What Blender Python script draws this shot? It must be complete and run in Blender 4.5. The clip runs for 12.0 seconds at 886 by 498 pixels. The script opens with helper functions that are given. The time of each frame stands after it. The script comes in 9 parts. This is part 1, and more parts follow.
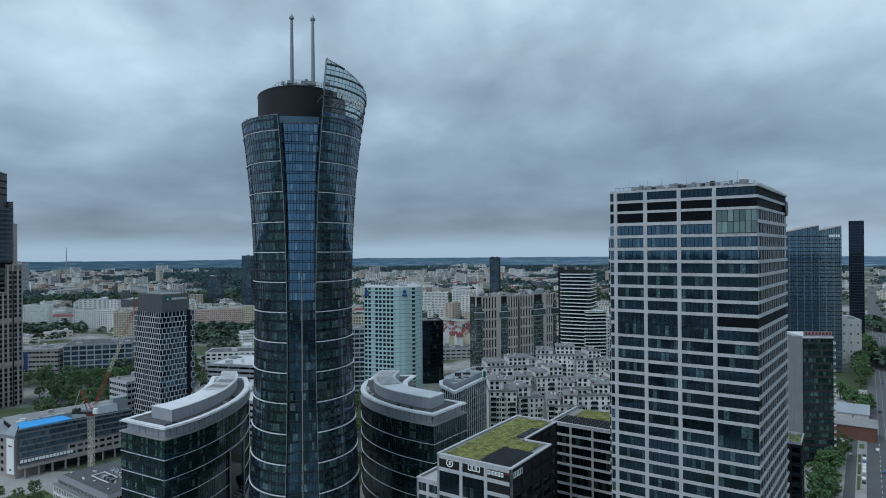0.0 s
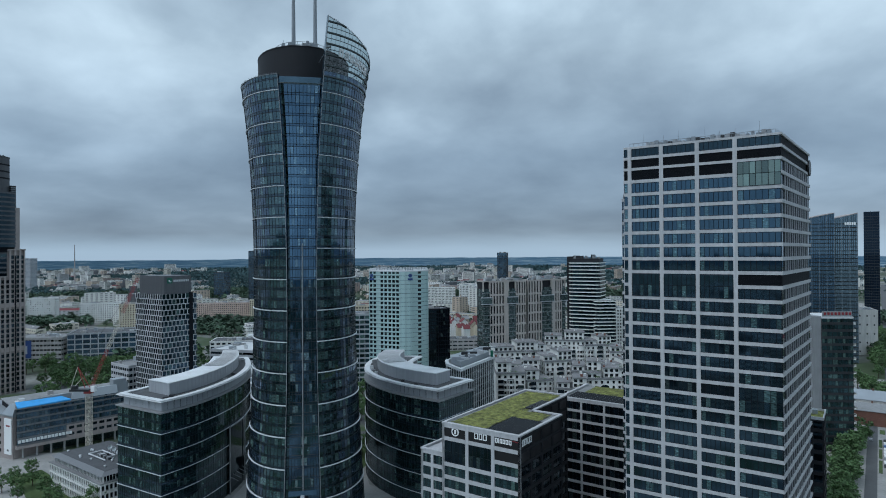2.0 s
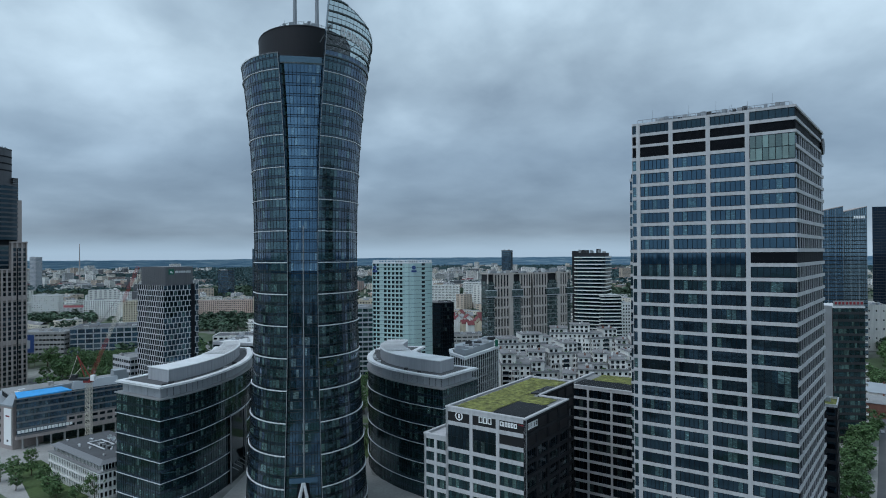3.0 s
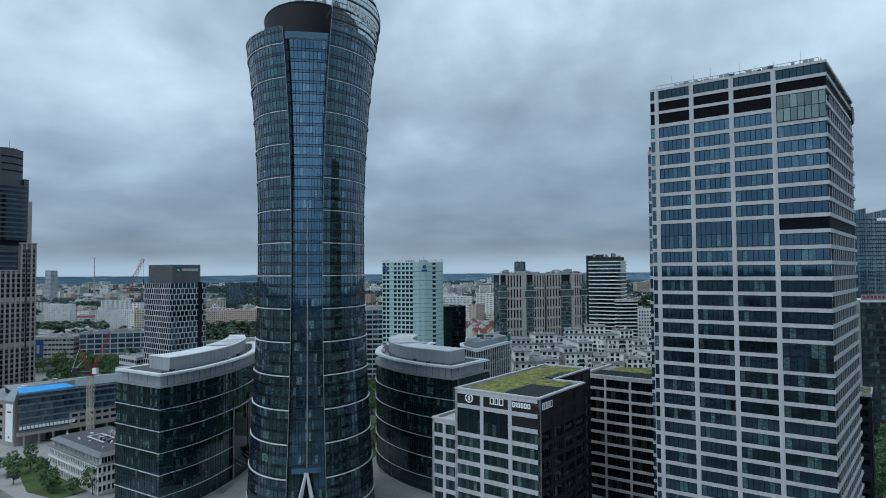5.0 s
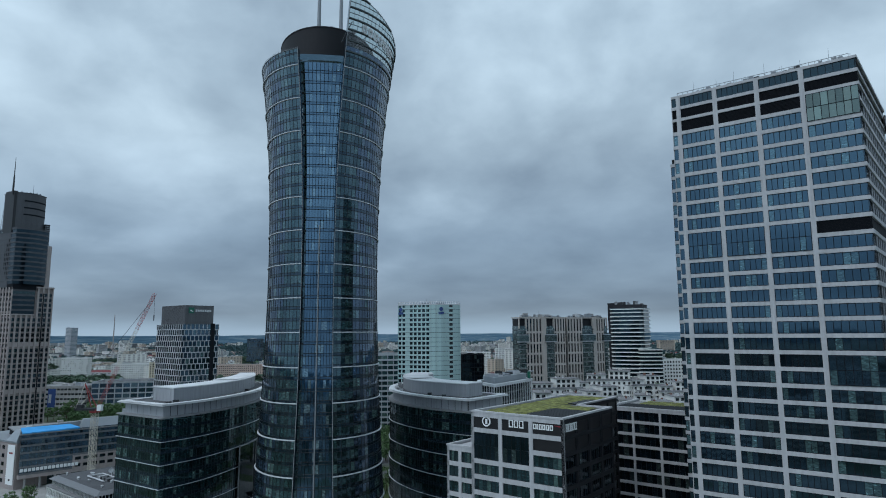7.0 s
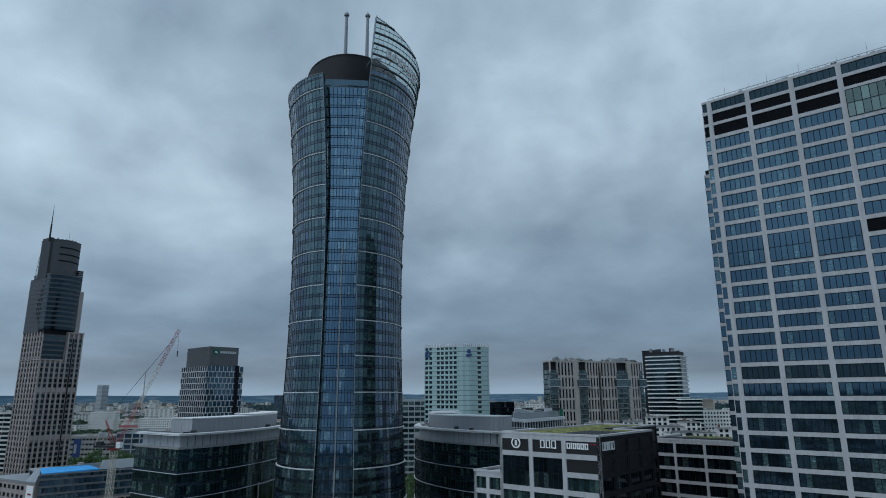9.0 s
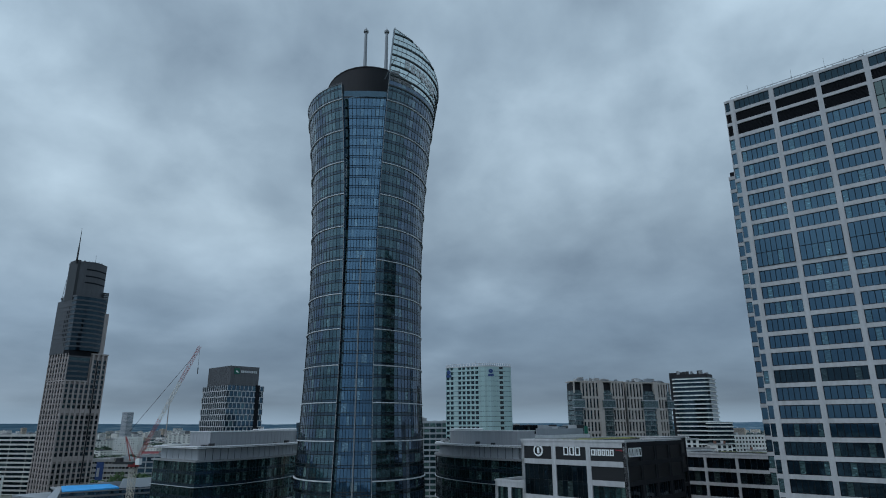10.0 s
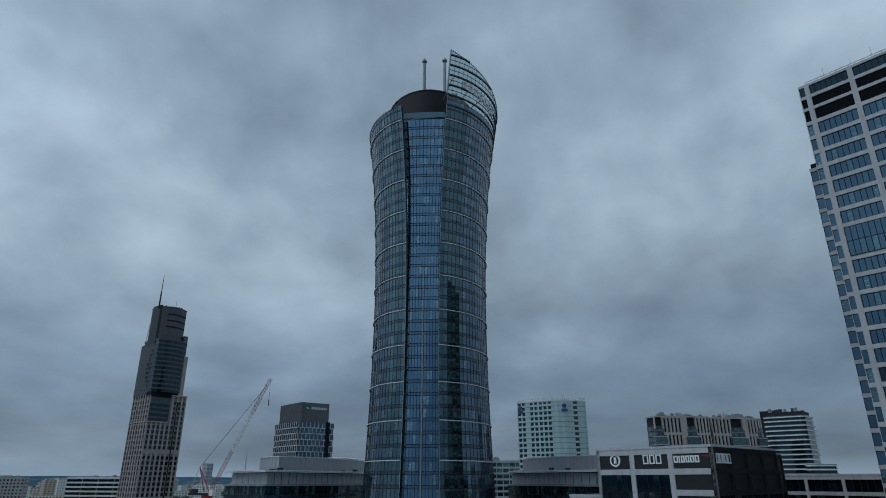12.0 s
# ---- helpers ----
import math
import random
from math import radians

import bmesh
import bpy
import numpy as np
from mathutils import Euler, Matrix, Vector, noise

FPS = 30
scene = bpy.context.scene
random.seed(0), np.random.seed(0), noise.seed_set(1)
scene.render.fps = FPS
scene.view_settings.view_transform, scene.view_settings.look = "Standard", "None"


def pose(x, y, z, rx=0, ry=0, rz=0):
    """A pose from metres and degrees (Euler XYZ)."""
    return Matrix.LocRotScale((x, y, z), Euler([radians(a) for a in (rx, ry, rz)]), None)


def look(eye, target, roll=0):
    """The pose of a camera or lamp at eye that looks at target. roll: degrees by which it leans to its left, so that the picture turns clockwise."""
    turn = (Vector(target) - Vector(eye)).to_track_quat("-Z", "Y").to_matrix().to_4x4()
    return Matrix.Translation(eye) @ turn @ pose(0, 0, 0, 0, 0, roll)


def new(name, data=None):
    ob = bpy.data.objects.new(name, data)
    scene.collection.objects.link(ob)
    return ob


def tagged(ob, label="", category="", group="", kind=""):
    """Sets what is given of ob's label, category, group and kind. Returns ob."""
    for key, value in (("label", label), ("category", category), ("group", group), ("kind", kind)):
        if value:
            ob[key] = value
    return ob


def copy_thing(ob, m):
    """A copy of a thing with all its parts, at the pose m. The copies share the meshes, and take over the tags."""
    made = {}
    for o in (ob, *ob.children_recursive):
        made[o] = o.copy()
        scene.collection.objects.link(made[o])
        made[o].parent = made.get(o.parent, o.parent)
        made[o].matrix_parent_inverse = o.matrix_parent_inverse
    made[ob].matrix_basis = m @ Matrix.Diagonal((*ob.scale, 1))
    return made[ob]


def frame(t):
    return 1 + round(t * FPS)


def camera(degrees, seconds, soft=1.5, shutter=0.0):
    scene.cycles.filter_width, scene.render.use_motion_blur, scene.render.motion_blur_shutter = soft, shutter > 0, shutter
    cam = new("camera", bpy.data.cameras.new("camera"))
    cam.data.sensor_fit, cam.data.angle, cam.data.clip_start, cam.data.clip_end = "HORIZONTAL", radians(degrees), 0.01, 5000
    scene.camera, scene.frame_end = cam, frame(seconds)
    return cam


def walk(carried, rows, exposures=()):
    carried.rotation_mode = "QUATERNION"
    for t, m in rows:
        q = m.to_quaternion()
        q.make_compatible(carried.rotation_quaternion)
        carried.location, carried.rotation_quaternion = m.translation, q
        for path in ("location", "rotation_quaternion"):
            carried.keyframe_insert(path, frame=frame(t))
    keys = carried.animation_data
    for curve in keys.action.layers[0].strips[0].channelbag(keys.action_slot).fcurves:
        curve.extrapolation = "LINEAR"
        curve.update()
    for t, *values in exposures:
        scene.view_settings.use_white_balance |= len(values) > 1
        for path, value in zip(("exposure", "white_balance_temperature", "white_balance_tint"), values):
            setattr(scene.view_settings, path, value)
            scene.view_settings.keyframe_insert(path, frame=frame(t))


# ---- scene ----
cam = camera(71.3, 12.0, soft=1.0)
METRES, EYE, TILT, LEAN, TURN = 90.0, 121.5, 0.2, 0.4, 0.0
ROWS = [
    (0.0, 0.0, 0.0, 0.0, 0.0, 0.0, -0.0),
    (0.5, 0.002, 0.0248, -0.0372, 0.15, 0.05, -0.01),
    (1.0, 0.0037, 0.0494, -0.0745, 0.32, 0.1, -0.02),
    (1.5, 0.0053, 0.074, -0.1116, 0.49, 0.13, -0.02),
    (2.0, 0.0078, 0.0997, -0.149, 0.7, 0.15, -0.05),
    (2.5, 0.0082, 0.1256, -0.1854, 0.88, 0.18, -0.05),
    (3.0, 0.0098, 0.1515, -0.2213, 1.1, 0.22, -0.04),
    (5.0, 0.0202, 0.2517, -0.3668, 2.28, 1.86, -0.01),
    (5.5, 0.0216, 0.2771, -0.404, 2.65, 3.21, -0.01),
    (6.0, 0.0237, 0.3026, -0.4408, 3.04, 4.65, -0.02),
    (6.5, 0.026, 0.3289, -0.477, 3.5, 6.12, -0.04),
    (7.0, 0.0273, 0.3539, -0.5125, 4.0, 7.53, -0.03),
    (9.0, 0.0316, 0.4465, -0.6449, 6.68, 13.07, -0.09),
    (9.5, 0.0348, 0.4697, -0.6777, 7.66, 14.4, -0.17),
    (10.0, 0.0364, 0.4916, -0.709, 8.75, 15.67, -0.22),
    (10.5, 0.0372, 0.512, -0.7385, 10.02, 16.84, -0.24),
    (11.0, 0.0391, 0.5322, -0.7673, 11.54, 17.99, -0.29),
    (11.5, 0.041, 0.5513, -0.7962, 13.32, 19.13, -0.36),
    (12.0, 0.0408, 0.5671, -0.8222, 15.33, 20.28, -0.36),
]
EXPOSURES = [(0, .18, 5970, 11), (3, .23, 5970, 11), (5, .27, 5980, 11), (6.5, .17, 5970, 11), (9, -.13, 5930, 11), (11, -.34, 5890, 11), (12, -.46, 5860, 11)]
walk(cam, [(t, pose(0, 0, EYE, TILT, LEAN, TURN) @ pose(METRES * x, METRES * y, METRES * z, 90 + pitch, roll, yaw)) for t, x, y, z, yaw, pitch, roll in ROWS], EXPOSURES)


# ---------------------------------------------------------------- world and light
def build_world():
    w = bpy.data.worlds.new("overcast_sky")
    scene.world = w
    w.use_nodes = True
    nt = w.node_tree
    nt.nodes.clear()
    N, L = nt.nodes.new, nt.links.new

    def maths(op, a, b=None, c=None):
        n = N("ShaderNodeMath")
        n.operation = op
        for i, v in enumerate((a, b, c)):
            if v is None:
                continue
            if isinstance(v, (int, float)):
                n.inputs[i].default_value = v
            else:
                L(v, n.inputs[i])
        return n.outputs[0]

    out = N("ShaderNodeOutputWorld")
    sky = N("ShaderNodeTexSky")
    sky.sky_type = "NISHITA"
    sky.sun_disc = False
    sky.sun_elevation, sky.sun_rotation = radians(58), radians(233)
    sky.air_density, sky.dust_density, sky.ozone_density = 1.0, 0.0, 2.0
    bg_sky = N("ShaderNodeBackground")
    L(sky.outputs[0], bg_sky.inputs[0])
    bg_sky.inputs[1].default_value = 0.05
    tc = N("ShaderNodeTexCoord")
    sep = N("ShaderNodeSeparateXYZ")
    L(tc.outputs["Generated"], sep.inputs[0])
    up = maths("MAXIMUM", sep.outputs[2], 0.0)
    comb = N("ShaderNodeCombineXYZ")
    L(sep.outputs[0], comb.inputs[0])
    L(sep.outputs[1], comb.inputs[1])
    L(maths("MULTIPLY", maths("SQRT", maths("ADD", up, 0.004)), 1.75), comb.inputs[2])

    def clouds(scale, detail, rough, seed, dist=0.0):
        m = N("ShaderNodeMapping")
        L(comb.outputs[0], m.inputs[0])
        m.inputs["Location"].default_value = (seed, seed * 0.37, 0)
        m.inputs["Scale"].default_value = (1.0, 1.0, 1.0)
        n = N("ShaderNodeTexNoise")
        L(m.outputs[0], n.inputs["Vector"])
        n.inputs["Scale"].default_value, n.inputs["Detail"].default_value = scale, detail
        n.inputs["Roughness"].default_value, n.inputs["Distortion"].default_value = rough, dist
        return n.outputs["Fac"]

    big = clouds(CLOUD_BIG[0], 3.0, 0.45, CLOUD_BIG[1], 0.2)
    mid = clouds(CLOUD_MID[0], 5.0, 0.5, CLOUD_MID[1], 0.2)
    fine = clouds(16.0, 5.0, 0.55, 2.1, 0.1)
    total = maths("ADD", maths("MULTIPLY", big, 0.58), maths("ADD", maths("MULTIPLY", mid, 0.35), maths("MULTIPLY", fine, 0.07)))
    ramp = N("ShaderNodeValToRGB")
    L(total, ramp.inputs[0])
    e = ramp.color_ramp.elements
    e[0].position, e[0].color = 0.34, (*SKY_DARK, 1)
    e[1].position, e[1].color = 0.66, (*SKY_LIGHT, 1)
    mid_e = e.new(0.49)
    mid_e.color = (*SKY_MID, 1)
    # the cloud cover is thinner overhead than low down
    gain = N("ShaderNodeValToRGB")
    L(sep.outputs[2], gain.inputs[0])
    ge = gain.color_ramp.elements
    ge[0].position, ge[0].color = 0.0, (0.59, 0.63, 0.70, 1)
    ge[1].position, ge[1].color = 1.0, (1.35, 1.35, 1.35, 1)
    for pos, v in SKY_GAIN:
        k = ge.new(pos)
        k.color = (v * 0.955, v, v * (1.10 if pos < 0.1 else 1.07), 1) if pos < 0.2 else (v, v, v, 1)
    lit = N("ShaderNodeMix")
    lit.data_type, lit.blend_type = "RGBA", "MULTIPLY"
    lit.inputs[0].default_value = 1.0
    L(ramp.outputs[0], lit.inputs[6])
    L(gain.outputs[0], lit.inputs[7])
    # the overcast is brighter on the side where the sun stands behind it
    side = N("ShaderNodeVectorMath")
    side.operation = "DOT_PRODUCT"
    L(tc.outputs["Generated"], side.inputs[0])
    side.inputs[1].default_value = (-0.62, -0.62, 0.48)
    near_sun = N("ShaderNodeMapRange")
    near_sun.interpolation_type = "SMOOTHSTEP"
    L(side.outputs["Value"], near_sun.inputs[0])
    near_sun.inputs[1].default_value, near_sun.inputs[2].default_value = 0.1, 1.0
    near_sun.inputs[3].default_value, near_sun.inputs[4].default_value = 1.0, 1.45
    glow = N("ShaderNodeVectorMath")
    glow.operation = "SCALE"
    L(lit.outputs[2], glow.inputs[0])
    L(near_sun.outputs[0], glow.inputs["Scale"])
    # a paler strip low over the horizon
    strip = N("ShaderNodeValToRGB")
    L(sep.outputs[2], strip.inputs[0])
    s = strip.color_ramp.elements
    s[0].position, s[0].color = 0.004, (0.9, 0.9, 0.9, 1)
    s[1].position, s[1].color = 0.032, (0, 0, 0, 1)
    q = s.new(0.014)
    q.color = (0.6, 0.6, 0.6, 1)
    mix = N("ShaderNodeMix")
    mix.data_type = "RGBA"
    L(strip.outputs[0], mix.inputs[0])
    L(glow.outputs[0], mix.inputs[6])
    mix.inputs[7].default_value = (*SKY_RIM, 1)
    bg = N("ShaderNodeBackground")
    L(mix.outputs[2], bg.inputs[0])
    bg.inputs[1].default_value = SKY_STRENGTH
    add = N("ShaderNodeMixShader")
    add.inputs[0].default_value = 0.88
    L(bg_sky.outputs[0], add.inputs[1])
    L(bg.outputs[0], add.inputs[2])
    L(add.outputs[0], out.inputs[0])


CLOUD_BIG, CLOUD_MID = (2.4, 3.3), (5.5, 7.7)
SKY_DARK, SKY_MID, SKY_LIGHT, SKY_RIM = (0.190, 0.245, 0.286), (0.305, 0.382, 0.424), (0.498, 0.602, 0.642), (0.30, 0.41, 0.50)
SKY_STRENGTH = 1.1
SKY_GAIN = ((0.05, 0.66), (0.15, 0.88), (0.3, 1.21), (0.55, 1.38))
build_world()
sun = new("sun", bpy.data.lights.new("sun", "SUN"))
sun.data.energy, sun.data.angle, sun.data.color = 0.9, radians(30), (1.0, 0.98, 0.95)
sun.matrix_world = look((-80, -60, 160), (0, 0, 0))


# ---------------------------------------------------------------- materials
def material(name, base, rough=0.8, metal=0.0, grain=0.0, grain_scale=1.0, stain=0.0, stain_scale=0.05, ior=1.5,
             per="", spread=0.0, bump=0.0, streak=0.0, second=None, tint=None):
    """A surface with a fine grain, large stains, rain streaks and a spread from piece to piece."""
    m = bpy.data.materials.new(name)
    m.use_nodes = True
    nt = m.node_tree
    N, L = nt.nodes.new, nt.links.new
    b = nt.nodes["Principled BSDF"]
    b.inputs["Roughness"].default_value, b.inputs["Metallic"].default_value = rough, metal
    b.inputs["IOR"].default_value = ior
    b.inputs["Base Color"].default_value = (*base, 1)
    if tint:
        b.inputs["Specular Tint"].default_value = (*tint, 1)
    geo = N("ShaderNodeNewGeometry")
    value = None

    def layer(fac, amount):
        nonlocal value
        r = N("ShaderNodeMapRange")
        L(fac, r.inputs[0])
        r.inputs[1].default_value, r.inputs[2].default_value = 0.25, 0.75
        r.inputs[3].default_value, r.inputs[4].default_value = 1 - amount, 1 + amount
        if value is None:
            value = r.outputs[0]
        else:
            n = N("ShaderNodeMath")
            n.operation = "MULTIPLY"
            L(value, n.inputs[0]), L(r.outputs[0], n.inputs[1])
            value = n.outputs[0]

    def noise_at(scale, detail=4.0, stretch=None):
        n = N("ShaderNodeTexNoise")
        n.inputs["Scale"].default_value, n.inputs["Detail"].default_value = scale, detail
        if stretch:
            mp = N("ShaderNodeMapping")
            L(geo.outputs["Position"], mp.inputs[0])
            mp.inputs["Scale"].default_value = stretch
            L(mp.outputs[0], n.inputs["Vector"])
        else:
            L(geo.outputs["Position"], n.inputs["Vector"])
        return n.outputs["Fac"]

    if grain:
        g = noise_at(grain_scale)
        layer(g, grain)
        if bump:
            bp = N("ShaderNodeBump")
            bp.inputs["Strength"].default_value, bp.inputs["Distance"].default_value = bump, 0.05
            L(g, bp.inputs["Height"])
            L(bp.outputs[0], b.inputs["Normal"])
    if stain:
        layer(noise_at(stain_scale, 5.0), stain)
    if streak:
        layer(noise_at(1.0, 3.0, (1.2, 1.2, 0.06)), streak)
    rnd = None
    if per == "object":
        rnd = N("ShaderNodeObjectInfo").outputs["Random"]
    elif per == "island":
        rnd = geo.outputs["Random Per Island"]
    if rnd is not None and spread:
        r = N("ShaderNodeMapRange")
        L(rnd, r.inputs[0])
        r.inputs[3].default_value, r.inputs[4].default_value = 1 - spread, 1 + spread
        if value is None:
            value = r.outputs[0]
        else:
            n = N("ShaderNodeMath")
            n.operation = "MULTIPLY"
            L(value, n.inputs[0]), L(r.outputs[0], n.inputs[1])
            value = n.outputs[0]
    col = None
    if second is not None and rnd is not None:
        # some pieces take a second colour: drawn blinds, repaired panels
        colour2, share = second
        st = N("ShaderNodeMath")
        st.operation = "GREATER_THAN"
        L(rnd, st.inputs[0])
        st.inputs[1].default_value = 1 - share
        mx = N("ShaderNodeMix")
        mx.data_type = "RGBA"
        L(st.outputs[0], mx.inputs[0])
        mx.inputs[6].default_value, mx.inputs[7].default_value = (*base, 1), (*colour2, 1)
        col = mx.outputs[2]
    if value is not None:
        h = N("ShaderNodeVectorMath")
        h.operation = "SCALE"
        if col is not None:
            L(col, h.inputs[0])
        else:
            h.inputs[0].default_value = base
        L(value, h.inputs["Scale"])
        L(h.outputs[0], b.inputs["Base Color"])
    elif col is not None:
        L(col, b.inputs["Base Color"])
    return m


def clear_glass(name, gloss=0.12):
    m = bpy.data.materials.new(name)
    m.use_nodes = True
    nt = m.node_tree
    nt.nodes.clear()
    out, mix = nt.nodes.new("ShaderNodeOutputMaterial"), nt.nodes.new("ShaderNodeMixShader")
    tr, gl = nt.nodes.new("ShaderNodeBsdfTransparent"), nt.nodes.new("ShaderNodeBsdfGlossy")
    tr.inputs[0].default_value = (0.56, 0.66, 0.67, 1)
    gl.inputs["Roughness"].default_value = 0.03
    mix.inputs[0].default_value = gloss
    nt.links.new(tr.outputs[0], mix.inputs[1])
    nt.links.new(gl.outputs[0], mix.inputs[2])
    nt.links.new(mix.outputs[0], out.inputs[0])
    return m


def glazing(name, base, ior, tint, blind, rooms=0.5):
    """Coated window glass: each pane of each window takes its own depth of colour, and some have blinds or lit rooms behind."""
    m = material(name, base, 0.04, ior=ior, tint=tint)
    nt = m.node_tree
    N, L = nt.nodes.new, nt.links.new
    b = nt.nodes["Principled BSDF"]
    geo, info = N("ShaderNodeNewGeometry"), N("ShaderNodeObjectInfo")
    add, fr = N("ShaderNodeMath"), N("ShaderNodeMath")
    add.operation, fr.operation = "MULTIPLY_ADD", "FRACT"
    L(info.outputs["Random"], add.inputs[0])
    add.inputs[1].default_value = 7.31
    L(geo.outputs["Random Per Island"], add.inputs[2])
    L(add.outputs[0], fr.inputs[0])
    r = N("ShaderNodeValToRGB")
    L(fr.outputs[0], r.inputs[0])
    e = r.color_ramp.elements
    colour, share = blind
    e[0].position, e[0].color = 0.0, (*[c * 0.5 for c in base], 1)
    e[1].position, e[1].color = 1.0, (*colour, 1)
    k = e.new(1 - share)
    k.color = (*[c * 1.5 for c in base], 1)
    k = e.new(min(0.999, 1 - share * 0.8))
    k.color = (*[c * 0.55 for c in colour], 1)
    # furniture, ceilings and desks behind the panes
    n = N("ShaderNodeTexNoise")
    L(geo.outputs["Position"], n.inputs["Vector"])
    n.inputs["Scale"].default_value, n.inputs["Detail"].default_value = 1.0, 4.0
    sq = N("ShaderNodeMapping")
    L(geo.outputs["Position"], sq.inputs[0])
    sq.inputs["Scale"].default_value = (1.1, 1.1, 2.6)
    L(sq.outputs[0], n.inputs["Vector"])
    mr = N("ShaderNodeMapRange")
    L(n.outputs["Fac"], mr.inputs[0])
    mr.inputs[1].default_value, mr.inputs[2].default_value, mr.inputs[3].default_value, mr.inputs[4].default_value = 0.35, 0.7, 1 - rooms, 1 + rooms * 2
    # pale spots painted into the colour for lit ceiling lamps, desks and paper
    n2, sq2, spot, both = N("ShaderNodeTexNoise"), N("ShaderNodeMapping"), N("ShaderNodeMapRange"), N("ShaderNodeMath")
    L(geo.outputs["Position"], sq2.inputs[0])
    sq2.inputs["Scale"].default_value = (1.0, 1.0, 2.2)
    L(sq2.outputs[0], n2.inputs["Vector"])
    n2.inputs["Scale"].default_value, n2.inputs["Detail"].default_value = 1.15, 2.0
    L(n2.outputs["Fac"], spot.inputs[0])
    spot.inputs[1].default_value, spot.inputs[2].default_value, spot.inputs[3].default_value, spot.inputs[4].default_value = 0.63, 0.70, 1.0, 1.0 + rooms * 5
    both.operation = "MULTIPLY"
    L(mr.outputs[0], both.inputs[0])
    L(spot.outputs[0], both.inputs[1])
    v = N("ShaderNodeVectorMath")
    v.operation = "SCALE"
    L(r.outputs[0], v.inputs[0])
    L(both.outputs[0], v.inputs["Scale"])
    L(v.outputs[0], b.inputs["Base Color"])
    return m


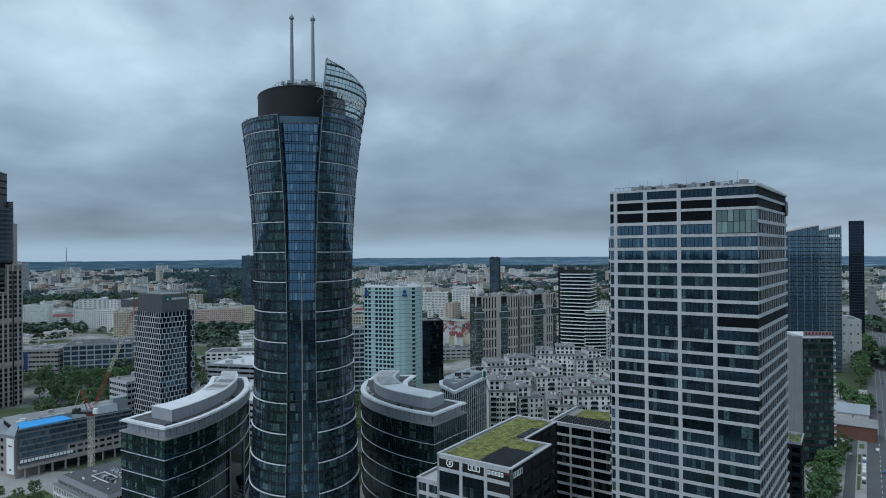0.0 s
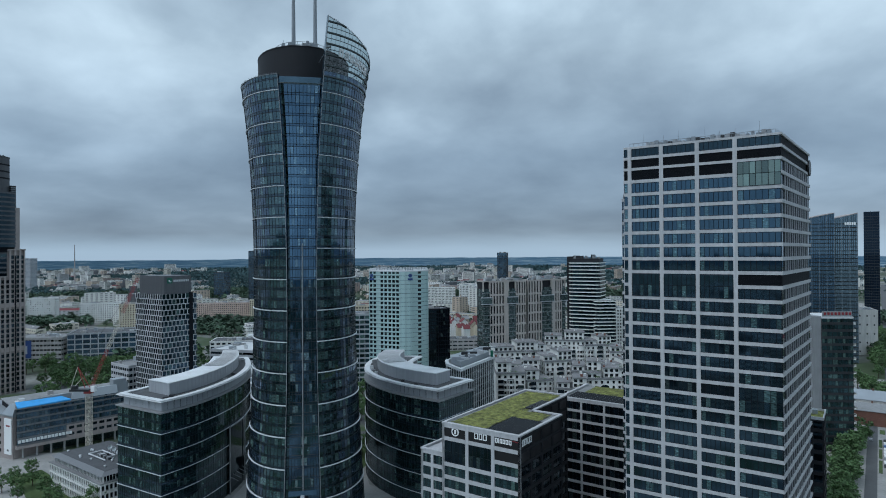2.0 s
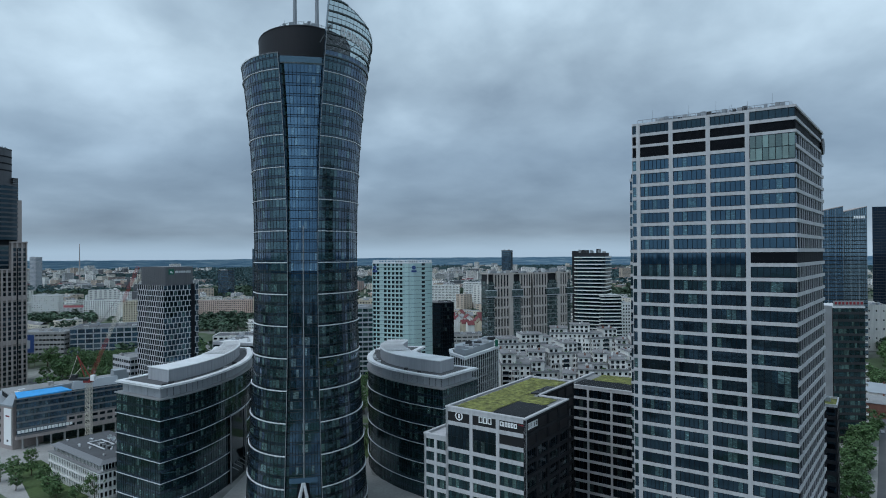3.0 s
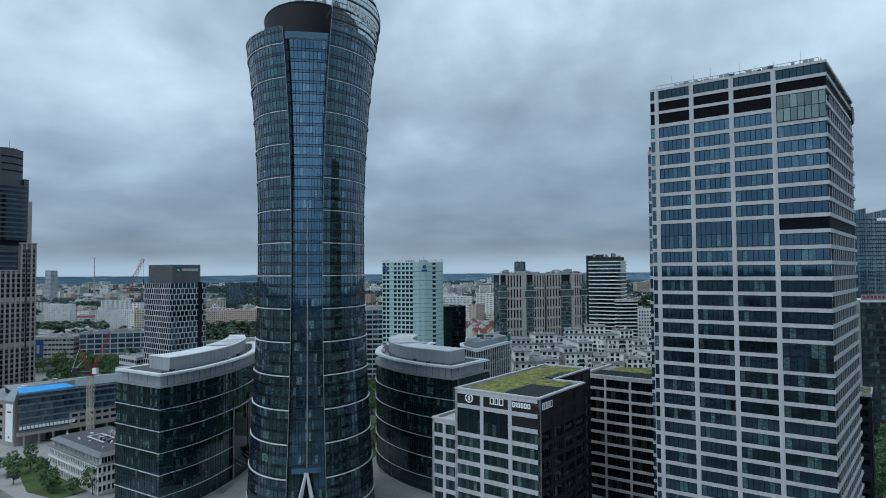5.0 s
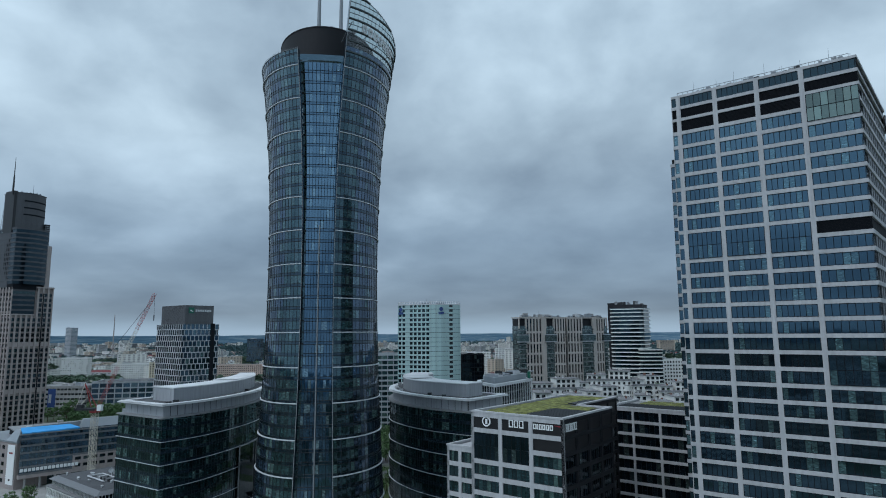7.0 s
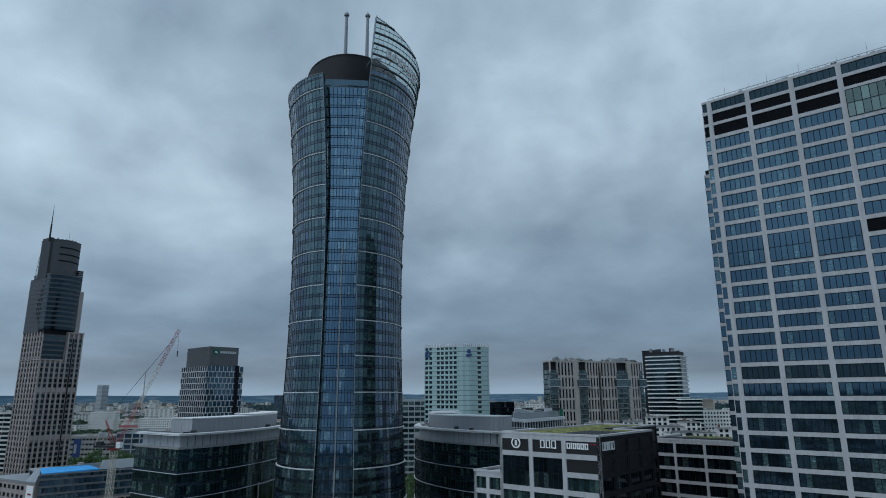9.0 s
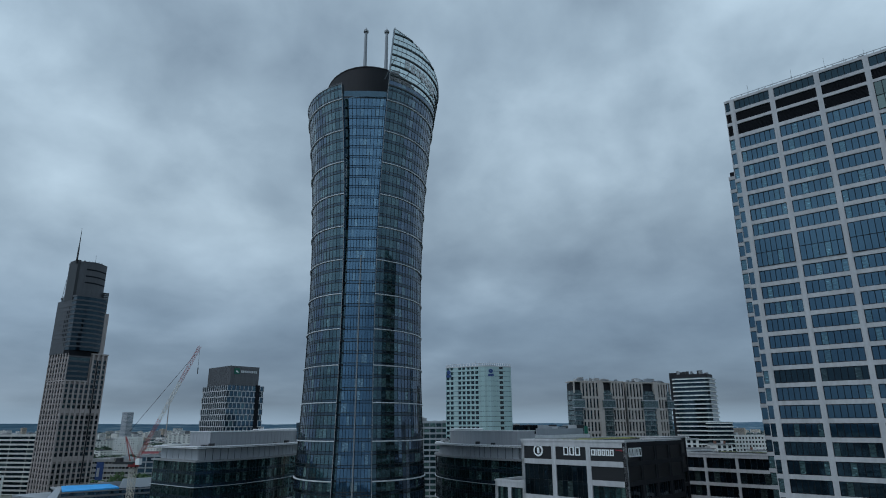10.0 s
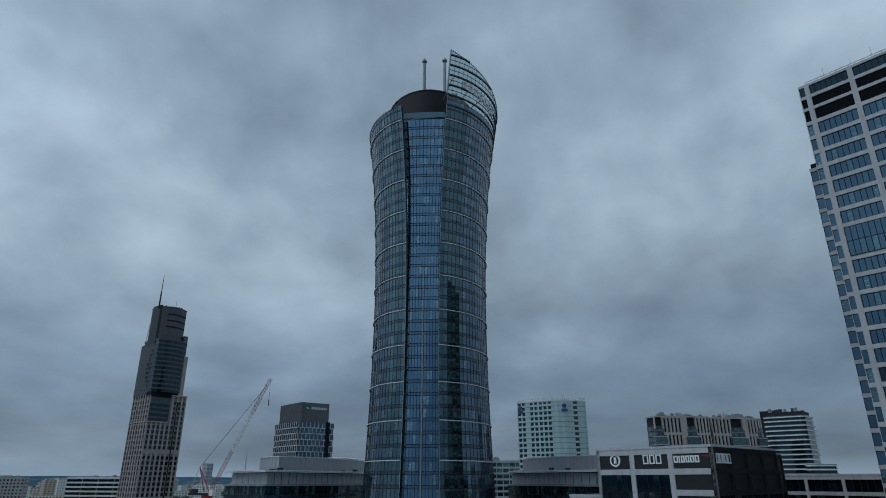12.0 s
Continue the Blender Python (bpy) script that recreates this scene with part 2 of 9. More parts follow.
MAT = {
    "glass_spire": glazing("glass_spire", (0.015, 0.026, 0.039), 2.35, (0.55, 0.73, 1.0), ((0.085, 0.14, 0.13), 0.2), 0.5),
    "glass_core": glazing("glass_core", (0.006, 0.014, 0.022), 2.9, (0.42, 0.70, 1.0), ((0.12, 0.165, 0.17), 0.16), 0.5),
    "glass_screen": glazing("glass_screen", (0.015, 0.031, 0.031), 2.1, (0.54, 0.80, 0.98), ((0.06, 0.10, 0.095), 0.22), 0.4),
    "spandrel_core": glazing("spandrel_core", (0.004, 0.009, 0.015), 2.6, (0.40, 0.68, 1.0), ((0.012, 0.022, 0.034), 0.3), 0.2),
    "spandrel_spire": glazing("spandrel_spire", (0.006, 0.013, 0.016), 1.9, (0.54, 0.76, 1.0), ((0.012, 0.024, 0.028), 0.3), 0.2),
    "glass_office": glazing("glass_office", (0.012, 0.026, 0.029), 1.65, (0.55, 0.85, 1.0), ((0.075, 0.125, 0.115), 0.30), 0.3),
    "glass_tower": glazing("glass_tower", (0.0035, 0.0075, 0.011), 2.2, (0.42, 0.72, 1.0), ((0.055, 0.095, 0.095), 0.17), 0.4),
    "glass_tall": glazing("glass_tall", (0.14, 0.20, 0.185), 1.6, (0.7, 0.9, 1.0), ((0.17, 0.23, 0.21), 0.4), 0.04),
    "glass_dark": glazing("glass_dark", (0.003, 0.006, 0.009), 1.6, (0.5, 0.8, 1.0), ((0.035, 0.05, 0.05), 0.12), 0.4),
    "glass_curved": glazing("glass_curved", (0.006, 0.015, 0.016), 1.85, (0.45, 0.82, 0.95), ((0.05, 0.085, 0.08), 0.22), 0.7),
    "glass_plain": material("glass_plain", (0.02, 0.025, 0.03), 0.08, ior=1.6, per="island", spread=0.7, second=((0.10, 0.10, 0.095), 0.18)),
    "glass_teal": material("glass_teal", (0.40, 0.545, 0.545), 0.12, ior=1.6, per="island", spread=0.12, stain=0.08, stain_scale=0.03),
    "glass_clear": clear_glass("glass_clear"),
    "glass_blue": glazing("glass_blue", (0.03, 0.055, 0.085), 2.2, (0.6, 0.85, 1.0), ((0.09, 0.13, 0.16), 0.2), 0.3),
    "glass_navy": glazing("glass_navy", (0.004, 0.009, 0.018), 1.45, (0.5, 0.75, 1.0), ((0.03, 0.05, 0.06), 0.12), 0.3),
    "far_window": material("far_window", (0.10, 0.105, 0.11), 0.4, per="island", spread=0.6),
    # leaf colour of the far woods, with blue distance haze mixed in
    "hazed_leaf": material("hazed_leaf", (0.034, 0.075, 0.082), 0.9, per="island", spread=0.35, stain=0.3, stain_scale=0.004),
    "roof_slate": material("roof_slate", (0.17, 0.17, 0.175), 0.85, grain=0.15, grain_scale=0.7, stain=0.25, stain_scale=0.1),
    "plant_mesh": material("plant_mesh", (0.135, 0.14, 0.15), 0.55, metal=0.2, grain=0.2, grain_scale=2.5, streak=0.15),
    "hedge": material("hedge", (0.045, 0.095, 0.03), 0.85, per="island", spread=0.4, grain=0.3, grain_scale=1.5),
    "spandrel": material("spandrel", (0.014, 0.024, 0.034), 0.10, ior=2.1, tint=(0.5, 0.78, 1.0), per="island", spread=0.35),
    "mullion": material("mullion", (0.016, 0.019, 0.022), 0.35, metal=0.4),
    "band": material("band", (0.58, 0.60, 0.62), 0.4, metal=0.2, stain=0.1, stain_scale=0.1),
    "fin": material("fin", (0.22, 0.24, 0.26), 0.45, metal=0.4),
    "sail_steel": material("sail_steel", (0.045, 0.06, 0.063), 0.5, metal=0.4),
    "crown_metal": material("crown_metal", (0.075, 0.079, 0.088), 0.5, metal=0.3, streak=0.14, grain=0.08, grain_scale=0.5),
    "drum": material("drum", (0.016, 0.017, 0.021), 0.65, metal=0.1, streak=0.06, grain=0.06, grain_scale=0.6, ior=1.35),
    "mast": material("mast", (0.22, 0.24, 0.26), 0.5, metal=0.3, streak=0.1),
    "dark_metal": material("dark_metal", (0.03, 0.032, 0.036), 0.5, metal=0.3, grain=0.1),
    "stone": material("stone", (0.44, 0.444, 0.458), 0.75, grain=0.06, grain_scale=1.5, stain=0.10, stain_scale=0.12, streak=0.13, bump=0.1),
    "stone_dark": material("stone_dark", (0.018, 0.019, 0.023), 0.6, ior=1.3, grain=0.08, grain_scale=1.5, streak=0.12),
    "louvre": material("louvre", (0.006, 0.008, 0.012), 0.8, ior=1.3),
    "sill_grey": material("sill_grey", (0.26, 0.27, 0.28), 0.6, metal=0.2, stain=0.12, stain_scale=0.15, streak=0.08),
    "panel_slate": material("panel_slate", (0.15, 0.155, 0.165), 0.5, metal=0.1, per="island", spread=0.1, streak=0.08),
    "glass_bay": glazing("glass_bay", (0.05, 0.068, 0.068), 1.7, (0.6, 0.85, 1.0), ((0.12, 0.15, 0.145), 0.3), 0.6),
    "panel_grey": material("panel_grey", (0.37, 0.385, 0.41), 0.55, metal=0.1, per="island", spread=0.06, streak=0.10, stain=0.08),
    "concrete": material("concrete", (0.34, 0.335, 0.33), 0.9, grain=0.1, grain_scale=1.2, stain=0.18, stain_scale=0.08, streak=0.12),
    "plaster": material("plaster", (0.55, 0.545, 0.52), 0.9, grain=0.05, stain=0.12, stain_scale=0.06, streak=0.14),
    "plaster_white": material("plaster_white", (0.70, 0.70, 0.68), 0.9, grain=0.05, stain=0.12, stain_scale=0.06, streak=0.16),
    "plaster_sand": material("plaster_sand", (0.54, 0.48, 0.37), 0.9, grain=0.05, stain=0.12, stain_scale=0.06, streak=0.14),
    "plaster_rose": material("plaster_rose", (0.48, 0.37, 0.32), 0.9, grain=0.05, stain=0.12, stain_scale=0.06, streak=0.14),
    "granite_tan": material("granite_tan", (0.41, 0.375, 0.345), 0.7, grain=0.08, stain=0.1, stain_scale=0.07, streak=0.1),
    "granite_rose": material("granite_rose", (0.335, 0.292, 0.28), 0.6, grain=0.06, stain=0.1, stain_scale=0.07, streak=0.1),
    "granite_dark": material("granite_dark", (0.20, 0.17, 0.16), 0.6, grain=0.06, stain=0.1, stain_scale=0.07, streak=0.1),
    "brick_red": material("brick_red", (0.16, 0.075, 0.055), 0.9, grain=0.15, grain_scale=2.0, stain=0.15, stain_scale=0.2),
    "roof_grey": material("roof_grey", (0.22, 0.225, 0.23), 0.9, grain=0.15, grain_scale=0.7, stain=0.25, stain_scale=0.06),
    "roof_dark": material("roof_dark", (0.075, 0.078, 0.085), 0.85, grain=0.15, grain_scale=0.7, stain=0.2, stain_scale=0.08),
    "roof_pale": material("roof_pale", (0.52, 0.535, 0.55), 0.6, grain=0.08, grain_scale=0.7, stain=0.15, stain_scale=0.08),
    "roof_metal": material("roof_metal", (0.33, 0.36, 0.39), 0.45, metal=0.35, stain=0.1, stain_scale=0.08),
    "roof_tile": material("roof_tile", (0.16, 0.04, 0.045), 0.85, grain=0.15, grain_scale=1.0, stain=0.15, stain_scale=0.1),
    "roof_white": material("roof_white", (0.64, 0.655, 0.67), 0.55, grain=0.06, grain_scale=0.7, stain=0.14, stain_scale=0.09, streak=0.06),
    "sedum": material("sedum", (0.145, 0.155, 0.04), 0.95, grain=0.65, grain_scale=0.9, stain=0.6, stain_scale=0.4, bump=0.8),
    "solar": material("solar", (0.006, 0.008, 0.011), 0.5, ior=1.3, per="island", spread=0.3),
    "blue_sheet": material("blue_sheet", (0.05, 0.33, 0.72), 0.5, grain=0.1, grain_scale=0.5, stain=0.12, stain_scale=0.2),
    "crane_red": material("crane_red", (0.30, 0.035, 0.035), 0.6, grain=0.1, stain=0.15, stain_scale=0.3),
    "crane_white": material("crane_white", (0.58, 0.54, 0.46), 0.55, grain=0.1, stain=0.15, stain_scale=0.3),
    "sign_white": material("sign_white", (0.85, 0.86, 0.86), 0.4),
    "sign_dark": material("sign_dark", (0.012, 0.012, 0.014), 0.4),
    "sign_red": material("sign_red", (0.22, 0.02, 0.03), 0.5),
    "sign_blue": material("sign_blue", (0.025, 0.06, 0.2), 0.4),
    "sign_green": material("sign_green", (0.012, 0.13, 0.085), 0.4),
    "asphalt": material("asphalt", (0.085, 0.088, 0.092), 0.9, grain=0.12, grain_scale=1.5, stain=0.15, stain_scale=0.07),
    "paving": material("paving", (0.29, 0.285, 0.275), 0.9, grain=0.12, grain_scale=0.8, stain=0.2, stain_scale=0.07),
    "paint_white": material("paint_white", (0.7, 0.7, 0.68), 0.7),
    "grass": material("grass", (0.055, 0.09, 0.025), 0.95, grain=0.3, grain_scale=0.8, stain=0.3, stain_scale=0.06),
    "leaf": material("leaf", (0.066, 0.128, 0.042), 0.75, per="island", spread=0.45, stain=0.25, stain_scale=0.15),
    "leaf_dark": material("leaf_dark", (0.045, 0.082, 0.050), 0.8, per="island", spread=0.5, stain=0.3, stain_scale=0.01),
    "bark": material("bark", (0.07, 0.05, 0.035), 0.95, grain=0.3, grain_scale=3.0),
    "rubber": material("rubber", (0.015, 0.015, 0.015), 0.8),
}


def ground_material():
    """Streets, yards and green, mixed over the whole plain."""
    m = bpy.data.materials.new("city_ground")
    m.use_nodes = True
    nt = m.node_tree
    N, L = nt.nodes.new, nt.links.new
    b = nt.nodes["Principled BSDF"]
    b.inputs["Roughness"].default_value = 0.95
    geo = N("ShaderNodeNewGeometry")
    n1, n2, n3 = N("ShaderNodeTexNoise"), N("ShaderNodeTexNoise"), N("ShaderNodeTexNoise")
    for n, s, d in ((n1, 0.012, 6.0), (n2, 0.15, 5.0), (n3, 0.0016, 4.0)):
        L(geo.outputs["Position"], n.inputs["Vector"])
        n.inputs["Scale"].default_value, n.inputs["Detail"].default_value = s, d
    r = N("ShaderNodeValToRGB")
    L(n1.outputs["Fac"], r.inputs[0])
    e = r.color_ramp.elements
    e[0].position, e[0].color = 0.44, (0.05, 0.078, 0.03, 1)
    e[1].position, e[1].color = 0.60, (0.30, 0.295, 0.285, 1)
    k = e.new(0.50)
    k.color = (0.17, 0.17, 0.165, 1)
    far = N("ShaderNodeValToRGB")
    L(n3.outputs["Fac"], far.inputs[0])
    f = far.color_ramp.elements
    f[0].position, f[0].color = 0.46, (0, 0, 0, 1)
    f[1].position, f[1].color = 0.56, (0.8, 0.8, 0.8, 1)
    mx = N("ShaderNodeMix")
    mx.data_type = "RGBA"
    L(far.outputs[0], mx.inputs[0])
    L(r.outputs[0], mx.inputs[6])
    mx.inputs[7].default_value = (0.03, 0.05, 0.02, 1)
    mr = N("ShaderNodeMapRange")
    L(n2.outputs["Fac"], mr.inputs[0])
    mr.inputs[1].default_value, mr.inputs[2].default_value, mr.inputs[3].default_value, mr.inputs[4].default_value = 0.3, 0.7, 0.75, 1.25
    h = N("ShaderNodeVectorMath")
    h.operation = "SCALE"
    L(mx.outputs[2], h.inputs[0])
    L(mr.outputs[0], h.inputs["Scale"])
    L(h.outputs[0], b.inputs["Base Color"])
    return m


MAT["ground"] = ground_material()


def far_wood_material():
    """Woods and scattered pale suburbs, many kilometres off, with distance haze painted in as blue."""
    m = material("hazed_wood", (0.07, 0.13, 0.18), 1.0)
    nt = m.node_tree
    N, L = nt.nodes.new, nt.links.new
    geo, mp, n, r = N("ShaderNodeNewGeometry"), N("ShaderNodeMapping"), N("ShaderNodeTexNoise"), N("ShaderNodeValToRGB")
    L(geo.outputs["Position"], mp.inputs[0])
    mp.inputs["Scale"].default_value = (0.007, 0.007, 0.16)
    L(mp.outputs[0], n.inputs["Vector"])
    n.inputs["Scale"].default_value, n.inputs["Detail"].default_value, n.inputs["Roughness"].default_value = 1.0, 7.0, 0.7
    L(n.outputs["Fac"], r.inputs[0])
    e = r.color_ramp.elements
    # blue base tones stand in for haze over the woods
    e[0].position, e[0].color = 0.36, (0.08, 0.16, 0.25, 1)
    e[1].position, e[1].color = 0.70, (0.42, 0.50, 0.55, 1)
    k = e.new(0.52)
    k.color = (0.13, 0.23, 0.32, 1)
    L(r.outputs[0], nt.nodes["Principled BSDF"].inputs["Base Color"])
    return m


MAT["hazed_wood"] = far_wood_material()


# ---------------------------------------------------------------- mesh helpers
def tilt(rng, k):
    """Four offsets that lean a pane a little and keep it flat."""
    a, b, c = (rng.uniform(-k, k) for _ in range(3))
    return [a, a + b, a + b + c, a + c]


class Geo:
    """Gathers faces of one mesh, with a material slot for each face."""

    def __init__(self, weld=False):
        self.v, self.f, self.s = [], [], []
        self.weld = weld

    def quad(self, a, b, c, d, slot=0):
        n = len(self.v)
        self.v += [tuple(a), tuple(b), tuple(c), tuple(d)]
        self.f.append((n, n + 1, n + 2, n + 3))
        self.s.append(slot)

    def tri(self, a, b, c, slot=0):
        n = len(self.v)
        self.v += [tuple(a), tuple(b), tuple(c)]
        self.f.append((n, n + 1, n + 2))
        self.s.append(slot)

    def hexa(self, p, slot=0):
        """Eight corners: the lower four counter-clockwise, then the upper four."""
        n = len(self.v)
        self.v += [tuple(q) for q in p]
        for face in ((3, 2, 1, 0), (4, 5, 6, 7), (0, 1, 5, 4), (1, 2, 6, 5), (2, 3, 7, 6), (3, 0, 4, 7)):
            self.f.append(tuple(n + i for i in face))
            self.s.append(slot)

    def box(self, x0, y0, z0, x1, y1, z1, slot=0, m=None):
        p = [(x0, y0, z0), (x1, y0, z0), (x1, y1, z0), (x0, y1, z0), (x0, y0, z1), (x1, y0, z1), (x1, y1, z1), (x0, y1, z1)]
        if m is not None:
            p = [m @ Vector(q) for q in p]
        self.hexa(p, slot)

    def prism(self, poly, z0, z1, slot=0, cap=True, inset=0.0):
        n, k = len(self.v), len(poly)
        cx, cy = sum(p[0] for p in poly) / k, sum(p[1] for p in poly) / k
        top = [(x + (cx - x) * inset, y + (cy - y) * inset) for x, y in poly]
        self.v += [(x, y, z0) for x, y in poly] + [(x, y, z1) for x, y in top]
        for i in range(k):
            j = (i + 1) % k
            self.f.append((n + i, n + j, n + k + j, n + k + i))
            self.s.append(slot)
        if cap:
            self.f.append(tuple(n + k + i for i in range(k)))
            self.s.append(slot)
            self.f.append(tuple(n + k - 1 - i for i in range(k)))
            self.s.append(slot)

    def tube(self, a, b, r0, r1=None, sides=8, slot=0):
        a, b = Vector(a), Vector(b)
        r1 = r0 if r1 is None else r1
        turn = (b - a).to_track_quat("Z", "Y")
        n = len(self.v)
        for c, r in ((a, r0), (b, r1)):
            for i in range(sides):
                t = 2 * math.pi * i / sides
                self.v.append(tuple(c + turn @ Vector((r * math.cos(t), r * math.sin(t), 0))))
        for i in range(sides):
            j = (i + 1) % sides
            self.f.append((n + i, n + j, n + sides + j, n + sides + i))
            self.s.append(slot)
        self.f.append(tuple(n + sides + i for i in range(sides)))
        self.f.append(tuple(n + sides - 1 - i for i in range(sides)))
        self.s += [slot, slot]

    def mesh(self, name, *mats):
        if self.weld:
            seen, index = {}, []
            for q in self.v:
                index.append(seen.setdefault(tuple(round(float(c), 3) for c in q), len(seen)))
            self.v, self.f = list(seen), [tuple(index[i] for i in f) for f in self.f]
        me = bpy.data.meshes.new(name)
        me.from_pydata(self.v, [], self.f)
        for m in mats:
            me.materials.append(MAT[m])
        if len(mats) > 1:
            me.polygons.foreach_set("material_index", self.s)
        me.update()
        return me


def thing(name, label, category, x, y, z=0.0, turn=0.0, group="", kind=""):
    ob = new(name)
    ob.empty_display_size = 1.0
    ob.matrix_world = pose(x, y, z, 0, 0, turn)
    return tagged(ob, label, category, group, kind)


def part(name, geo, mats, parent, label="", m=None):
    """Links a mesh, or what a Geo holds, as one object under a thing or a part."""
    mats = (mats,) if isinstance(mats, str) else mats
    me = geo.mesh(name, *mats) if isinstance(geo, Geo) else geo
    ob = new(name, me)
    ob.parent = parent
    if m is not None:
        ob.matrix_basis = m
    return tagged(ob, label)


def lone(name, geo, mats, label, category, kind="", group=""):
    mats = (mats,) if isinstance(mats, str) else mats
    ob = new(name, geo.mesh(name, *mats))
    return tagged(ob, label, category, group, kind)


def arc(cx, cy, r, a0, a1, n):
    return [(cx + r * math.cos(radians(a0 + (a1 - a0) * i / n)), cy + r * math.sin(radians(a0 + (a1 - a0) * i / n))) for i in range(n + 1)]


def smooth_line(points, steps):
    """A rounded line through a few points of the plan."""
    out = []
    p = [points[0]] + list(points) + [points[-1]]
    for i in range(1, len(p) - 2):
        for s in range(steps):
            t = s / steps
            out.append(tuple(0.5 * (2 * p[i][k] + (p[i + 1][k] - p[i - 1][k]) * t + (2 * p[i - 1][k] - 5 * p[i][k] + 4 * p[i + 1][k] - p[i + 2][k]) * t * t
                                    + (3 * p[i][k] - p[i - 1][k] - 3 * p[i + 1][k] + p[i + 2][k]) * t ** 3) for k in (0, 1)))
    out.append(tuple(points[-1]))
    return out


WINDOW_MESHES = {}


def window_mesh(w, h, panes, glass="glass_office", frame_mat="mullion", rows=1, variant=0, slim=0.07):
    """A window of a few panes side by side: slim frame, panes a little out of true. It faces -y, its lower left corner at the origin."""
    key = (round(w, 2), round(h, 2), panes, glass, frame_mat, rows, variant, slim)
    if key in WINDOW_MESHES:
        return WINDOW_MESHES[key]
    rng = random.Random(str(key))
    g = Geo()
    fr = min(slim, w * 0.06)
    g.box(0, -0.05, 0, w, 0.03, fr, 1)
    g.box(0, -0.05, h - fr, w, 0.03, h, 1)
    step = w / panes
    for i in range(panes + 1):
        x = min(max(i * step, fr / 2), w - fr / 2)
        g.box(x - fr / 2, -0.05, fr, x + fr / 2, 0.03, h - fr, 1)
    for r in range(rows):
        z0, z1 = h * r / rows, h * (r + 1) / rows
        if r:
            g.box(0, -0.045, z0 - fr / 2, w, 0.03, z0 + fr / 2, 1)
        for i in range(panes):
            j = tilt(rng, 0.006)
            g.quad((i * step, j[0], z0), ((i + 1) * step, j[1], z0), ((i + 1) * step, j[2], z1), (i * step, j[3], z1), 0)
    WINDOW_MESHES[key] = g.mesh("window", glass, frame_mat)
    return WINDOW_MESHES[key]


FACES = ("front", "right", "back", "left")


def face_matrix(face, w, d):
    """From a facade's own axes (x along it, -y out of it) to those of a block that is w wide and d deep."""
    return {"front": pose(0, 0, 0), "right": pose(w, 0, 0, 0, 0, 90), "back": pose(w, d, 0, 0, 0, 180), "left": pose(0, d, 0, 0, 0, -90)}[face]


def grid_facade(root, wall, m, width, z0, z1, cols, rows, fw, fh, glass="glass_plain", frame_mat="mullion", panes=2, deep=0.3, single=True, low=0.4, edge=0.0, slot=0, skip=None, rest=None):
    """Piers and spandrels proud of recessed windows; the windows are parts of root, whole rows of them where they are far."""
    cw, rh = (width - 2 * edge) / cols, (z1 - z0) / rows
    ww, wh = cw * fw, rh * fh
    gap = cw - ww
    for c in range(cols + 1):
        x0 = edge + c * cw - gap / 2
        x1 = x0 + gap
        x0, x1 = (0 if c == 0 else x0), (width if c == cols else x1)
        wall.box(x0, 0, z0, x1, deep, z1, slot, m)
    for r in range(rows + 1):
        a = z0 + (r - 1) * rh + rh * (1 - fh) * low + wh if r else z0
        b = z0 + r * rh + rh * (1 - fh) * low if r < rows else z1
        wall.box(0, 0.004, a, width, deep, b, slot, m)
    me = window_mesh(ww, wh, panes, glass, frame_mat)
    for r in range(rows):
        zz = z0 + r * rh + rh * (1 - fh) * low
        if single and not (skip and skip(0, r)):
            for c in range(cols):
                part("window", me, (), root, "", m @ pose(edge + c * cw + gap / 2, deep * 0.75, zz))
        else:
            g = Geo() if rest is None else rest
            for c in range(cols):
                x = edge + c * cw + gap / 2
                q = [(x, deep * 0.75, zz), (x + ww, deep * 0.75, zz), (x + ww, deep * 0.75, zz + wh), (x, deep * 0.75, zz + wh)]
                g.quad(*(q if rest is None else [m @ Vector(v) for v in q]))
            if rest is None:
                tagged(part("window_ribbon", g, glass, root, "", m), kind="stuff")


def roof_kit(root, w, d, z, seed, parapet=0.8, mat="roof_grey", units=5, edge_mat="concrete", high=3.0):
    """A flat roof: deck, parapet, stair head and plant boxes."""
    rng = random.Random(seed)
    g = Geo()
    g.box(0.2, 0.2, z - 0.3, w - 0.2, d - 0.2, z)
    part("roof", g, mat, root)
    g = Geo()
    t = 0.35
    g.box(-0.05, -0.05, z - 0.25, w + 0.05, t, z + parapet)
    g.box(-0.05, d - t, z - 0.25, w + 0.05, d + 0.05, z + parapet)
    g.box(-0.05, t, z - 0.25, t, d - t, z + parapet)
    g.box(w - t, t, z - 0.25, w + 0.05, d - t, z + parapet)
    part("parapet", g, edge_mat, root)
    for _ in range(units):
        a, b, h = rng.uniform(1.2, min(6, w * 0.3)), rng.uniform(1.2, min(5, d * 0.3)), rng.uniform(0.8, high)
        x, y = rng.uniform(1, max(1.1, w - a - 1)), rng.uniform(1, max(1.1, d - b - 1))
        g = Geo()
        g.box(x, y, z, x + a, y + b, z + h)
        g.box(x - 0.08, y - 0.08, z + h, x + a + 0.08, y + b + 0.08, z + h + 0.12)
        g.tube((x + a / 2, y + b / 2, z + h + 0.1), (x + a / 2, y + b / 2, z + h + 0.5), 0.25)
        part("roof_unit", g, rng.choice(("roof_pale", "sill_grey", "roof_metal", "concrete")), root)


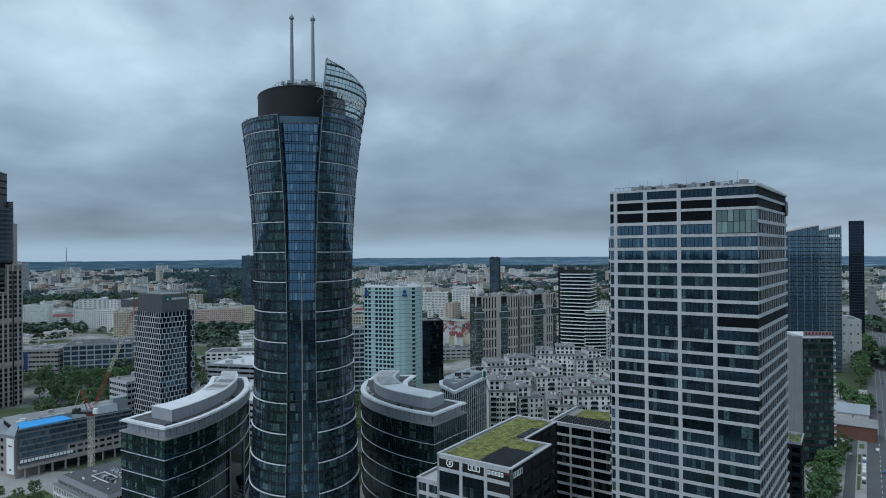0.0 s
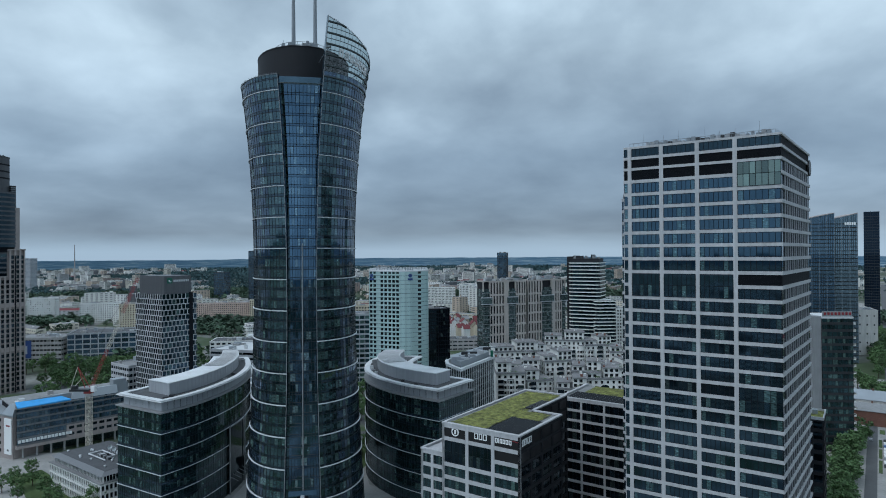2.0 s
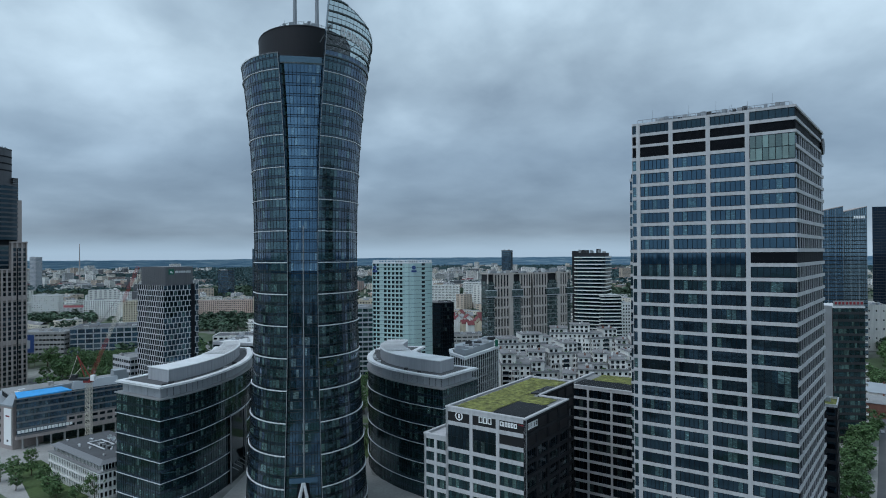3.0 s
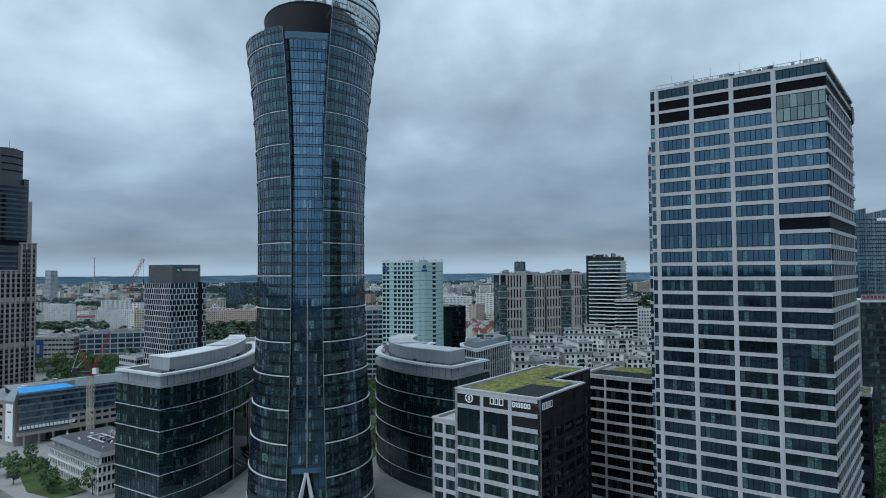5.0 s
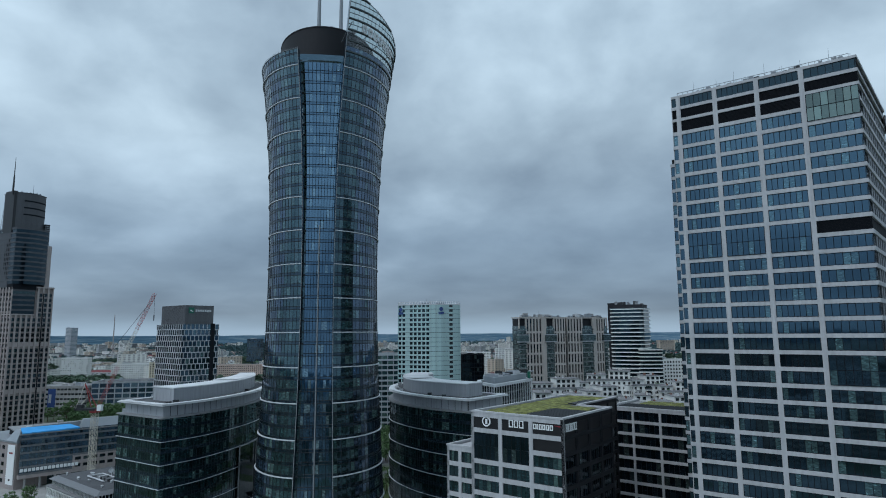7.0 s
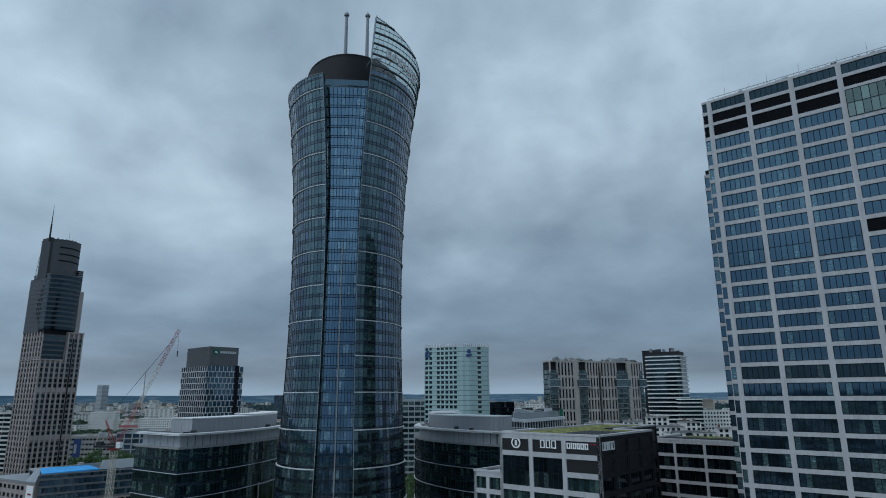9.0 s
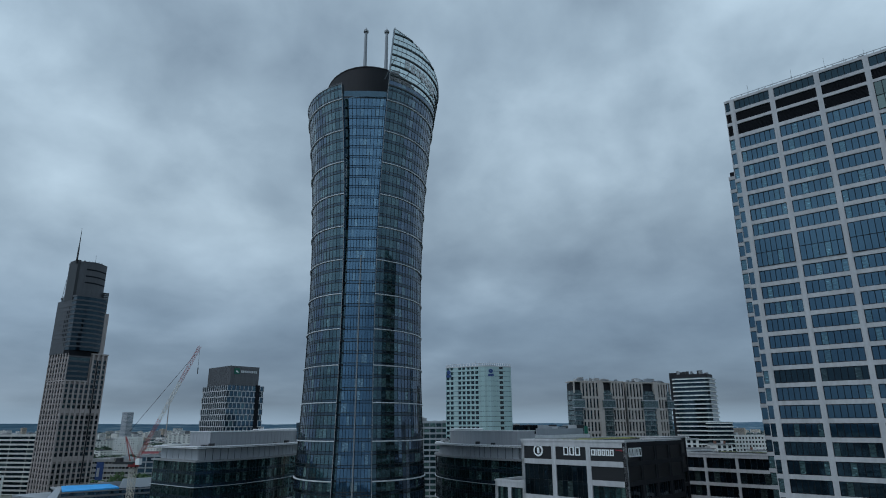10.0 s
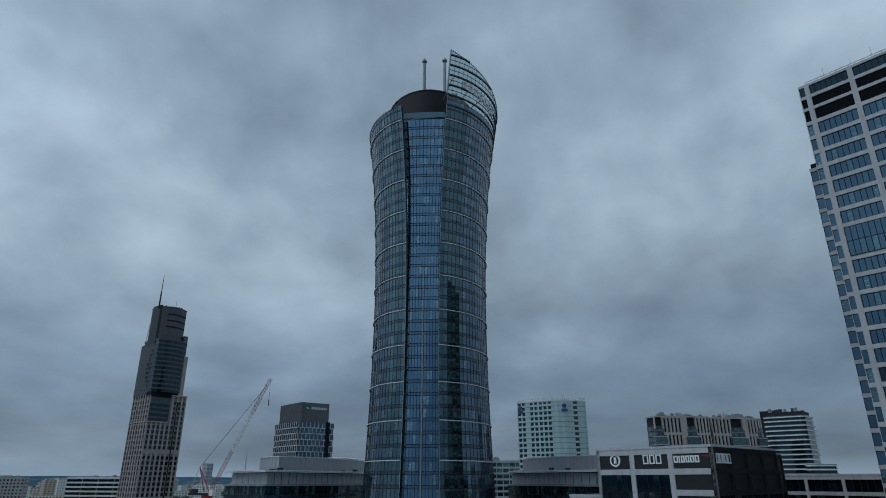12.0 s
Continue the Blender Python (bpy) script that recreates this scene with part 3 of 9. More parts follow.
def grid_block(name, label, category, x, y, turn, w, d, h, rows, cols, wall_mat, fw=0.55, fh=0.5, glass="glass_plain", panes=2, single=False,
               roof="roof_grey", base=0.0, faces=None, seed=1, units=4, group="", deep=0.3, parapet=0.8, edge_mat=None):
    """A plain block: x, y is its front left corner, turn the direction of its front."""
    root = thing(name, label, category, x, y, 0, turn, group)
    if faces is None:
        # the front and the side that is turned to the walk
        to = Matrix.Rotation(radians(-turn), 3, "Z") @ Vector((-x - w / 2, 30.0 - y, 0))
        faces = ("front", "right" if to.x > 0 else "left")
    wall = Geo()
    wall.box(deep, deep, 0, w - deep, d - deep, h - 0.3)
    if base:
        wall.box(0, 0, 0, w, d, base)
    rest = Geo() if y > 560 else None
    for f in FACES:
        length = w if f in ("front", "back") else d
        n = max(1, round(cols * length / w))
        if f in faces:
            grid_facade(root, wall, face_matrix(f, w, d), length, base, h, n, rows, fw, fh, glass, panes=panes, single=single, deep=deep, rest=rest)
        else:
            wall.box(0, 0, base, length, deep, h, 0, face_matrix(f, w, d))
    part("wall", wall, wall_mat, root)
    if rest is not None:
        tagged(part("glazing", rest, glass, root), kind="stuff")
    roof_kit(root, w, d, h, seed, mat=roof, units=units, edge_mat=edge_mat or wall_mat, parapet=parapet)
    return root


# ---------------------------------------------------------------- the plain, the far woods and the streets
AXIS = -34.5                                    # the direction of most fronts of the quarter
UX, UY = math.cos(radians(AXIS)), math.sin(radians(AXIS))


def plan(u, v):
    """From the quarter's own axes (u along the fronts, v away) to the plan."""
    return (u * UX - v * UY, u * UY + v * UX)


def build_ground():
    g = Geo()
    n, reach = 48, 4900.0
    step = 2 * reach / n
    for i in range(n):
        for j in range(n):
            x, y = -reach + i * step, -reach + j * step
            g.quad((x, y, 0), (x + step, y, 0), (x + step, y + step, 0), (x, y + step, 0))
    lone("ground", g, "ground", "city ground of streets, yards and grass reaching the horizon", "ground", "structure")
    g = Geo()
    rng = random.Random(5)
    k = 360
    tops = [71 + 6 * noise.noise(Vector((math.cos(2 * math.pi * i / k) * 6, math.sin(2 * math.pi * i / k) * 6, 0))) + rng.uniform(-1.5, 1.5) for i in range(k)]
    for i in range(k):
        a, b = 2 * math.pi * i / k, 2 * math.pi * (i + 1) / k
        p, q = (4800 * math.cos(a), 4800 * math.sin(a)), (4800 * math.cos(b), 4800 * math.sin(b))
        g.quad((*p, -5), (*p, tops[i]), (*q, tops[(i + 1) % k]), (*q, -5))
    lone("backdrop", g, "hazed_wood", "woods along the far horizon with blue haze painted in", "backdrop", "structure")


def strip(name, mat, s0, s1, t0, t1, z, label, category="road"):
    g = Geo()
    p = [(*plan(s0, t0), z), (*plan(s1, t0), z), (*plan(s1, t1), z), (*plan(s0, t1), z)]
    g.quad(*p)
    for i in range(4):
        a, b = p[i], p[(i + 1) % 4]
        g.quad((a[0], a[1], -0.1), (b[0], b[1], -0.1), b, a)
    return lone(name, g, mat, label, category, "structure")


build_ground()


# ---------------------------------------------------------------- the waisted glass tower
SPIRE = (-57.3, 251.5, 11.4)
R_FIT = np.polyfit([0, 20, 39.5, 62.5, 85, 105, 120, 154, 175, 185, 192], [23.2, 22.0, 21.0, 19.9, 19.3, 19.2, 19.6, 21.4, 24.2, 25.7, 26.9], 4)
W_FIT = np.polyfit([0, 30, 40, 85, 120, 150, 172, 192], [6.9, 6.2, 5.9, 5.2, 5.5, 6.7, 8.2, 9.8], 3)
FLOOR, LOW = 3.79, 7.6                          # height of a storey and of the lowest band


def spire_r(z):
    return float(np.polyval(R_FIT, z))


def spire_gap(z):
    """The angle of a wing's front edge from the middle of the front."""
    return math.asin(float(np.polyval(W_FIT, z)) / spire_r(z))


def spire_at(side, f, z, out=0.0):
    """A point of a wing: f from 0 at its front edge to 1 at the back."""
    a = spire_gap(z)
    phi = side * (a + (radians(178) - a) * f)
    r = spire_r(z) + out
    c = math.cos(phi)
    y = 6.0 - (r + 6.0) * c if c > 0 else 6.0 - 1.6 * r * c
    return Vector((r * math.sin(phi) + (1.0 if side > 0 else 0.0) * math.sin(phi) ** 3, y, z))


def sail_top(f):
    """The height of the right wing's rim, which falls towards the back."""
    return 193.2 - 20.5 * f


def build_spire():
    root = thing("glass_tower", "waisted blue-green glass office tower with pale bands and two masts", "skyscraper", *SPIRE[:2], 0, SPIRE[2])
    rng = random.Random(11)
    cols = 40
    top_l = 172.5
    for side, name in ((-1, "left"), (1, "right")):
        for tier in range(-1, 15):
            z0 = max(0.0, LOW + tier * 3 * FLOOR)
            glass, frame_g = Geo(), Geo()
            for fl in range(3):
                za = LOW + (tier * 3 + fl) * FLOOR
                zb = min(za + FLOOR, top_l)
                if zb <= 0.5 or za >= top_l - 0.3:
                    continue
                za = max(za, 0.0)
                sp = za + (zb - za) * 0.27
                for c in range(cols):
                    f0, f1 = c / cols, (c + 1) / cols
                    if f0 > 0.72:
                        continue
                    for lo, hi, slot in ((za, sp, 1), (sp, zb, 2 if c < 5 + (fl + tier) % 2 else 0)):
                        j = tilt(rng, 0.006)
                        glass.quad(spire_at(side, f0, lo, j[0]), spire_at(side, f1, lo, j[1]), spire_at(side, f1, hi, j[2]), spire_at(side, f0, hi, j[3]), slot)
                    for zz, h in ((za, 0.2), (sp, 0.15)):
                        a, b = spire_at(side, f0, zz, 0.03), spire_at(side, f1, zz, 0.03)
                        a2, b2 = spire_at(side, f0, zz + h, 0.03), spire_at(side, f1, zz + h, 0.03)
                        frame_g.quad(a, b, b2, a2)
                        frame_g.quad(spire_at(side, f0, zz + h, 0), a2, b2, spire_at(side, f1, zz + h, 0))
                        frame_g.quad(spire_at(side, f0, zz, 0), spire_at(side, f1, zz, 0), b, a)
                    e = 0.055 / (20 * math.pi)
                    p = [spire_at(side, f0 - e, za, 0.0), spire_at(side, f0 - e, za, 0.075), spire_at(side, f0 + e, za, 0.075), spire_at(side, f0 + e, za, 0.0)]
                    q = [spire_at(side, f0 - e, zb, 0.0), spire_at(side, f0 - e, zb, 0.075), spire_at(side, f0 + e, zb, 0.075), spire_at(side, f0 + e, zb, 0.0)]
                    for i in range(3):
                        frame_g.quad(p[i], p[i + 1], q[i + 1], q[i])
            skin = part("glass_tier", glass, ("glass_spire", "spandrel_spire", "glass_screen"), root)
            part("facade_frame", frame_g, "mullion", skin, "dark slim facade frame")
            if tier >= 0:
                band = Geo()
                zz = z0
                n = 60
                for i in range(n):
                    f0, f1 = 0.74 * i / n, 0.74 * (i + 1) / n
                    ring = [[spire_at(side, f, zz - 0.05, 0), spire_at(side, f, zz + 0.02, 0.42), spire_at(side, f, zz + 0.26, 0.42), spire_at(side, f, zz + 0.34, 0)] for f in (f0, f1)]
                    for k in range(3):
                        band.quad(ring[0][k], ring[1][k], ring[1][k + 1], ring[0][k + 1])
                    if i == 0:
                        band.quad(*ring[0])
                part("band", band, "band", root, "pale metal band round the glass wing")
        # the front edge of the wing, a slim fin
        edge = Geo()
        top = top_l if side < 0 else 193.6
        zs = np.linspace(0, top, 60)
        for a, b in zip(zs[:-1], zs[1:]):
            e = 0.08 / 60
            p = [spire_at(side, -e, a, -1.3), spire_at(side, -e, a, 0.05), spire_at(side, -e, a, 0.25), spire_at(side, e, a, 0.25), spire_at(side, e, a, -1.3)]
            q = [spire_at(side, -e, b, -1.3), spire_at(side, -e, b, 0.05), spire_at(side, -e, b, 0.25), spire_at(side, e, b, 0.25), spire_at(side, e, b, -1.3)]
            for i in range(5):
                edge.quad(p[i], p[(i + 1) % 5], q[(i + 1) % 5], q[i], 1 if i in (1, 2) else 0)
        part("edge_fin", edge, ("spandrel", "sill_grey"), root, "grey metal edge of the glass wing")
        # rim rail with small teeth
        rim = Geo()
        for c in range(int(cols * 2.2)):
            f = c / (cols * 2.2) * 0.9
            zt = top_l if side < 0 else sail_top(f)
            a, b = spire_at(side, f, zt - 0.5, 0.0), spire_at(side, f, zt + 0.5, 0.15)
            rim.tube(a, b, 0.06, 0.05, 4)
            f2 = (c + 1) / (cols * 2.2) * 0.9
            zt2 = top_l if side < 0 else sail_top(f2)
            rim.tube(spire_at(side, f, zt, 0.02), spire_at(side, f2, zt2, 0.02), 0.13, None, 5)
        part("rim", rim, "fin", root, "grey steel rim with short spikes")
    build_sail(root, top_l)
    build_core(root)
    build_crown(root)
    return root


def build_sail(root, base):
    """The open screen that rises over the right wing."""
    frame_g, panes, solid = Geo(), Geo(), Geo()
    cols = 40
    rows = 10
    step = 1.9
    for c in range(int(cols * 0.9)):
        f0, f1 = c / cols, (c + 1) / cols
        t0, t1 = sail_top(f0), sail_top(f1)
        p, q = spire_at(1, f0, base, 0.0), spire_at(1, f0, t0, 0.0)
        frame_g.tube(p, q, 0.07, None, 4)
        for r in range(rows + 1):
            z = base + r * step
            za, zb = min(z, t0), min(z, t1)
            if z > t0:
                continue
            thick = 0.42 if r % 2 == 0 else 0.14
            frame_g.tube(spire_at(1, f0, za, 0.0), spire_at(1, f1, zb, 0.0), thick, None, 5)
            ha, hb = min(z + step, t0), min(z + step, t1)
            quad = (spire_at(1, f0, za, 0.05), spire_at(1, f1, zb, 0.05), spire_at(1, f1, hb, 0.05), spire_at(1, f0, ha, 0.05))
            (solid if r == 0 else panes).quad(*quad)
    part("sail_frame", frame_g, "sail_steel", root, "grey steel lattice of the rising glass screen")
    ob = part("sail_panes", panes, "glass_clear", root, "clear glass panes with sky behind")
    ob.visible_shadow = False
    part("sail_glass", solid, "glass_spire", root)
    stays = Geo()
    for f, z in ((0.02, 183.0), (0.12, 181.0), (0.22, 181.0), (0.32, 179.5)):
        a = spire_at(1, f, z, -0.1)
        b = Vector((a.x * 0.62, a.y * 0.62, z - 3.5))
        stays.tube(a, b, 0.16)
    part("stay", stays, "fin", root)
    # the name on the screen, as plain shapes
    for i in range(7):
        f0, f1 = 0.075 + i * 0.036, 0.075 + i * 0.036 + 0.024
        sign = Geo(True)
        za, zb = 180.2 - 0.36 * i, 183.0 - 0.36 * i
        drop = 0.25
        for c0, c1, a, b in ((f0, f0 + 0.007, za, zb), (f1 - 0.007, f1, za, zb), (f0 + 0.007, f1 - 0.007, zb - 0.7, zb), (f0 + 0.007, f1 - 0.007, za, za + 0.7)):
            d0, d1 = drop * (c0 - f0) / 0.024, drop * (c1 - f0) / 0.024
            sign.hexa([spire_at(1, c0, a - d0, 0.3), spire_at(1, c0, a - d0, 0.7), spire_at(1, c1, a - d1, 0.7), spire_at(1, c1, a - d1, 0.3),
                       spire_at(1, c0, b - d0, 0.3), spire_at(1, c0, b - d0, 0.7), spire_at(1, c1, b - d1, 0.7), spire_at(1, c1, b - d1, 0.3)])
        part("sign_shape", sign, "roof_white", root, "pale raised sign shape")


def core_at(k, z, out=0.0):
    """A point of the middle front, which falls back behind the wings towards the top: k from -1 to 1."""
    half = float(np.polyval(W_FIT, z)) - 0.12
    rise = min(1.0, max(0.0, (z - 95.0) / 76.0))
    deep = 1.3 + 5.0 * rise * rise * (3 - 2 * rise)
    edge = 6.0 - (spire_r(z) + 6.0) * math.cos(spire_gap(z))
    return Vector((half * k, edge + deep - 0.3 * (1 - k * k) - out, z))


def build_core(root):
    n = 11
    core = part("core_front", core_backing(), "spandrel", root, "recessed blue glass front between the wings")
    rng = random.Random(4)
    rails = Geo()
    for fl in range(-1, 44):
        za = max(LOW + fl * FLOOR, 3.0)
        zb = min(LOW + (fl + 1) * FLOOR, 171.0)
        if zb - za < 0.5:
            continue
        sp = za + (zb - za) * 0.24
        row = Geo()
        for c in range(n):
            k0, k1 = -1 + 2 * c / n + 0.012, -1 + 2 * (c + 1) / n - 0.012
            j = tilt(rng, 0.010)
            if c == 0:
                # an open service bay with a ledge on each floor
                row.quad(core_at(k0, za, -0.3), core_at(k1, za, -0.3), core_at(k1, zb, -0.3), core_at(k0, zb, -0.3), 3)
                row.hexa([core_at(k0, za, -0.45), core_at(k0, za, 0.1), core_at(k1, za, 0.1), core_at(k1, za, -0.45),
                          core_at(k0, za + 0.5, -0.45), core_at(k0, za + 0.5, 0.1), core_at(k1, za + 0.5, 0.1), core_at(k1, za + 0.5, -0.45)], 1)
                continue
            if fl >= 14 and c >= 1:
                g = Geo()
                o = core_at((k0 + k1) / 2, sp)
                pts = [core_at(k0, sp, j[0]) - o, core_at(k1, sp, j[1]) - o, core_at(k1, zb - 0.08, j[2]) - o, core_at(k0, zb - 0.08, j[3]) - o]
                g.quad(*pts)
                part("pane", g, "glass_core", core, "", Matrix.Translation(o))
            else:
                row.quad(core_at(k0, sp, j[0]), core_at(k1, sp, j[1]), core_at(k1, zb, j[2]), core_at(k0, zb, j[3]), 0)
            row.quad(core_at(k0, za + 0.06, 0), core_at(k1, za + 0.06, 0), core_at(k1, sp - 0.06, 0), core_at(k0, sp - 0.06, 0), 2)
        tagged(part("floor_front", row, ("glass_core", "mullion", "spandrel_core", "glass_screen"), core), kind="stuff")
        for c in range(1, n + 1):
            k = -1 + 2 * c / n
            rails.tube(core_at(k, za, 0.04), core_at(k, zb, 0.04), 0.06, None, 4)
        for zz in (za, sp):
            rails.tube(core_at(-0.8, zz, 0.06), core_at(0, zz, 0.06), 0.1, None, 4)
            rails.tube(core_at(0, zz, 0.06), core_at(1, zz, 0.06), 0.1, None, 4)
    part("facade_frame", rails, "mullion", core, "dark slim facade frame")
    # side walls of the recess
    for side in (-1, 1):
        wall = Geo(True)
        for fl in range(0, 44):
            za, zb = LOW + fl * FLOOR - FLOOR, min(LOW + fl * FLOOR, 171.2)
            za = max(za, 0.0)
            wall.quad(core_at(side, za, 0.0), spire_at(side, 0, za, -0.1), spire_at(side, 0, zb, -0.1), core_at(side, zb, 0.0))
        part("return_wall", wall, "glass_screen", core, "dark side wall of the recessed front")
    # tall entrance: flat black sheet as the recess's shade, pale lintel and leaning struts that meet under it
    g = Geo()
    for i in range(8):
        k0, k1 = -0.62 + 1.24 * i / 8, -0.62 + 1.24 * (i + 1) / 8
        g.quad(core_at(k0, 0.0, 0.22), core_at(k1, 0.0, 0.22), core_at(k1 * 0.5, 20.6, 0.22), core_at(k0 * 0.5, 20.6, 0.22))
    part("entrance_recess", g, "louvre", root, "flat black sheet standing in for the shaded entrance recess")
    g = Geo()
    for i in range(8):
        k0, k1 = -0.8 + 1.6 * i / 8, -0.8 + 1.6 * (i + 1) / 8
        g.hexa([core_at(k0, 20.8, 0.0), core_at(k0, 20.8, 0.6), core_at(k1, 20.8, 0.6), core_at(k1, 20.8, 0.0),
                core_at(k0, 22.4, 0.0), core_at(k0, 22.4, 0.3), core_at(k1, 22.4, 0.3), core_at(k1, 22.4, 0.0)])
    part("entrance_lintel", g, "spandrel", root, "sloping glass lintel over the entrance")
    for k0, k1, out in ((-0.03, -0.80, 3.2), (-0.02, -0.55, 1.6), (0.03, 0.55, 1.6), (0.04, 0.80, 3.2)):
        g = Geo()
        g.tube(core_at(k0, 21.0, 0.7), core_at(k1, 0.0, out), 0.42, 0.5, 8)
        part("entrance_strut", g, "band", root, "pale leaning entrance strut")
    g = Geo()
    for z in range(22, 112, 6):
        g.tube(core_at(0.03, z, -0.08), core_at(0.03, z + 6, -0.08), 0.26, None, 6)
    part("core_column", g, "sill_grey", core, "pale column behind the core glass")


def core_backing():
    g = Geo()
    zs = np.linspace(0, 171, 40)
    for a, b in zip(zs[:-1], zs[1:]):
        for i in range(6):
            k0, k1 = -1 + i / 3, -1 + (i + 1) / 3
            g.quad(core_at(k0, a, -0.6), core_at(k1, a, -0.6), core_at(k1, b, -0.6), core_at(k0, b, -0.6))
    return g


def build_crown(root):
    g = Geo()
    # roof collar between the wings
    ring = [core_at(-1 + i / 6, 171.2, 0.2) for i in range(13)]
    for a, b in zip(ring[:-1], ring[1:]):
        g.quad(a, b, b + Vector((0, 0, 2.2)), a + Vector((0, 0, 2.2)))
    deck = [(19.0 * math.cos(2 * math.pi * i / 48), 15 + 28.5 * math.sin(2 * math.pi * i / 48)) for i in range(48)]
    g.prism(deck, 172.6, 173.0)
    part("collar", g, "spandrel", root, "dark glazed collar under the roof drum")
    drum = Geo()
    n = 84

    def oval(k, up=0.0):
        return [((18.3 + k) * math.cos(2 * math.pi * i / n), 15.0 + (26.0 + k) * math.sin(2 * math.pi * i / n)) for i in range(n)]

    drum.prism(oval(0), 172.9, 186.2)
    part("roof_drum", drum, "drum", root, "dark plain metal roof drum")
    drum = Geo()
    drum.prism(oval(0.15), 186.2, 186.6)
    part("drum_rim", drum, "drum", root)
    rail = Geo()
    ring = [(12.5 * math.cos(2 * math.pi * i / 44), 16 + 18.0 * math.sin(2 * math.pi * i / 44)) for i in range(44)]
    for i in range(44):
        p, q = ring[i], ring[(i + 1) % 44]
        rail.tube((*p, 186.5), (*p, 191.2), 0.07, None, 4)
        for z in (190.0, 191.1):
            rail.tube((*p, z), (*q, z), 0.08, None, 4)
    rail.prism([(x * 0.95, 16 + (y - 16) * 0.95) for x, y in ring], 186.5, 189.6)
    part("roof_rail", rail, "fin", root, "grey rail and deck on the drum")
    rng = random.Random(8)
    for i in range(16):
        u = Geo()
        x, y = rng.uniform(-9, 10), rng.uniform(-1.5, 6.0)
        w, h = rng.uniform(0.5, 1.8), rng.uniform(0.6, 2.4)
        u.box(x - w, y - 0.6, 189.6, x + w, y + 0.6, 189.6 + h)
        if i % 3 == 0:
            u.tube((x, y, 189.6 + h), (x, y, 191 + h), 0.06, 0.04, 5)
        part("roof_unit", u, rng.choice(("sill_grey", "panel_grey", "roof_pale", "fin")), root)
    for i in range(9):
        a = rng.uniform(0, 6.28)
        u = Geo()
        x, y = 8.5 * math.cos(a), 16 + 12 * math.sin(a)
        w, h = rng.uniform(0.8, 2.2), rng.uniform(1.0, 2.6)
        u.box(x - w, y - 0.8, 189.6, x + w, y + 0.8, 189.6 + h)
        u.tube((x, y, 189.6 + h), (x, y, 189.6 + h + rng.uniform(0.6, 2.0)), 0.08)
        part("roof_unit", u, rng.choice(("sill_grey", "dark_metal", "panel_grey")), root)
    for x in (-4.5, 4.6):
        m = Geo()
        m.tube((x, 22.0, 188.6), (x, 22.0, 224.4), 0.95, 0.6, 12)
        m.tube((x, 22.0, 224.4), (x, 22.0, 225.2), 1.1, 1.1, 12)
        m.tube((x, 22.0, 225.2), (x, 22.0, 226.2), 0.8, 0.35, 12)
        m.tube((x, 22.0, 226.2), (x, 22.0, 227.1), 0.12, 0.05, 6)
        part("mast", m, "mast", root, "slim grey roof mast with a dark cap")


build_spire()


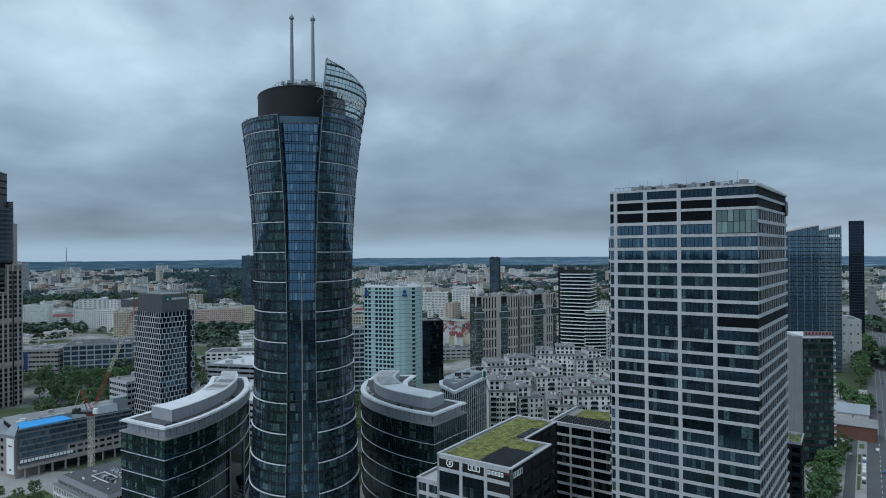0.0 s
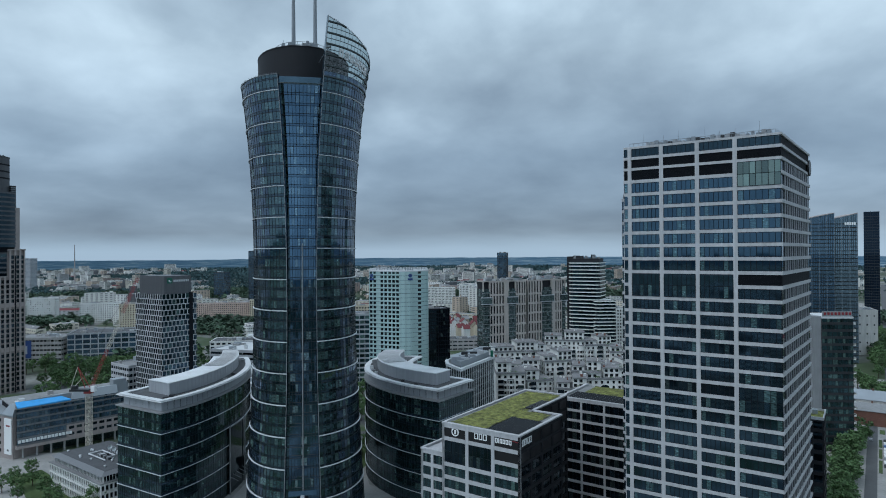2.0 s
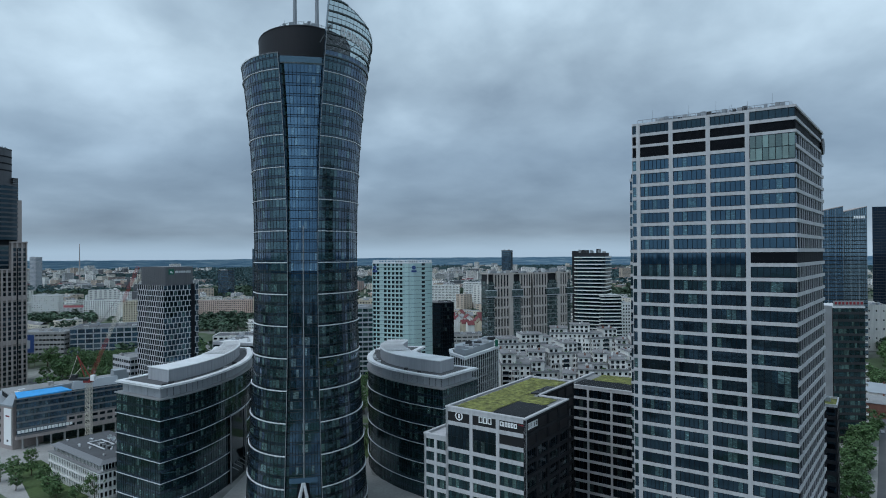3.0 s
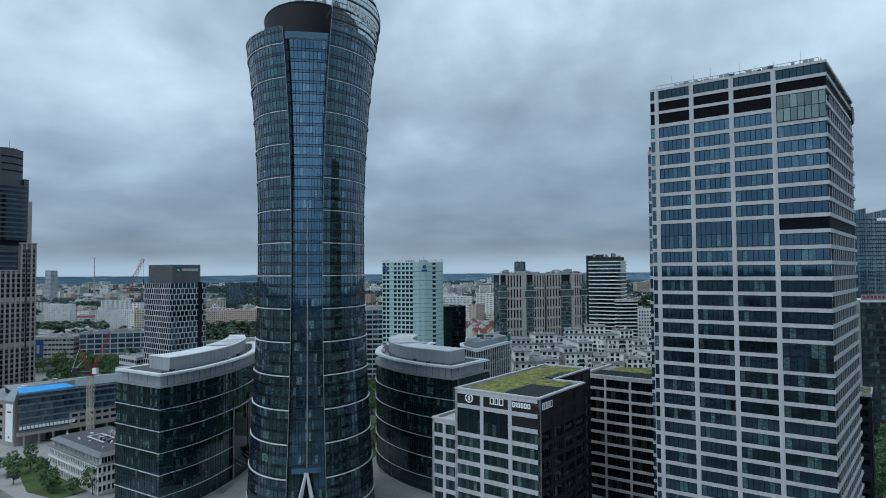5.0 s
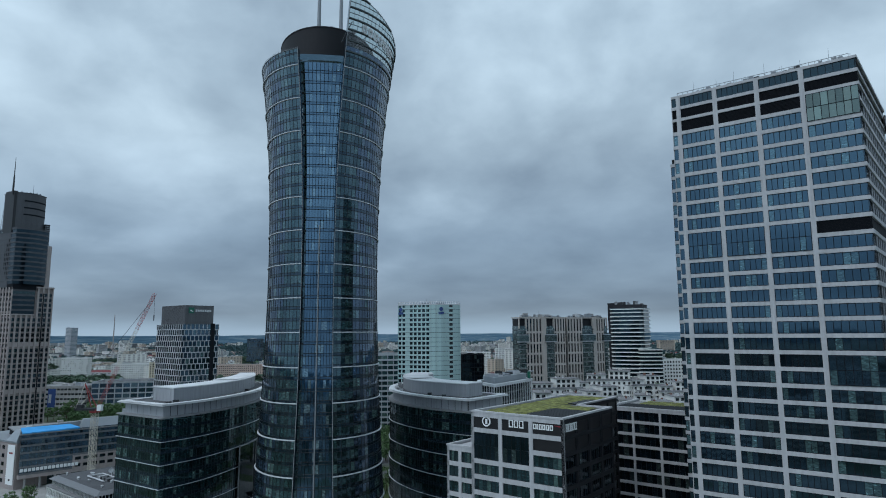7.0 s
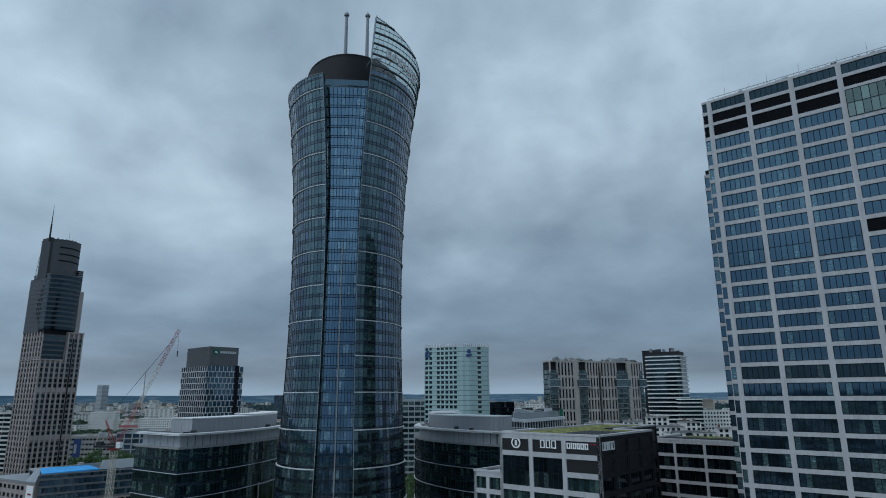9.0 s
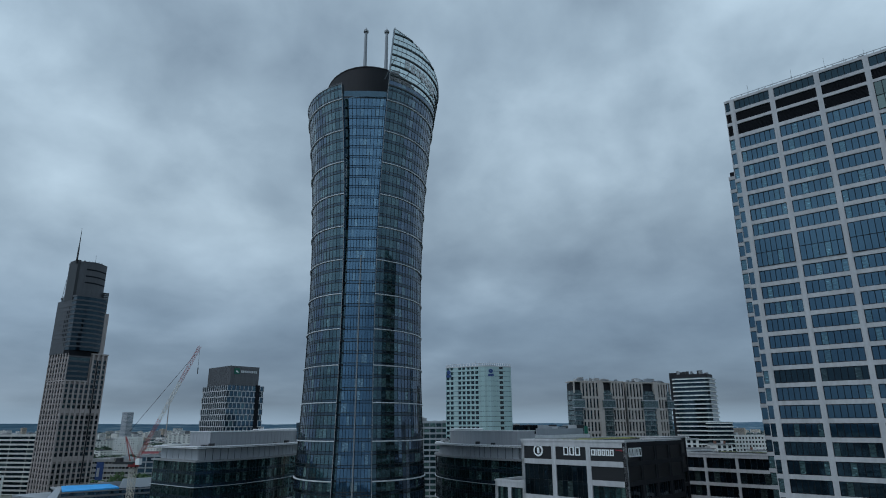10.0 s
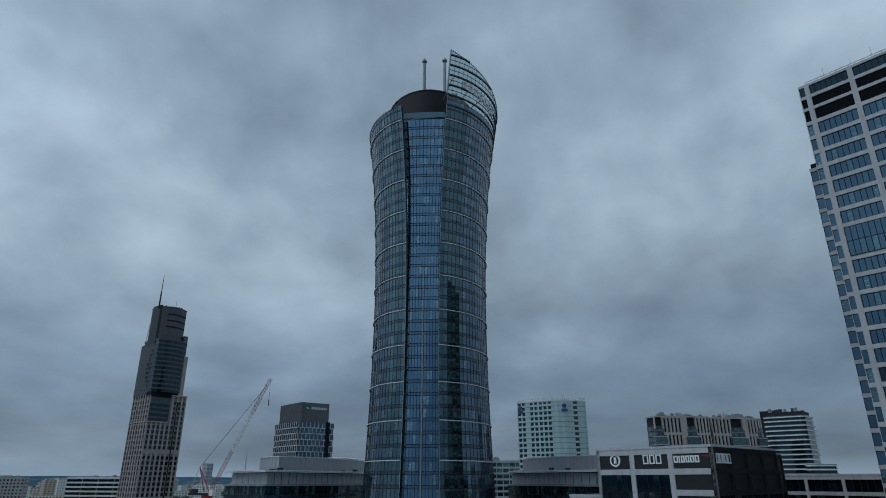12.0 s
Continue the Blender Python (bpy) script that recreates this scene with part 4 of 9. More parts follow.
# ---------------------------------------------------------------- the stone-gridded tower
def build_grid_tower():
    """Pale stone frame over dark glass; u runs along its front, and the right side opens a few degrees."""
    w, d, top = 43.3, 50.5, 140.4
    root = thing("grid_tower", "tall office tower with a pale stone grid over dark glass", "skyscraper", 54.5, 201.6, 0, -33.8)
    tops = [139.75, 136.4] + [133.1 - 3.95 * k for k in range(34)]
    heights = [2.5, 2.5] + [2.97] * 34
    rows = len(tops)
    mr = pose(w, 0, 0, 0, 0, 86.3)
    lean = d * math.cos(radians(86.3))
    dd = d * math.sin(radians(86.3))
    piers = (0.0, 1.9, 11.4, 21.6, 31.7)
    pw = 1.15
    body = Geo()
    body.prism([(0.9, 0.9), (w - 0.9, 0.9), (w + lean - 0.9, dd - 0.3), (lean + 0.9, dd - 0.3)], 0, top - 1)
    part("body", body, "louvre", root)
    for i, x in enumerate(piers):
        if i:
            g = Geo()
            g.box(x - pw / 2, -0.02, 0, x + pw / 2, 0.8, top)
            part("pier", g, "stone", root, "pale stone pier")
    edges = [top] + [tops[r] - heights[r] for r in range(rows)]
    for r in range(rows):
        z0, z1 = tops[r], edges[r]
        if z1 < 0.2:
            continue
        sp = Geo()
        sp.box(0.0, -0.004, z0, w + 0.12, 0.8, z1)
        sp.box(0.12, -0.12, z0, d, 0.8, z1, 0, mr)
        sp.hexa([(0, 0.8, z0), (0.8, 0.8, z0), (lean + 0.8, dd, z0), (lean, dd, z0), (0, 0.8, z1), (0.8, 0.8, z1), (lean + 0.8, dd, z1), (lean, dd, z1)])
        part("spandrel", sp, "stone", root, "pale stone floor band")
    bays = [(0.15, piers[1] - pw / 2, 1), (piers[1] + pw / 2, piers[2] - pw / 2, 7), (piers[2] + pw / 2, piers[3] - pw / 2, 7), (piers[3] + pw / 2, piers[4] - pw / 2, 7), (piers[4] + pw / 2, w - 0.05, 7)]
    for r in range(rows):
        wh = heights[r]
        z0 = tops[r] - wh
        if z0 < 0:
            continue
        for b, (x0, x1, panes) in enumerate(bays):
            dark = (r < 2) or (r == 2 and b < 4) or (r == 10 and b == 4) or (r == 18 and 0 < b < 4)
            double = (r == 2 and b == 4) or (r == 10 and 0 < b < 4) or (r == 18 and b == 4)
            if (r == 3 and b == 4) or (r == 11 and 0 < b < 4) or (r == 19 and b == 4):
                continue
            if r == 0:
                part("window", window_mesh(x1 - x0, wh, panes, "glass_dark", "louvre", 1, b, 0.12), (), root, "dark glazed screen of the roof storey", pose(x0, 0.3, z0))
            elif dark and r == 18:
                part("window", window_mesh(x1 - x0, wh, panes, "glass_dark", "louvre", 1, b, 0.14), (), root, "", pose(x0, 0.3, z0))
            elif dark:
                g = Geo()
                ww = x1 - x0
                g.box(0, 0.0, 0, ww, 0.1, wh)
                for k in range(9):
                    g.box(0, -0.12, 0.12 + k * wh / 9, ww, 0.0, 0.12 + k * wh / 9 + 0.14)
                part("louvre_panel", g, "louvre", root, "black louvred panel", pose(x0, 0.32, z0))
            elif double:
                me = window_mesh(x1 - x0, wh + 3.95, panes, "glass_tall" if r == 2 else "glass_tower", "louvre", 2, 0, 0.14)
                part("window", me, (), root, "tall double-height window", pose(x0, -0.08, z0 - 3.95))
            else:
                part("window", window_mesh(x1 - x0, wh, panes, "glass_tower", "louvre", 1, r % 5, 0.14), (), root, "", pose(x0, 0.30, z0))
    # right side: narrow windows between grey panels
    cells = 14
    panel_meshes = {}
    cw = (d - 0.1) / cells
    for r in range(rows):
        wh = heights[r]
        z0 = tops[r] - wh
        if z0 < 0:
            continue
        side = Geo()
        for c in range(cells):
            x = 0.05 + c * cw
            dark_row = r < 2 or r == 10
            wide = c in (0, 13)
            frac = 1.0 if (wide or dark_row) else (0.55 if (c + r) % 2 else 0.42)
            if frac < 1 and r < 14:
                key = (round(cw * (1 - frac), 2), round(wh, 2))
                if key not in panel_meshes:
                    pg = Geo()
                    pg.box(0, 0, 0, *(key[0], 0.38, key[1]))
                    panel_meshes[key] = pg.mesh("side_panel", "panel_slate")
                part("side_panel", panel_meshes[key], (), root, "", mr @ pose(x + cw * frac, 0.12, z0))
            elif frac < 1:
                side.box(x + cw * frac, 0.12, z0, x + cw, 0.5, z0 + wh, 0, mr)
            ww = cw * frac
            if dark_row:
                g = Geo()
                g.box(0, 0, 0, ww - 0.12, 0.1, wh)
                part("louvre_panel", g, "louvre", root, "", mr @ pose(x, 0.3, z0))
            elif r < 26:
                part("window", window_mesh(ww - 0.02, wh, 1, "glass_tower"), (), root, "", mr @ pose(x, 0.34, z0))
        if side.v:
            tagged(part("side_panelling", side, "panel_slate", root), "grey panels between narrow windows", kind="stuff")
    # the back and the far side, in the same pattern
    mb = pose(w + lean, dd, 0, 0, 0, 180)
    ml = pose(lean, dd, 0, 0, 0, -93.7)
    for r in range(rows):
        wh = heights[r]
        z0 = tops[r] - wh
        if z0 < 0:
            continue
        for m, length in ((mb, w), (ml, d - 1.0)):
            g = Geo()
            for k in range(4):
                x0, x1 = length * k / 4 + 0.6, length * (k + 1) / 4 - 0.6
                g.quad((x0, 0.1, z0), (x1, 0.1, z0), (x1, 0.1, z0 + wh), (x0, 0.1, z0 + wh), 1)
                g.box(x1, -0.1, z0 - 0.9, x1 + 1.2, 0.3, z0 + wh)
            g.box(0.2, -0.05, z0 + wh, length, 0.3, edges[r])
            part("rear_floor", g, ("stone", "glass_tower"), root, "", m)
    # the lower wing that stands out behind the far edge
    u0, v0 = -6.6, 18.0
    wing = Geo()
    wing.box(u0 + 0.4, v0 + 0.4, 0, 2.0, d - 4.0, 127.6)
    part("wing_body", wing, "louvre", root)
    for r in range(3, rows):
        wh = heights[r]
        z0 = tops[r] - wh
        if z0 < 0 or tops[r] > 127.6:
            continue
        g = Geo()
        g.box(u0, v0, z0 + wh, 2.0, d - 4.0, z0 + 3.95)
        g.box(-3.1, v0 + 0.02, z0, -2.5, v0 + 0.5, z0 + wh)
        part("wing_floor", g, "stone", root, "pale stone floor band")
        for x in (u0 + 0.1, -2.5):
            part("window", window_mesh(3.4, wh, 2, "glass_tower", "louvre", 1, r % 5, 0.14), (), root, "", pose(x, v0 + 0.2, z0))
    roof = Geo()
    roof.prism([(0.8, 0.8), (w - 0.8, 0.8), (w + lean - 0.8, dd - 0.3), (lean + 0.8, dd - 0.3)], top - 1.0, top - 0.4)
    part("roof", roof, "roof_grey", root)
    rail = Geo()
    for k in range(30):
        x = 1.5 + k * (w - 3) / 29
        rail.box(x - 0.05, 1.2, top, x + 0.05, 1.3, top + 1.2)
    rail.box(1.5, 1.2, top + 1.1, w - 1.5, 1.3, top + 1.22)
    for k in range(30):
        y = 1.5 + k * (d - 3) / 29
        rail.box(y - 0.05, 1.2, top, y + 0.05, 1.3, top + 1.2, 0, mr)
    part("roof_rail", rail, "fin", root)
    plant = Geo()
    rng = random.Random(3)
    plant.box(6, 3.5, top - 0.4, w - 1.6, d - 6, top + 0.5)
    part("plant_deck", plant, "dark_metal", root)
    for k in range(26):
        g = Geo()
        x = 6 + k * (w - 8.5) / 26
        g.box(x, 3.2, top + 0.2, x + rng.uniform(0.7, 1.3), 4.6, top + rng.uniform(1.0, 1.9))
        part("roof_unit", g, rng.choice(("sill_grey", "dark_metal", "panel_grey", "fin")), root)
    for k in range(9):
        g = Geo()
        x = rng.uniform(4, w - 1)
        g.tube((x, 2.5, top), (x, 2.5, top + rng.uniform(2.2, 4.2)), 0.06, 0.03, 5)
        part("aerial", g, "fin", root)
    # a dark rounded emblem board at the far upper corner
    g = Geo()
    m = mr @ pose(d - 5.6, -0.25, top - 5.2)
    pts = [(2.6 + 2.6 * math.cos(2 * math.pi * i / 20), 2.6 * math.sin(2 * math.pi * i / 20)) for i in range(20)]
    n = len(g.v)
    for x, z in pts:
        g.v.append(tuple(m @ Vector((x, -0.3, z + 0.2))))
    for x, z in pts:
        g.v.append(tuple(m @ Vector((x, 0.1, z + 0.2))))
    g.f.append(tuple(range(20)))
    g.s.append(0)
    for i in range(20):
        g.f.append((i, 20 + i, 20 + (i + 1) % 20, (i + 1) % 20))
        g.s.append(0)
    part("emblem_board", g, "sign_dark", root, "dark round emblem board")
    return root


build_grid_tower()


# ---------------------------------------------------------------- the low gridded house with the green roof
def sign_bars(root, m, x, z, widths, h, mat="sign_white", gap=0.28):
    """Raised plain hollow shapes in the size of the sign's characters."""
    for k, w in enumerate(widths):
        g = Geo(True)
        t = min(0.26, w * 0.4)
        if w < 0.5:
            g.box(x, -0.14, z, x + w * 0.8, 0, z + h)
        else:
            g.box(x, -0.14, z, x + t, 0, z + h)
            g.box(x + w - t, -0.14, z, x + w, 0, z + h)
            g.box(x + t, -0.14, z, x + w - t, 0, z + t)
            g.box(x + t, -0.14, z + h - t, x + w - t, 0, z + h)
        part("sign_shape", g, mat, root, "white raised sign shape" if mat == "sign_white" else "raised sign shape", m)
        x += w + gap


def gridded(root, m, width, z0, z1, bays, row_h, pier=0.9, span=1.1, mat="stone", glass="glass_office", panes=5, special=None, deep=0.7, cut=None):
    """A facade of square stone frames: m has x along it and -y out of it."""
    bw = width / bays
    rows = int(round((z1 - z0) / row_h))
    for b in range(bays + 1):
        x = b * bw
        g = Geo()
        g.box(max(0, x - pier / 2), 0, z0, min(width, x + pier / 2), deep, z1, 0, m)
        part("pier", g, mat, root)
    for r in range(rows + 1):
        z = z1 - r * row_h
        g = Geo()
        g.box(cut[1] if cut and r == cut[0] else 0, 0.004, max(0, z - span), width, deep, z, 0, m)
        part("spandrel", g, mat, root)
    for r in range(rows):
        za = z1 - (r + 1) * row_h
        if za < -0.5:
            continue
        for b in range(bays):
            x0, x1 = (pier / 2 if b else pier / 2), bw - pier / 2
            kind = special(b, r) if special else None
            if kind == "skip":
                continue
            if kind == "dark":
                k = Geo()
                k.box(0, 0, 0, x1 - x0, 0.1, row_h - span)
                part("dark_panel", k, "sign_dark", root, "black fascia panel", m @ pose(b * bw + x0, deep * 0.35, za))
            elif kind == "tall":
                part("window", window_mesh(x1 - x0, 2 * row_h - span, panes, "glass_dark", "mullion", 2), (), root, "", m @ pose(b * bw + x0, deep * 0.5, za - row_h))
            else:
                part("window", window_mesh(x1 - x0, row_h - span, panes, glass, "mullion", 1, (r + b) % 4, 0.11), (), root, "", m @ pose(b * bw + x0, deep * 0.6, za))


def build_pod():
    top, rh = 54.1, 4.05
    root = thing("green_roof_office", "pale stone gridded office house with a green planted roof", "office building", 20.5, 189.8, 0, AXIS)
    # front block: u from -27.8 to 0, v from 0 to 29.5; rear wing behind it
    body = Geo()
    body.box(-27.0, 0.75, 0, -0.75, 28.9, top - 1.2)
    body.box(-27.0, 28.9, 0, -11.0, 56.0, top - 1.2)
    part("body", body, "louvre", root)
    mf = pose(-27.8, 0, 0)
    gridded(root, mf, 27.8, 0.35, top, 3, rh, 1.15, 1.15, "stone", "glass_office", 6,
            lambda b, r: "dark" if r == 0 or (r == 1 and b == 2) else ("tall" if r == 1 and b < 2 else ("skip" if r == 2 and b < 2 else None)), cut=(2, 27.8 * 2 / 3))
    mr = pose(0, 0, 0, 0, 0, 90)
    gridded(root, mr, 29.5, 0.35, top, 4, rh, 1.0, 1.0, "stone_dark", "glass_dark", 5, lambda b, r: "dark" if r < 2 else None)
    m2 = pose(-10.2, 29.5, 0, 0, 0, 90)
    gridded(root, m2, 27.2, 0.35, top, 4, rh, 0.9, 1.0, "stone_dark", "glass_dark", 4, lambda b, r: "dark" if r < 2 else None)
    ml = pose(-27.8, 56.7, 0, 0, 0, -90)
    gridded(root, ml, 56.7, 0.35, top, 6, rh, 1.0, 1.1, "stone", "glass_dark", 4, lambda b, r: "skip")
    # parapets and roof
    par = Geo()
    for a, b, c, d in ((-27.9, -0.1, 0.1, 0.9), (-0.9, 0.9, 0.1, 29.6), (-10.2, 28.7, -0.9, 29.6), (-11.1, 29.6, -10.1, 56.8), (-27.9, 0.9, -27.0, 56.8), (-27.0, 55.9, -11.1, 56.8)):
        par.box(a, b, top, c, d, top + 0.45)
    part("parapet", par, "stone", root, "pale stone parapet")
    deck = Geo()
    deck.box(-27.0, 0.9, top - 0.8, -0.9, 28.7, top - 0.15)
    deck.box(-27.0, 28.7, top - 0.8, -11.1, 55.9, top - 0.15)
    part("roof", deck, "roof_grey", root)
    green = Geo()
    rng = random.Random(2)
    for x0, y0, x1, y1 in ((-25.8, 2.0, -14.5, 54.8), (-14.5, 18.5, -3.0, 27.6), (-14.5, 27.6, -12.2, 30.0), (-14.5, 44.5, -12.2, 54.8), (-14.5, 2.0, -12.8, 18.5)):
        nx, ny = max(2, int((x1 - x0) / 0.9)), max(2, int((y1 - y0) / 0.9))
        hs = [[rng.uniform(0.0, 0.22) for _ in range(ny + 1)] for _ in range(nx + 1)]
        for i in range(nx):
            for j in range(ny):
                xa, xb = x0 + (x1 - x0) * i / nx, x0 + (x1 - x0) * (i + 1) / nx
                ya, yb = y0 + (y1 - y0) * j / ny, y0 + (y1 - y0) * (j + 1) / ny
                z = top + 0.02
                green.quad((xa, ya, z + hs[i][j]), (xb, ya, z + hs[i + 1][j]), (xb, yb, z + hs[i + 1][j + 1]), (xa, yb, z + hs[i][j + 1]))
    part("green_roof", green, "sedum", root, "patchy yellow-green sedum planting")
    for i in range(13):
        for j in range(9):
            p = Geo()
            x, y = -12.2 + i * 0.86, 2.4 + j * 1.75
            p.hexa([(x, y, top + 0.05), (x + 0.78, y, top + 0.05), (x + 0.78, y + 1.3, top + 0.32), (x, y + 1.3, top + 0.32),
                    (x, y, top + 0.1), (x + 0.78, y, top + 0.1), (x + 0.78, y + 1.3, top + 0.37), (x, y + 1.3, top + 0.37)])
            part("solar_panel", p, "solar", root)
    vents = Geo()
    for i in range(9):
        for j in range(12):
            x, y = -14.4 + i * 0.4, 31 + j * 1.05
            vents.box(x, y, top, x + 0.3, y + 0.9, top + 0.4)
    part("louvre_field", vents, "dark_metal", root, "dark roof louvres")
    # signs under the roof edge
    g = Geo()
    pts = [(1.35 * math.cos(2 * math.pi * i / 24), 1.35 * math.sin(2 * math.pi * i / 24)) for i in range(24)]
    inner = [(x * 0.72, z * 0.72) for x, z in pts]
    zc = top - 2.15
    for i in range(24):
        j = (i + 1) % 24
        for y in (0.04,):
            g.quad((4.9 + pts[i][0], y, zc + pts[i][1]), (4.9 + inner[i][0], y, zc + inner[i][1]), (4.9 + inner[j][0], y, zc + inner[j][1]), (4.9 + pts[j][0], y, zc + pts[j][1]))
            g.quad((4.9 + pts[i][0], y, zc + pts[i][1]), (4.9 + pts[j][0], y, zc + pts[j][1]), (4.9 + pts[j][0], 0.25, zc + pts[j][1]), (4.9 + pts[i][0], 0.25, zc + pts[i][1]))
    g.box(4.6, 0.04, zc - 0.65, 5.2, 0.25, zc + 0.65)
    part("emblem", g, "sign_white", root, "white round emblem", mf)
    sign_bars(root, mf @ pose(0, 0.22, 0), 12.0, zc - 0.9, (1.3, 1.2, 1.3), 1.9, gap=0.3)
    sign_bars(root, mf @ pose(0, 0.22, 0), 19.3, zc - 0.75, (0.95, 0.3, 0.8, 0.8, 0.85, 0.9), 1.35, gap=0.2)
    tri = Geo()
    tri.hexa([(25.2, 0.1, zc + 0.5), (27.0, 0.1, zc + 0.25), (27.0, 0.25, zc + 0.25), (25.2, 0.25, zc + 0.5), (25.2, 0.1, zc + 0.6), (27.0, 0.1, zc + 0.6), (27.0, 0.25, zc + 0.6), (25.2, 0.25, zc + 0.6)])
    part("sign_shape", tri, "sign_red", root, "red wedge shape of a sign", mf)
    sign_bars(root, mr @ pose(0, 0.1, 0), 1.5, zc - 0.95, (1.1, 1.1, 0.35, 1.15, 1.2), 1.9, gap=0.26)
    # the lower step beside it
    low = thing("stepped_wing", "lower pale stone wing with a terrace roof", "office building", 20.5, 189.8, 0, AXIS)
    b = Geo()
    b.box(-36.2, 1.4, 0, -27.9, 24.0, 43.0)
    part("body", b, "louvre", low)
    gridded(low, pose(-36.9, 0.7, 0), 9.0, 0.3, 44.2, 2, rh, 1.0, 1.15, "stone", "glass_office", 4)
    gridded(low, pose(-36.9, 24.7, 0, 0, 0, -90), 24.0, 0.3, 44.2, 4, rh, 1.0, 1.15, "stone", "glass_dark", 4, lambda b, r: "skip")
    p = Geo()
    p.box(-37.0, 0.6, 44.2, -27.9, 1.5, 44.7)
    p.box(-37.0, 1.5, 44.2, -36.1, 24.8, 44.7)
    p.box(-36.2, 1.4, 43.4, -27.9, 24.0, 43.9)
    part("parapet", p, "stone", low)
    # further wing behind, with its own planted roof
    back = thing("rear_office", "pale stone gridded office wing with planted roof", "office building", 20.5, 189.8, 0, AXIS)
    b = Geo()
    b.box(-20.2, 73.8, 0, 44.0, 101.0, 48.0)
    part("body", b, "louvre", back)
    gridded(back, pose(-21, 73, 0), 66.0, 0.4, 49.0, 7, rh, 0.8, 0.95, "stone", "glass_dark", 5)
    gridded(back, pose(-21, 102, 0, 0, 0, -90), 29.0, 0.4, 49.0, 3, rh, 1.0, 1.1, "stone", "glass_dark", 5, lambda b, r: "skip")
    p = Geo()
    p.box(-21.1, 72.9, 49.0, 45.0, 73.9, 49.5)
    p.box(-21.1, 73.9, 49.0, -20.1, 102, 49.5)
    part("parapet", p, "stone", back)
    p = Geo()
    p.box(-20.2, 73.8, 48.0, 44.0, 101.0, 48.7)
    part("roof", p, "roof_grey", back)
    gr = Geo()
    for i in range(30):
        for j in range(14):
            x, y = -16 + i * 1.6, 87.5 + j * 0.95
            h = [rng.uniform(0, 0.2) for _ in range(4)]
            gr.quad((x, y, 48.8 + h[0]), (x + 1.6, y, 48.8 + h[1]), (x + 1.6, y + 1.5, 48.8 + h[2]), (x, y + 1.5, 48.8 + h[3]))
    part("green_roof", gr, "sedum", back, "patchy yellow-green sedum planting")
    for j in range(6):
        for i in range(18):
            x, y = -18.5 + i * 1.75, 75.4 + j * 1.85
            q = Geo()
            q.hexa([(x, y, 49.0), (x + 1.6, y, 49.0), (x + 1.6, y + 0.9, 49.35), (x, y + 0.9, 49.35), (x, y, 49.05), (x + 1.6, y, 49.05), (x + 1.6, y + 0.9, 49.4), (x, y + 0.9, 49.4)])
            part("solar_panel", q, "solar", back)


build_pod()


# ---------------------------------------------------------------- the two curved dark glass houses beside the tower
def offset_poly(poly, d):
    """The outline moved inwards by d, for a line that runs counter-clockwise."""
    out, n = [], len(poly)
    for i in range(n):
        a, b, c = Vector(poly[i - 1]), Vector(poly[i]), Vector(poly[(i + 1) % n])
        e1, e2 = (b - a).normalized(), (c - b).normalized()
        n1, n2 = Vector((-e1.y, e1.x)), Vector((-e2.y, e2.x))
        m = (n1 + n2)
        if m.length < 1e-6:
            m = n1
        m = m.normalized()
        k = d / max(0.45, m.dot(n1))
        out.append((b.x + m.x * k, b.y + m.y * k))
    return out


def divide(poly, step):
    out = []
    for i in range(len(poly)):
        a, b = Vector(poly[i]), Vector(poly[(i + 1) % len(poly)])
        n = max(1, round((b - a).length / step))
        out += [tuple(a + (b - a) * k / n) for k in range(n)]
    return out


